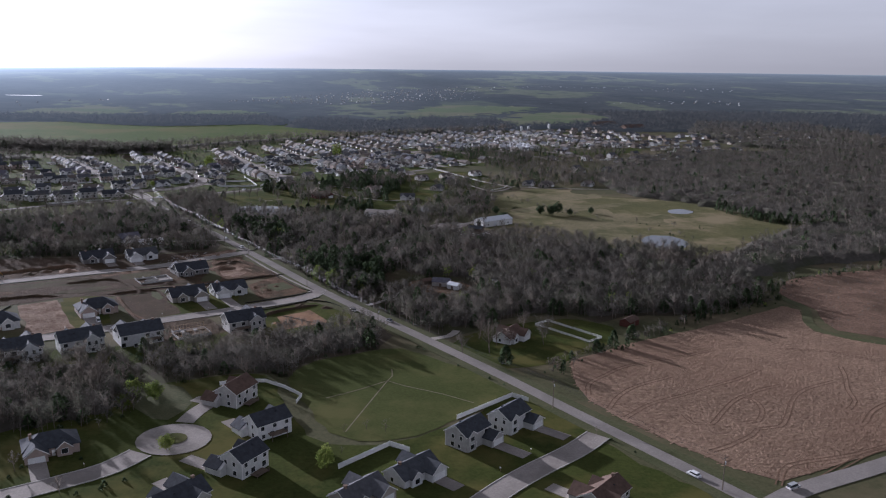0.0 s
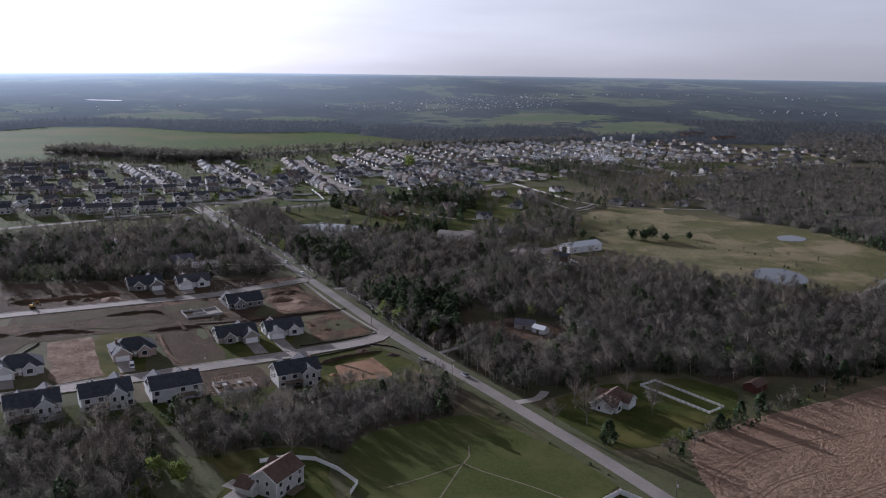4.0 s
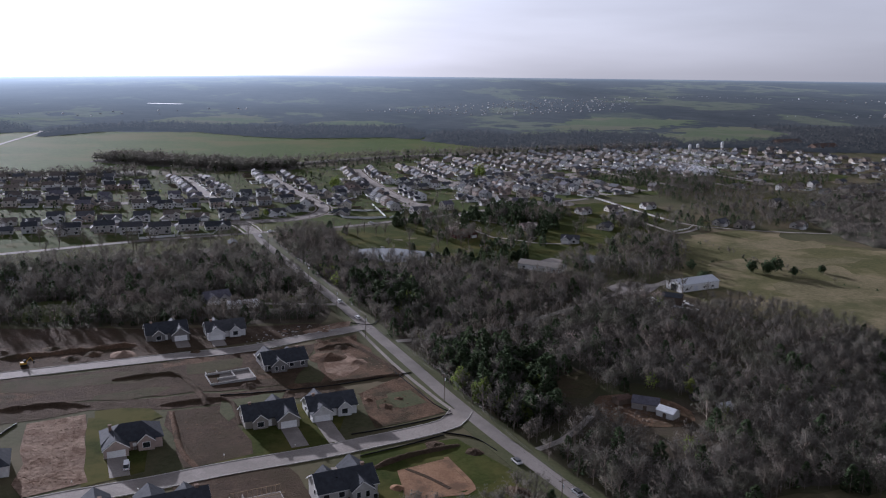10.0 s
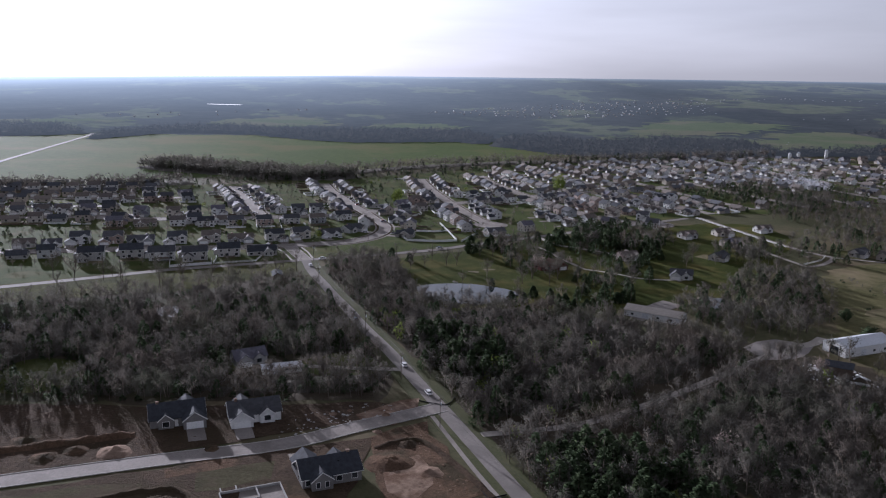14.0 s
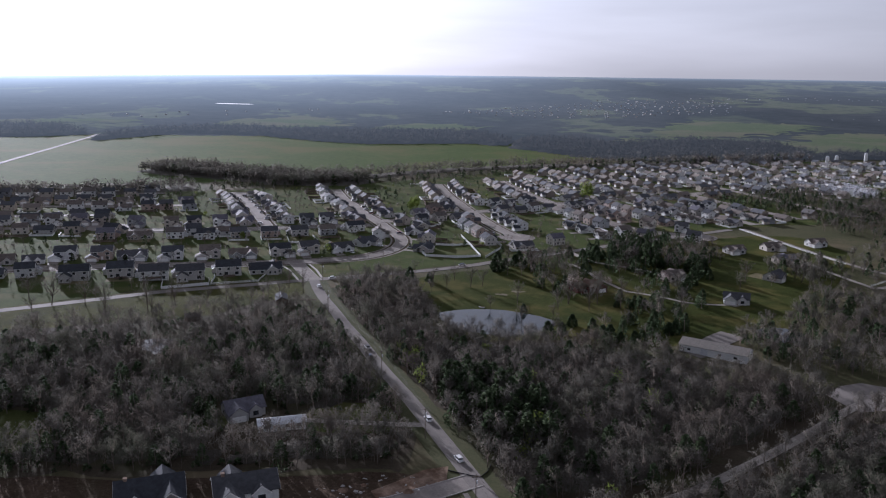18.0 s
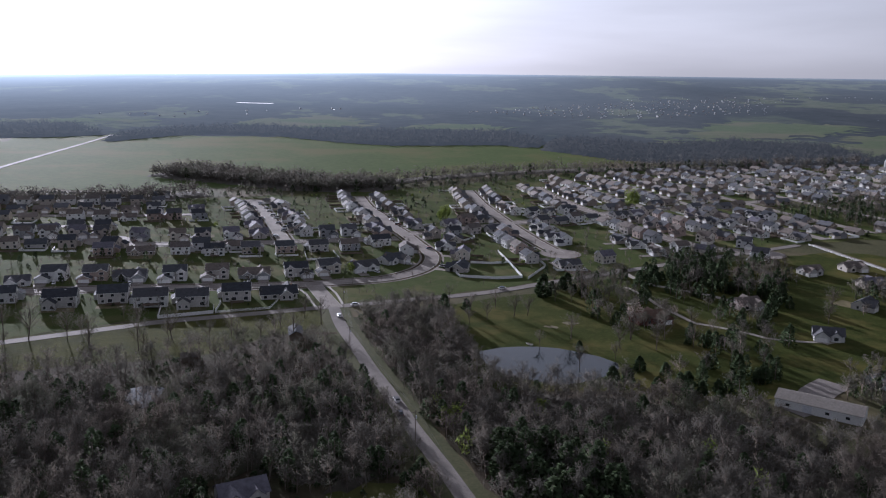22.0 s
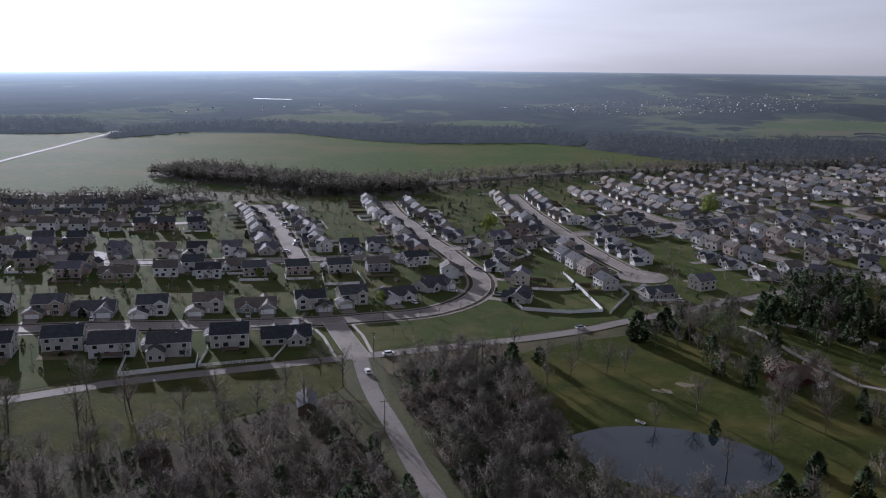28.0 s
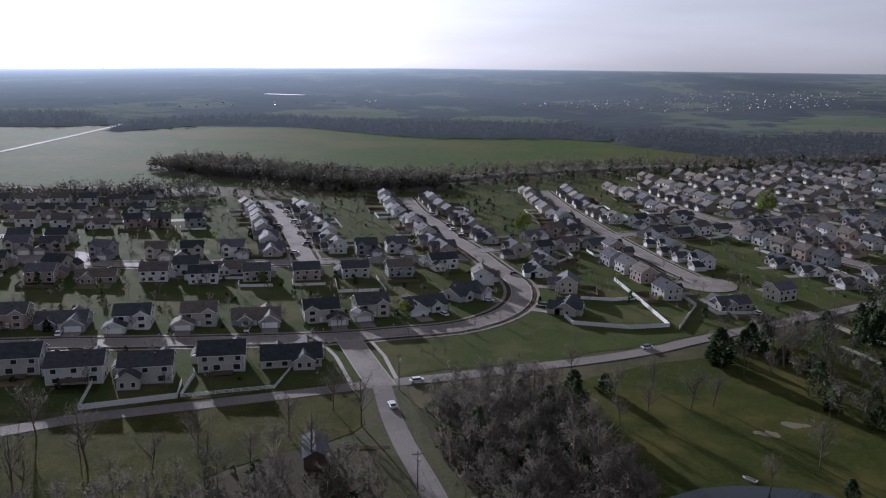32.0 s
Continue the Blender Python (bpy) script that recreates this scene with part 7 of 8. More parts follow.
for label, poly, step, mix in (
        ("bare trees and evergreens on the lawn behind the pond", [(112, 858), (140, 862), (146, 818), (150, 770), (128, 756), (110, 785)], 8.5, [1, 1, 1, 1, 2, 2, 2, 2, 2]),
        ("bare trees and evergreens among the lawns", [(222, 884), (255, 898), (250, 855), (222, 815), (204, 822)], 7.5, [2, 2, 2, 2, 2, 2, 2, 2, 2]),
        ("evergreens and bare trees beside the drive", [(176, 792), (202, 795), (193, 745), (166, 708), (152, 722), (150, 753)], 8.0, [2, 2, 2, 2, 1.5, 1.5, 1.5, 1.5, 1.5]),
        ("dense evergreens along the drive", [(178, 900), (212, 930), (214, 888), (194, 846), (176, 862)], 7.5, [3, 3, 3, 3, 0.6, 0.6, 0.6, 0.6, 0.6]),
        ("wood of bare trees along the pasture", [(215, 700), (236, 668), (262, 660), (286, 706), (300, 760), (270, 770), (240, 735)], 6.0, [1, 1, 1, 1, 3, 3, 3, 3, 3]),
        ("bare wood beside the long building", [(180, 690), (196, 650), (230, 632), (250, 650), (228, 676), (206, 694)], 5.6, [0.8, 0.8, 0.8, 0.8, 3, 3, 3, 3, 3]),
        ("grove of bare trees and evergreens beyond the lawns", [(272, 845), (320, 861), (293, 800), (252, 792)], 7.0, [1, 1, 1, 1, 2, 2, 2, 2, 2]),
        ("evergreens beside the small pond", [(189, 704), (216, 718), (204, 680), (190, 684)], 7.0, [2, 2, 2, 2, 1, 1, 1, 1, 1]),
        ("trees behind the first lawns", [(179, 912), (236, 940), (258, 896), (226, 830), (190, 850)], 9.0, [2, 2, 2, 2, 1.5, 1.5, 1.5, 1.5, 1.5]),
        ("bare trees along the estate's edge", [(419, 1047), (508, 1090), (441, 985), (400, 994)], 8.0, [1, 1, 1, 1, 2, 2, 2, 2, 2]),
        ("bare trees round the scattered houses", [(270, 780), (340, 790), (400, 800), (470, 840), (470, 900), (380, 880), (300, 840)], 10.0, [0.8, 0.8, 0.8, 0.8, 3, 3, 3, 3, 3])):
    forest("mixed_grove", label, scatter(poly, step, YARD_HOLES + [circle(170, 672, 18), circle(250, 620, 19)], DRIVE_LINES), CEDAR + BARE, mix, (0.75, 1.25))
PINE = [(146, 868), (165, 840), (150, 822), (184, 820), (200, 788), (221, 806), (218, 836), (201, 862), (160, 878)]
forest("cedar_grove", "grove of tall evergreens mixed with bare trees", scatter(PINE, 8.6, [circle(197, 808, 14)], DRIVE_LINES), CEDAR + BARE[:2], [2, 1, 3, 1.5, 1.2, 1.2], (0.9, 1.5))
SHORE = [(100, 690), (140, 682), (168, 700), (172, 715), (150, 722), (120, 706)]
forest("cedar_grove", "dark evergreens and bare trees near the pond", scatter(SHORE, 10.0, [], DRIVE_LINES), CEDAR + BARE[:2], [2, 1, 2, 1, 1.4, 1.4], (0.8, 1.2))
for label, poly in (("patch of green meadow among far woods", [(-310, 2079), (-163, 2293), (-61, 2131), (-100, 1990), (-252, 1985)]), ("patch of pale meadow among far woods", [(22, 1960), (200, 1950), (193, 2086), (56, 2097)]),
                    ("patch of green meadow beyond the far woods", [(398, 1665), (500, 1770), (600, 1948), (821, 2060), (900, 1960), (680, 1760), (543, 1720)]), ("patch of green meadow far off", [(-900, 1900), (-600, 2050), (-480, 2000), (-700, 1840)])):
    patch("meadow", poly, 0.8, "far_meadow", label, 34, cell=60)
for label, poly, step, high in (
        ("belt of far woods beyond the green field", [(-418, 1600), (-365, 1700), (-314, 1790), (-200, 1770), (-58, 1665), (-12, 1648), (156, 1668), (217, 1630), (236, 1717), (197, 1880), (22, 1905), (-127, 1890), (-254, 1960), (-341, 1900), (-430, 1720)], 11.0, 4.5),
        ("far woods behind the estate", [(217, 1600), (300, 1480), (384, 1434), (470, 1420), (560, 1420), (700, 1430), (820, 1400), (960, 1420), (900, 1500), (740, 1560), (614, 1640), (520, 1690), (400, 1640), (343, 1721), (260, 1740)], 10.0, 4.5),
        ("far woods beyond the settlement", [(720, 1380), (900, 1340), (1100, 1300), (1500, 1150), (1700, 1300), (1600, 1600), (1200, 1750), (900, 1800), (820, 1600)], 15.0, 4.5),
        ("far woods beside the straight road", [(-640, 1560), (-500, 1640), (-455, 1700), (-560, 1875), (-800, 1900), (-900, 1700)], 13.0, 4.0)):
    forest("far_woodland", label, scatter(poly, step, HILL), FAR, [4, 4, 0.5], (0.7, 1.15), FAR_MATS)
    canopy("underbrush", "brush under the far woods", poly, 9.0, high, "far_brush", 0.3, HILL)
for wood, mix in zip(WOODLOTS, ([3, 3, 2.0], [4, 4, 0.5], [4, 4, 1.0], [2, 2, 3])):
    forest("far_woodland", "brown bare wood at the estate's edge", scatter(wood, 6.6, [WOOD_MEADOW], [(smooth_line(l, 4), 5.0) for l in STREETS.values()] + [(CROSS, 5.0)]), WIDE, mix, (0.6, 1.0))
patch("meadow", WOOD_MEADOW, 0.14, "dimmed_lawn", "small green meadow among bare woods", 3)
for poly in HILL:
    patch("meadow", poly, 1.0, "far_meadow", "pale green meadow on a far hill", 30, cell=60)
PAST = [(860, 1100), (1000, 1000), (1200, 1100), (1250, 1400), (1050, 1480), (900, 1300)]
forest("far_woodland", "far woods beside the pastures", scatter(PAST, 12.0), FAR, [4, 4, 0.5], (0.75, 1.2))
canopy("underbrush", "brush under the far woods beside the pastures", PAST, 9.0, 4.0, "brush", 0.25)


HEDGE = smooth_line([(146, 296), (160, 308), (190, 320), (256, 350), (316, 368), (350, 398), (400, 414), (520, 424)], 6)
forest("hedgerow", "ragged hedge of bare shrubs and small evergreens along the stubble field", scatter(sides_of(HEDGE, 5.0) + sides_of(HEDGE, -3.0)[::-1], 4.0, [circle(180, 348, 24)]), YARD + BARE[3:4], [3, 3, 1.2, 0.8, 0.1, 4, 1.0], (0.45, 0.95))
GARDENS = [(-120, 215), (-60, 226), (-30, 236), (-12, 246), (-30, 270), (-20, 290), (-60, 292), (-150, 290), (-150, 230)]
forest("garden_plants", "bare trees and shrubs round the near houses", scatter(GARDENS, 7.5, [circle(-41, 271, 13), circle(-3, 270, 18)], [(CUL_ST, 7.0)]), YARD + BARE[3:], [3, 3, 0.4, 0.4, 0.3, 4, 1.5, 1.5], (0.6, 1.1))
VERGE = sides_of(smooth_line([(152, 222), (146, 240), (134, 282), (120, 322), (110, 352)], 6), -7.5)
forest("garden_plants", "low shrubs along the road's verge", scatter(VERGE + sides_of(VERGE, -3.0)[::-1], 7.0, [], [(MAIN, 6.0)]), YARD, [1, 0.3, 0.2, 0.1, 0.2, 5], (0.4, 0.8))


def stubble(poly, step, low, high, turn):
    """Low ridges and clods of crop stubble, lying roughly along the rows."""
    p = scatter(poly, step, [], [(smooth_line(l, 1.5), 1.9) for l in TRACKS])
    n = len(p)
    base = np.array([(-1, -1, 0), (1, -1, 0), (1, 1, 0), (-1, 1, 0), (-0.8, -0.1, 1), (0.8, 0.1, 1)], float)
    tri = np.array([(0, 1, 5), (0, 5, 4), (2, 3, 4), (2, 4, 5), (1, 2, 5), (3, 0, 4)])
    s = np.stack([rng.uniform(0.6, 2.0, n), rng.uniform(0.18, 0.4, n), rng.uniform(low, high, n)], 1)
    a = radians(turn) + rng.normal(0, 0.45, n) + 0.7 * np.sin(p[:, 0] * 0.03) + 0.5 * np.sin(p[:, 1] * 0.045 + 1)
    v = base[None] * s[:, None, :]
    x = v[..., 0] * np.cos(a)[:, None] - v[..., 1] * np.sin(a)[:, None] + p[:, :1]
    y = v[..., 0] * np.sin(a)[:, None] + v[..., 1] * np.cos(a)[:, None] + p[:, 1:]
    z = v[..., 2] + Zn(p[:, 0], p[:, 1])[:, None] + 0.09
    me = tri_mesh("crop_stubble", np.stack([x, y, z], -1).reshape(-1, 3), (tri[None] + (np.arange(n) * 6)[:, None, None]).reshape(-1, 3), ["stubble"])
    tagged(new("crop_stubble", me), "low ridges and clods of brown crop stubble", "stubble", kind="stuff")


stubble(FIELD, 1.5, 0.05, 0.17, 20)
forest("field_brush", "low red-brown brush scattered over a rough field", scatter(WEEDS[:3] + [(440, 400), (440, 300)] + WEEDS[7:], 6.0), BRUSH[1:], [2, 1], (0.3, 0.8))


for label, pts, half, step in (("ragged row of shrubs across the pasture", [(317, 751), (319, 715), (322, 690), (330, 664), (338, 637)], 2.5, 4.0),
                               ("row of small round shrubs near the barn", [(258, 664), (272, 672), (289, 682), (306, 691)], 0.8, 4.5),
                               ("brush along a ditch in the pasture", [(338, 632), (360, 606), (392, 575), (420, 560)], 2.0, 5.0),
                               ("brush along the pasture's edge", [(266, 546), (290, 530), (318, 512), (345, 496)], 3.0, 4.0),
                               ("brush round the farm pond", [(326, 512), (330, 540), (350, 556), (372, 550), (376, 524)], 1.2, 5.0)):
    line = smooth_line(pts, 6)
    forest("hedgerow", label, scatter(sides_of(line, half) + sides_of(line, -half)[::-1], step), YARD + BARE[3:4], [3, 2, 0.6, 0.4, 0.1, 5, 1.0], (0.45, 0.9))
fence([(308, 966), (314, 930), (322, 885), (330, 846)], 1.2, "long white rail fence beside a lane", solid=False, step=6.0)
fence([(344, 816), (334, 803), (314, 790)], 1.2, "white rail fence round a paddock", solid=False, step=5.0)


def silo(x, y, r, high):
    h = thing("silo", "tall pale farm silo with a domed cap", "silo", "silos beyond the estate")
    part("shell", Form().tube((0, 0, -0.5), (0, 0, high), r, r, 20), "vinyl", h)
    cap = Form().tube((0, 0, high), (0, 0, high + r * 0.45), r * 1.02, r * 0.75, 20).tube((0, 0, high + r * 0.45), (0, 0, high + r * 0.7), r * 0.75, r * 0.2, 20)
    part("cap", cap, "steel_roof", h)
    h.matrix_world = at(x, y, 0)


for x, y, r, high in ((612, 1392, 2.2, 8), (628, 1398, 2.2, 8), (672, 1403, 2.2, 11)):
    silo(x, y, r, high)
shed(817, 1459, 20, 60, 18, 6, "brick_wall", "shingles_brown", "long red-roofed building beyond the estate")
shed(845, 1398, 15, 50, 18, 5, "brick_wall", "shingles_brown", "long red-roofed building beyond the estate")
shed(-142, 642, 20, 9, 6, 2.6, "vinyl", "steel_roof", "small white building in a woodland clearing")


M["tall_grass"] = island_mat("tall_grass", [(0, (0.050, 0.066, 0.020)), (0.6, (0.085, 0.096, 0.032)), (1, (0.125, 0.120, 0.05))], through=0.3, spec=0.03)
TUFT = [(*cedar_tree(0.5, 0.9, 16, 0.4), 3), (*cedar_tree(0.35, 0.8, 16, 0.35), 2), (*cedar_tree(0.45, 0.9, 16, 0.4), 1)]
for label, poly, step, mix in (("rough tussocks of spring grass beside the road", [(-200, 705), (-112, 760), (-44, 790), (-30, 772), (-40, 756), (-66, 730), (-112, 714), (-200, 682)], 1.9, [3, 0.6, 1]),):
    forest("grass_tussocks", label, scatter(poly, step), TUFT, mix, (0.12, 0.34), ("tall_grass",) * 4)


# ---- earth heaps, rubble and site clutter ----
def heap(x, y, r, high, mat, label):
    """A lumpy heap of earth."""
    v, f = [], []
    for i in range(7):
        for k in range(16):
            a, q = k * 0.3927, i / 6
            rr = r * q * (1 + 0.25 * noise.noise((math.cos(a) + x, math.sin(a) + y, 0.4)))
            px, py = x + rr * math.cos(a), y + rr * math.sin(a)
            v.append((px, py, Z(px, py) + 0.1 + high * (1 - q) ** 1.2 * (1 + 0.5 * noise.noise((px * 0.7, py * 0.7, 2.2))) - 0.25 * q))
    for i in range(6):
        for k in range(16):
            a, b = i * 16 + k, i * 16 + (k + 1) % 16
            f.append((a, a + 16, b + 16, b))
    tagged(new("earth_heap", mesh_of("earth_heap", v, f, [mat], smooth=True)), label, "earth heap")


for x, y, r, high, mat in ((-60, 520, 7, 1.6, "rubble"), (-72, 521, 5, 1.2, "dirt"), (-80, 516, 6, 1.1, "dirt"), (-30, 522, 4, 1.0, "dirt"), (28, 512, 9, 1.8, "dirt"), (40, 505, 6, 1.0, "rubble"), (34, 525, 5, 1.2, "dark_dirt"), (48, 455, 4, 0.9, "dirt"), (42, 462, 3, 0.7, "dirt"), (54, 462, 3, 0.6, "dirt"),
                           (62, 420, 5, 1.0, "dark_dirt"), (74, 414, 4, 0.9, "dark_dirt"), (-4, 480, 5, 1.0, "dark_dirt"), (14, 478, 4, 0.8, "dirt"), (-90, 528, 7, 1.0, "dirt"), (-110, 524, 6, 1.0, "dark_dirt"), (46, 392, 3, 0.8, "sand"), (12, 472, 3, 0.7, "dark_dirt"), (82, 386, 5, 1.2, "dark_dirt"), (84, 378, 4, 1.0, "rubble")):
    heap(x, y, r, high, mat, "lumpy heap of bare earth on a building site")


def berm(line, half, high, mat, label):
    """A long lumpy ridge of pushed-up soil."""
    line = smooth_line(line, 1.6)
    rows = [sides_of(line, k * half) for k in (-1.0, -0.6, -0.2, 0.2, 0.6, 1.0)]
    v, f = [], []
    for i in range(len(line)):
        taper = min(1.0, 0.25 + 0.25 * min(i, len(line) - 1 - i))
        for k, r in enumerate(rows):
            x, y = r[i][0] + 0.5 * noise.noise((r[i][0] * 0.5, r[i][1] * 0.5, 3.1)), r[i][1] + 0.5 * noise.noise((r[i][0] * 0.5, r[i][1] * 0.5, 8.1))
            up = (-0.1, 0.55, 0.95, 1.0, 0.6, -0.1)[k] * high * taper
            v.append((x, y, Z(x, y) + 0.14 + (up * (1 + 0.7 * noise.noise((x * 0.45, y * 0.45, 5.5))) if 0 < k < 5 else -0.2)))
    for i in range(len(line) - 1):
        for k in range(5):
            a = i * 6 + k
            f.append((a, a + 1, a + 7, a + 6))
    tagged(new("earth_berm", mesh_of("earth_berm", v, f, [mat], smooth=True)), label, "earth berm")


for line, half, high, mat in (([(-110, 516), (-84, 524), (-57, 533)], 2.6, 1.3, "dirt"), ([(-58, 489), (-36, 495), (-25, 480), (-18, 461)], 1.6, 0.9, "dark_dirt"), ([(-92, 460), (-73, 465), (-60, 463)], 1.5, 0.9, "dark_dirt"),
                              ([(23, 522), (37.5, 528), (49.5, 508), (58, 488)], 1.5, 0.9, "dark_dirt"), ([(26, 480), (45, 485), (58, 488)], 1.3, 0.8, "dark_dirt"), ([(-35, 462), (-12, 466), (-4, 443)], 1.2, 0.7, "dark_dirt"),
                              ([(-30, 456), (-22, 424), (-15, 410)], 1.2, 0.6, "dirt"), ([(39, 405), (52, 413), (70, 420)], 1.5, 0.9, "dark_dirt"), ([(-170, 452), (-130, 458), (-96, 462)], 2.0, 1.0, "dark_dirt")):
    berm(line, half, high, mat, "long ridge of pushed-up soil along a building lot")
for poly in ([(-96, 476), (-70, 482), (-44, 490), (-48, 500), (-76, 494), (-98, 486)], [(-150, 464), (-120, 468), (-112, 480), (-140, 478)], [(-30, 494), (-8, 502), (-6, 512), (-30, 504)], [(-60, 468), (-40, 472), (-34, 480), (-52, 480)], [(46, 450), (58, 454), (54, 464), (44, 460)]):
    patch("weedy_ground", poly, 0.155, "thin_weeds", "strip of thin weeds on bare earth", 2.5, cell=8)
for poly in ([(-104, 466), (-84, 470), (-80, 477), (-102, 474)], [(-40, 500), (-20, 508), (-22, 514), (-42, 508)], [(-14, 484), (8, 490), (4, 498), (-12, 494)], [(-130, 484), (-104, 490), (-106, 496), (-132, 492)]):
    patch("bare_ground", poly, 0.158, "dirt", "scraped patch of bare brown earth", 2.5, cell=8)
for x, y, r, high in ((8, 550, 2.2, 0.9), (27, 549, 2.6, 1.1), (24, 535, 2.0, 0.8), (14, 553, 1.6, 0.7)):
    heap(x, y, r, high, "rubble", "pale heap of broken slabs beside a new street")


def rubble(poly, count, size, mat, label):
    p = scatter(poly, 1.0)
    p = p[rng.permutation(len(p))[:count]]
    base = np.array([(-1, -1, 0), (1, -1, 0), (1, 1, 0), (-1, 1, 0), (-0.7, -0.6, 1), (0.8, -0.7, 1.1), (0.6, 0.8, 0.9), (-0.8, 0.7, 1)], float)
    tri = np.array([(0, 1, 5), (0, 5, 4), (1, 2, 6), (1, 6, 5), (2, 3, 7), (2, 7, 6), (3, 0, 4), (3, 4, 7), (4, 5, 6), (4, 6, 7)])
    n = len(p)
    s = rng.uniform(0.3, 1.0, (n, 1, 3)) ** 2 * size * [1.3, 1.0, 0.5]
    a = rng.uniform(0, 6.283, n)
    v = base[None] * s
    x = v[..., 0] * np.cos(a)[:, None] - v[..., 1] * np.sin(a)[:, None] + p[:, :1]
    y = v[..., 0] * np.sin(a)[:, None] + v[..., 1] * np.cos(a)[:, None] + p[:, 1:]
    z = v[..., 2] + Zn(p[:, 0], p[:, 1])[:, None] + 0.1
    tagged(new("rubble", tri_mesh("rubble", np.stack([x, y, z], -1).reshape(-1, 3), (tri[None] + (np.arange(n) * 8)[:, None, None]).reshape(-1, 3), [mat])), label, "rubble", kind="stuff")


rubble([(-77, 446), (-60, 452), (-48, 405), (-62, 398)], 700, 0.36, "rubble", "pale broken stone strewn over a lot")
rubble([(-76, 446), (-60, 452), (-48, 405), (-62, 398)], 160, 0.36, "dirt", "brown clods strewn over a lot")
rubble([(-30, 454), (-10, 458), (-2, 420), (-18, 414)], 100, 0.4, "dirt", "brown clods strewn over a lot")
rubble([(38, 468), (56, 484), (68, 450), (46, 440)], 170, 0.45, "dirt", "brown clods and debris on a lot")
rubble([(22, 526), (40, 540), (54, 495), (28, 482)], 170, 0.45, "rubble", "pale stones and debris on a lot")
rubble([(-10, 530), (30, 548), (36, 556), (20, 560), (-6, 548)], 70, 0.7, "poured_wall", "pale building debris beside a street")
rubble([(-110, 503), (-40, 523), (-36, 532), (-110, 530)], 150, 0.55, "dirt", "clods of earth along a street")
rubble([(-4, 376), (14, 381), (12, 392), (-4, 388)], 120, 0.5, "timber", "timber offcuts on a building site")
rubble([(130, 436), (154, 430), (162, 446), (148, 458), (132, 454)], 260, 0.8, "old_timber", "scrap and clutter in a woodland clearing")
rubble([(208, 582), (232, 574), (234, 592), (212, 604)], 110, 0.8, "vinyl", "pale farm clutter beside a building")
for line in ([(62, 490), (30, 478), (2, 472), (-14, 470)], [(72, 446), (62, 441), (44, 434), (34, 431)], [(66, 428), (52, 421), (36, 414)], [(66, 430), (76, 425), (82, 414)], [(55, 492), (67, 455), (72, 448)], [(-80, 448), (-88, 420)], [(40, 562), (50, 558), (54, 566)]):
    tagged(new("silt_fence", strip_mesh("silt_fence", smooth_line(line, 3), 0.05, 0.5, "black_metal", 0.6)), "low black silt fence along a building lot", "fence")
for line, mat, half in (([(44, 548), (56, 500), (68, 462), (73, 449)], "concrete", 0.8), ([(50, 404), (56, 398), (62, 390)], "dark_dirt", 0.7), ([(48, 382), (58, 386), (69, 389), (64, 411)], "sand", 0.8)):
    tagged(new("kerb_strip", strip_mesh("kerb_strip", smooth_line(line, 3), half, 0.2, mat, 0.1)), "narrow strip of bare ground beside a lot", "path", kind="structure")


def excavator(x, y, turn):
    h = thing("excavator", "small yellow tracked excavator on bare earth", "excavator")
    for s in (-1, 1):
        part("track", Form().prism([(-1.3, 0.1), (1.3, 0.1), (1.5, 0.4), (1.3, 0.75), (-1.3, 0.75), (-1.5, 0.4)], "y", s * 0.95 - 0.25, s * 0.95 + 0.25), "tyre", h)
    part("body", Form().prism([(-1.5, 0.8), (1.0, 0.8), (1.0, 1.5), (-1.3, 1.7)], "y", -0.9, 0.9), "yellow_paint", h)
    part("cab", Form().prism([(0.0, 1.5), (1.0, 1.5), (0.8, 2.6), (0.0, 2.6)], "y", -0.8, 0.0), "glass", h)
    part("boom", Form().tube((0.9, 0.4, 1.5), (2.6, 0.4, 3.2), 0.2, 0.15, 6).tube((2.6, 0.4, 3.2), (3.6, 0.4, 1.4), 0.15, 0.1, 6), "yellow_paint", h)
    part("bucket", Form().prism([(3.3, 0.5), (3.9, 0.5), (4.0, 1.3), (3.5, 1.5)], "y", 0.0, 0.8), "black_metal", h)
    h.matrix_world = at(x, y, turn, 0.15)


excavator(-96, 507, 20)


def mailbox(x, y, turn):
    h = thing("mailbox", "small mailbox on a short post by the kerb", "mailbox", "mailboxes along the streets")
    part("post", Form().box(-0.05, -0.05, -0.2, 0.05, 0.05, 1.05), "timber", h)
    part("box", Form().prism([(-0.12, 1.05), (0.12, 1.05), (0.12, 1.25), (0.0, 1.34), (-0.12, 1.25)], "y", -0.25, 0.25), "trim", h)
    h.matrix_world = at(x, y, turn, 0.1)


for x, y in ((-7.4, 416.5), (-50, 402), (15, 422), (-30, 396), (-70, 839), (-100, 834), (-128, 830), (-45, 846), (-20, 854), (10, 868), (109, 232), (94, 222), (-30, 256)):
    mailbox(x, y, random.uniform(0, 40))
band([(-235, 1290), (-180, 1262), (-133, 1244), (-59, 1215), (-10, 1240)], 34, 5.2, FAR, FARMIX, "dark clump of bare trees at the field's edge", (0.85, 1.3))
band([(-10, 1250), (60, 1305), (145, 1350), (257, 1380), (400, 1400), (600, 1420)], 12, 8.5, FAR, FARMIX, "row of bare trees behind the estate")
band([(-600, 1075), (-420, 1085), (-330, 1080), (-250, 1100), (-170, 1150)], 14, 8.0, FAR, FARMIX, "row of trees behind the estate")


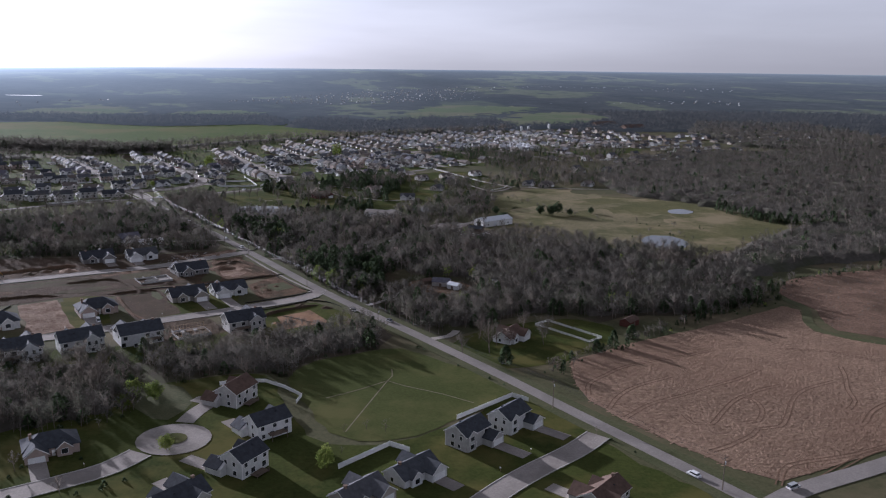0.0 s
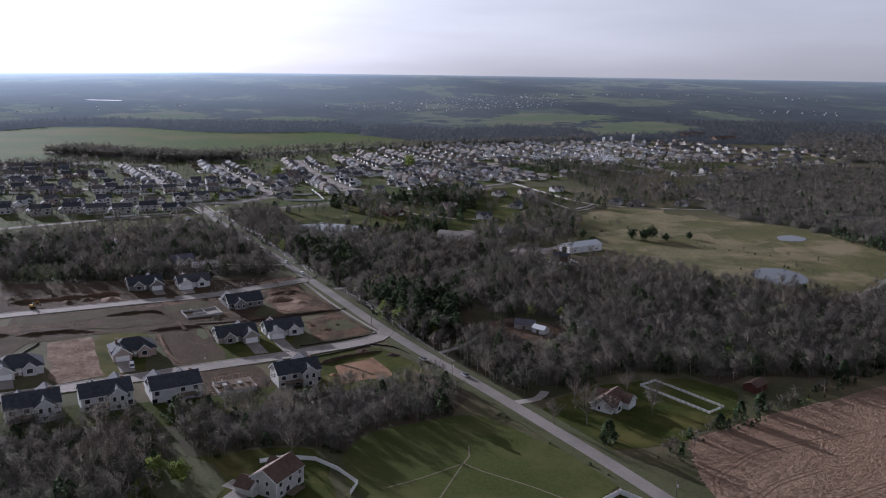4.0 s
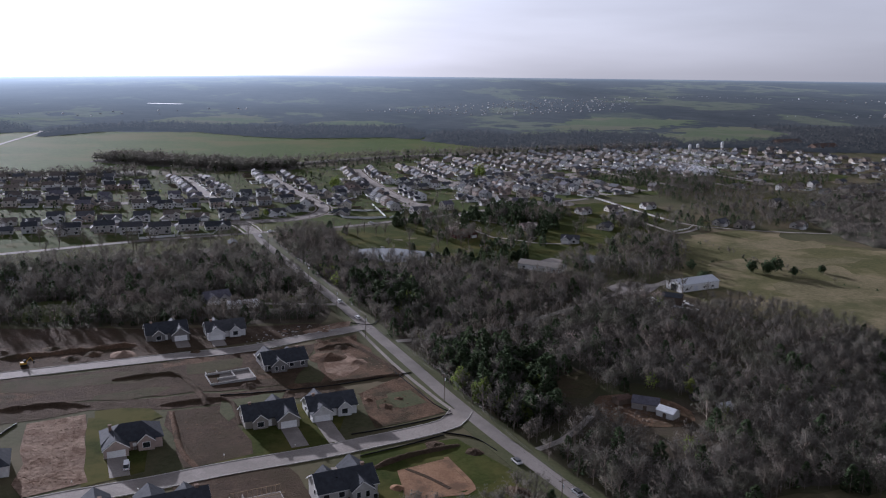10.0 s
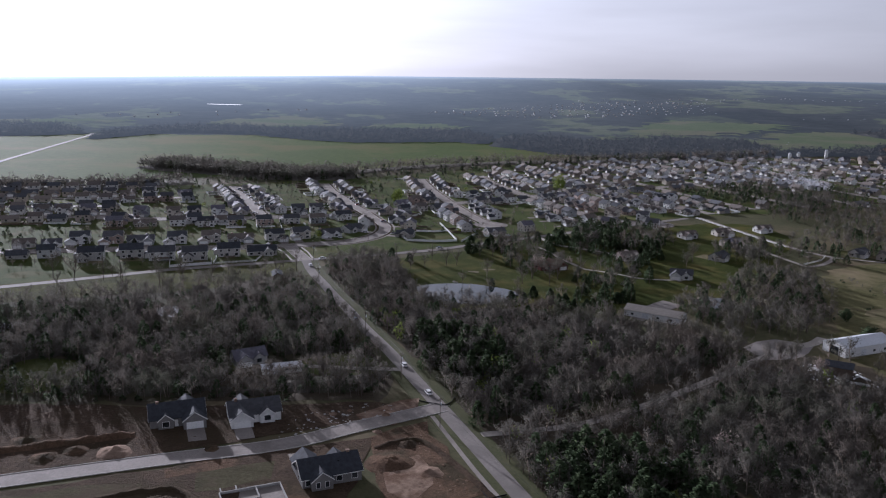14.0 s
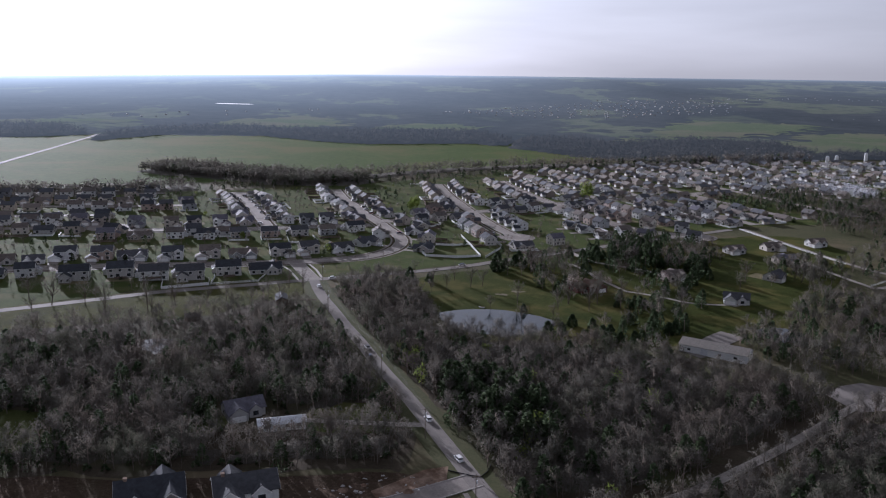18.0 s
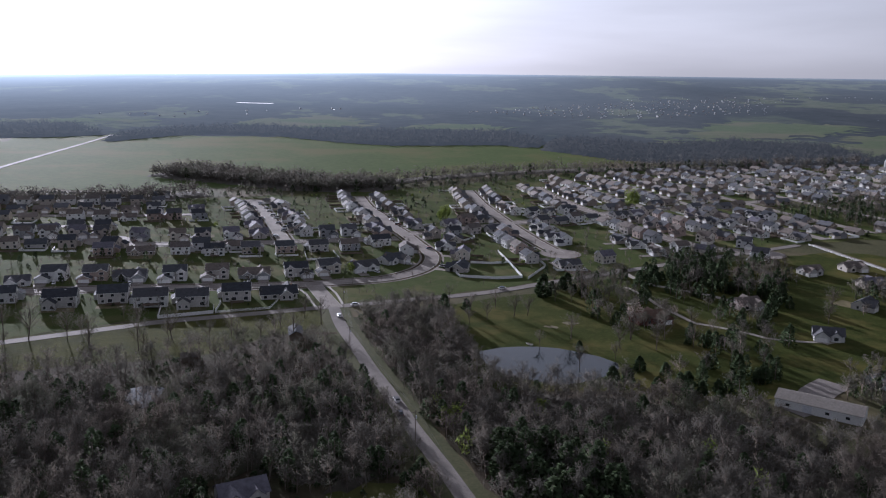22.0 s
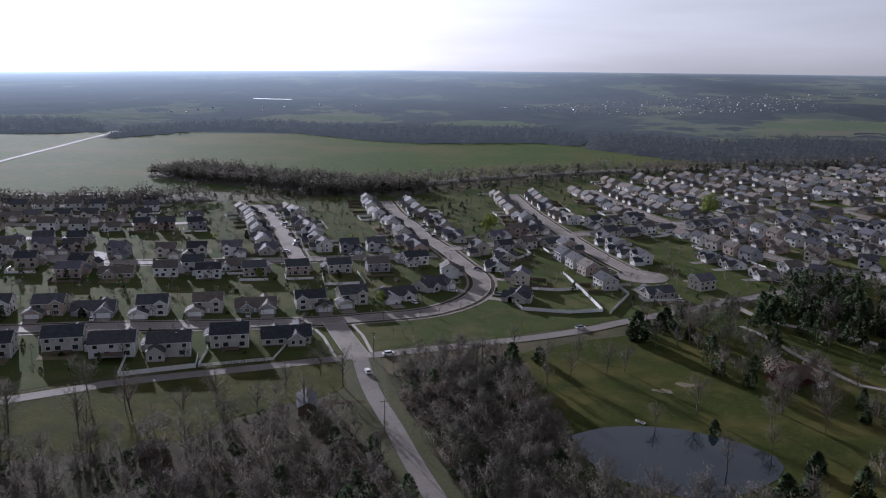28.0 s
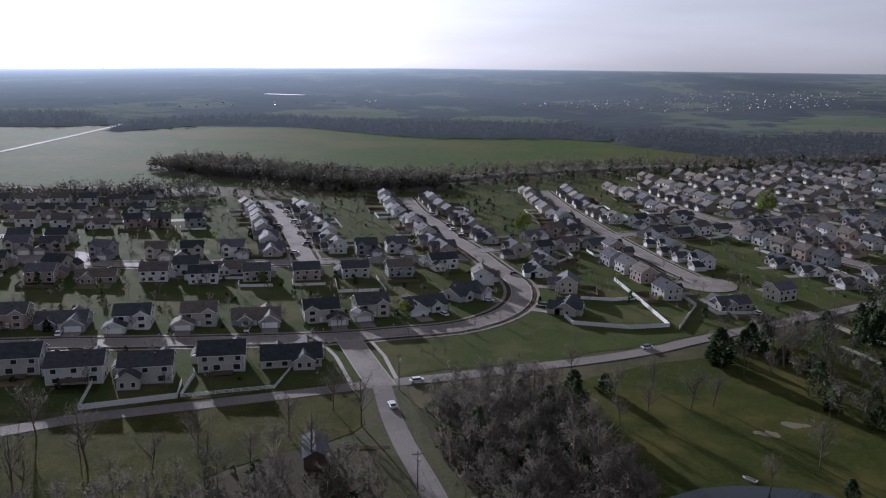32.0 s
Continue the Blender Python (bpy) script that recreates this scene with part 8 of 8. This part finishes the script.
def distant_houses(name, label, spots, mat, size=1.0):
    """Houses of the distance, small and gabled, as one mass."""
    base = np.array([(-6, -4.5, 0), (6, -4.5, 0), (6, 4.5, 0), (-6, 4.5, 0), (-6, -4.5, 5), (6, -4.5, 5), (6, 4.5, 5), (-6, 4.5, 5), (-6, 0, 8), (6, 0, 8)], float)
    tri = np.array([(0, 1, 5), (0, 5, 4), (1, 2, 6), (1, 6, 5), (2, 3, 7), (2, 7, 6), (3, 0, 4), (3, 4, 7), (4, 8, 7), (5, 6, 9), (4, 5, 9), (4, 9, 8), (6, 7, 8), (6, 8, 9)])
    n = len(spots)
    a, s = rng.uniform(0, 6.283, n), rng.uniform(0.8, 1.3, n) * size
    v = base[None] * s[:, None, None]
    x = v[..., 0] * np.cos(a)[:, None] - v[..., 1] * np.sin(a)[:, None] + spots[:, :1]
    y = v[..., 0] * np.sin(a)[:, None] + v[..., 1] * np.cos(a)[:, None] + spots[:, 1:]
    z = v[..., 2] + Zn(spots[:, 0], spots[:, 1])[:, None]
    me = tri_mesh(name, np.stack([x, y, z], -1).reshape(-1, 3), (tri[None] + (np.arange(n) * 10)[:, None, None]).reshape(-1, 3), [mat, "steel_roof" if size < 0.5 else "far_shingles"], np.tile([0] * 10 + [1] * 4, n))
    tagged(new(name, me), label, "houses", kind="stuff")


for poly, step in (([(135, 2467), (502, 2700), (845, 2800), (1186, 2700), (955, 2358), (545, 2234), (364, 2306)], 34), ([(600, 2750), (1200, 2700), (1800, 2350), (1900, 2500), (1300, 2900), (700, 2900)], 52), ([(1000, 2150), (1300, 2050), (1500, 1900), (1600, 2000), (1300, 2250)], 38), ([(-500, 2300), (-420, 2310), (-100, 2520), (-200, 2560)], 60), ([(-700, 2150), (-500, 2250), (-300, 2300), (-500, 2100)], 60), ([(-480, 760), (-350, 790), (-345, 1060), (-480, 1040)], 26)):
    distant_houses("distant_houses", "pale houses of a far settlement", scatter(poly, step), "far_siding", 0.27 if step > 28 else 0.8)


def boat(x, y, turn):
    h = thing("rowing_boat", "small white boat drawn up on the pond's bank", "boat")
    hull = Form().prism([(-1.8, -0.55), (0.9, -0.6), (1.9, 0.0), (0.9, 0.6), (-1.8, 0.55)], "z", 0.0, 0.45)
    part("hull", hull, "white_paint", h)
    part("well", Form().prism([(-1.6, -0.42), (0.8, -0.46), (1.5, 0.0), (0.8, 0.46), (-1.6, 0.42)], "z", 0.40, 0.456), "old_timber", h)
    for bx in (-0.9, 0.3):
        part("bench", Form().box(bx, -0.5, 0.40, bx + 0.25, 0.5, 0.48), "timber", h)
    h.matrix_world = at(x, y, turn, 0.15)


boat(71.6, 743.5, 130)


def smoke_plume():
    """A thin plume of smoke from a garden fire, as a sparse drift of small flakes."""
    line = np.array([(512, 1122, 2), (495, 1136, 8), (470, 1150, 16), (425, 1185, 26)], float)
    n = 7000
    u = rng.uniform(0, 1, n) ** 1.7 * 2.999
    i = u.astype(int)
    p = line[i] + (line[i + 1] - line[i]) * (u - i)[:, None]
    p += rng.normal(0, 1, (n, 3)) * np.stack([3 + 9 * u, 3 + 9 * u, 1.5 + 3.2 * u], 1)
    p[:, 2] = np.maximum(p[:, 2], 1.0) + Zn(p[:, 0], p[:, 1])
    d = rng.normal(0, 1, (n, 3)) * (0.40 - 0.08 * u)[:, None]
    me = tri_mesh("smoke", *slivers(p, d, 0.66 - 0.13 * u), ["smoke"])
    tagged(new("smoke", me), "thin pale plume of smoke drifting over the houses", "smoke", kind="stuff")


smoke_plume()
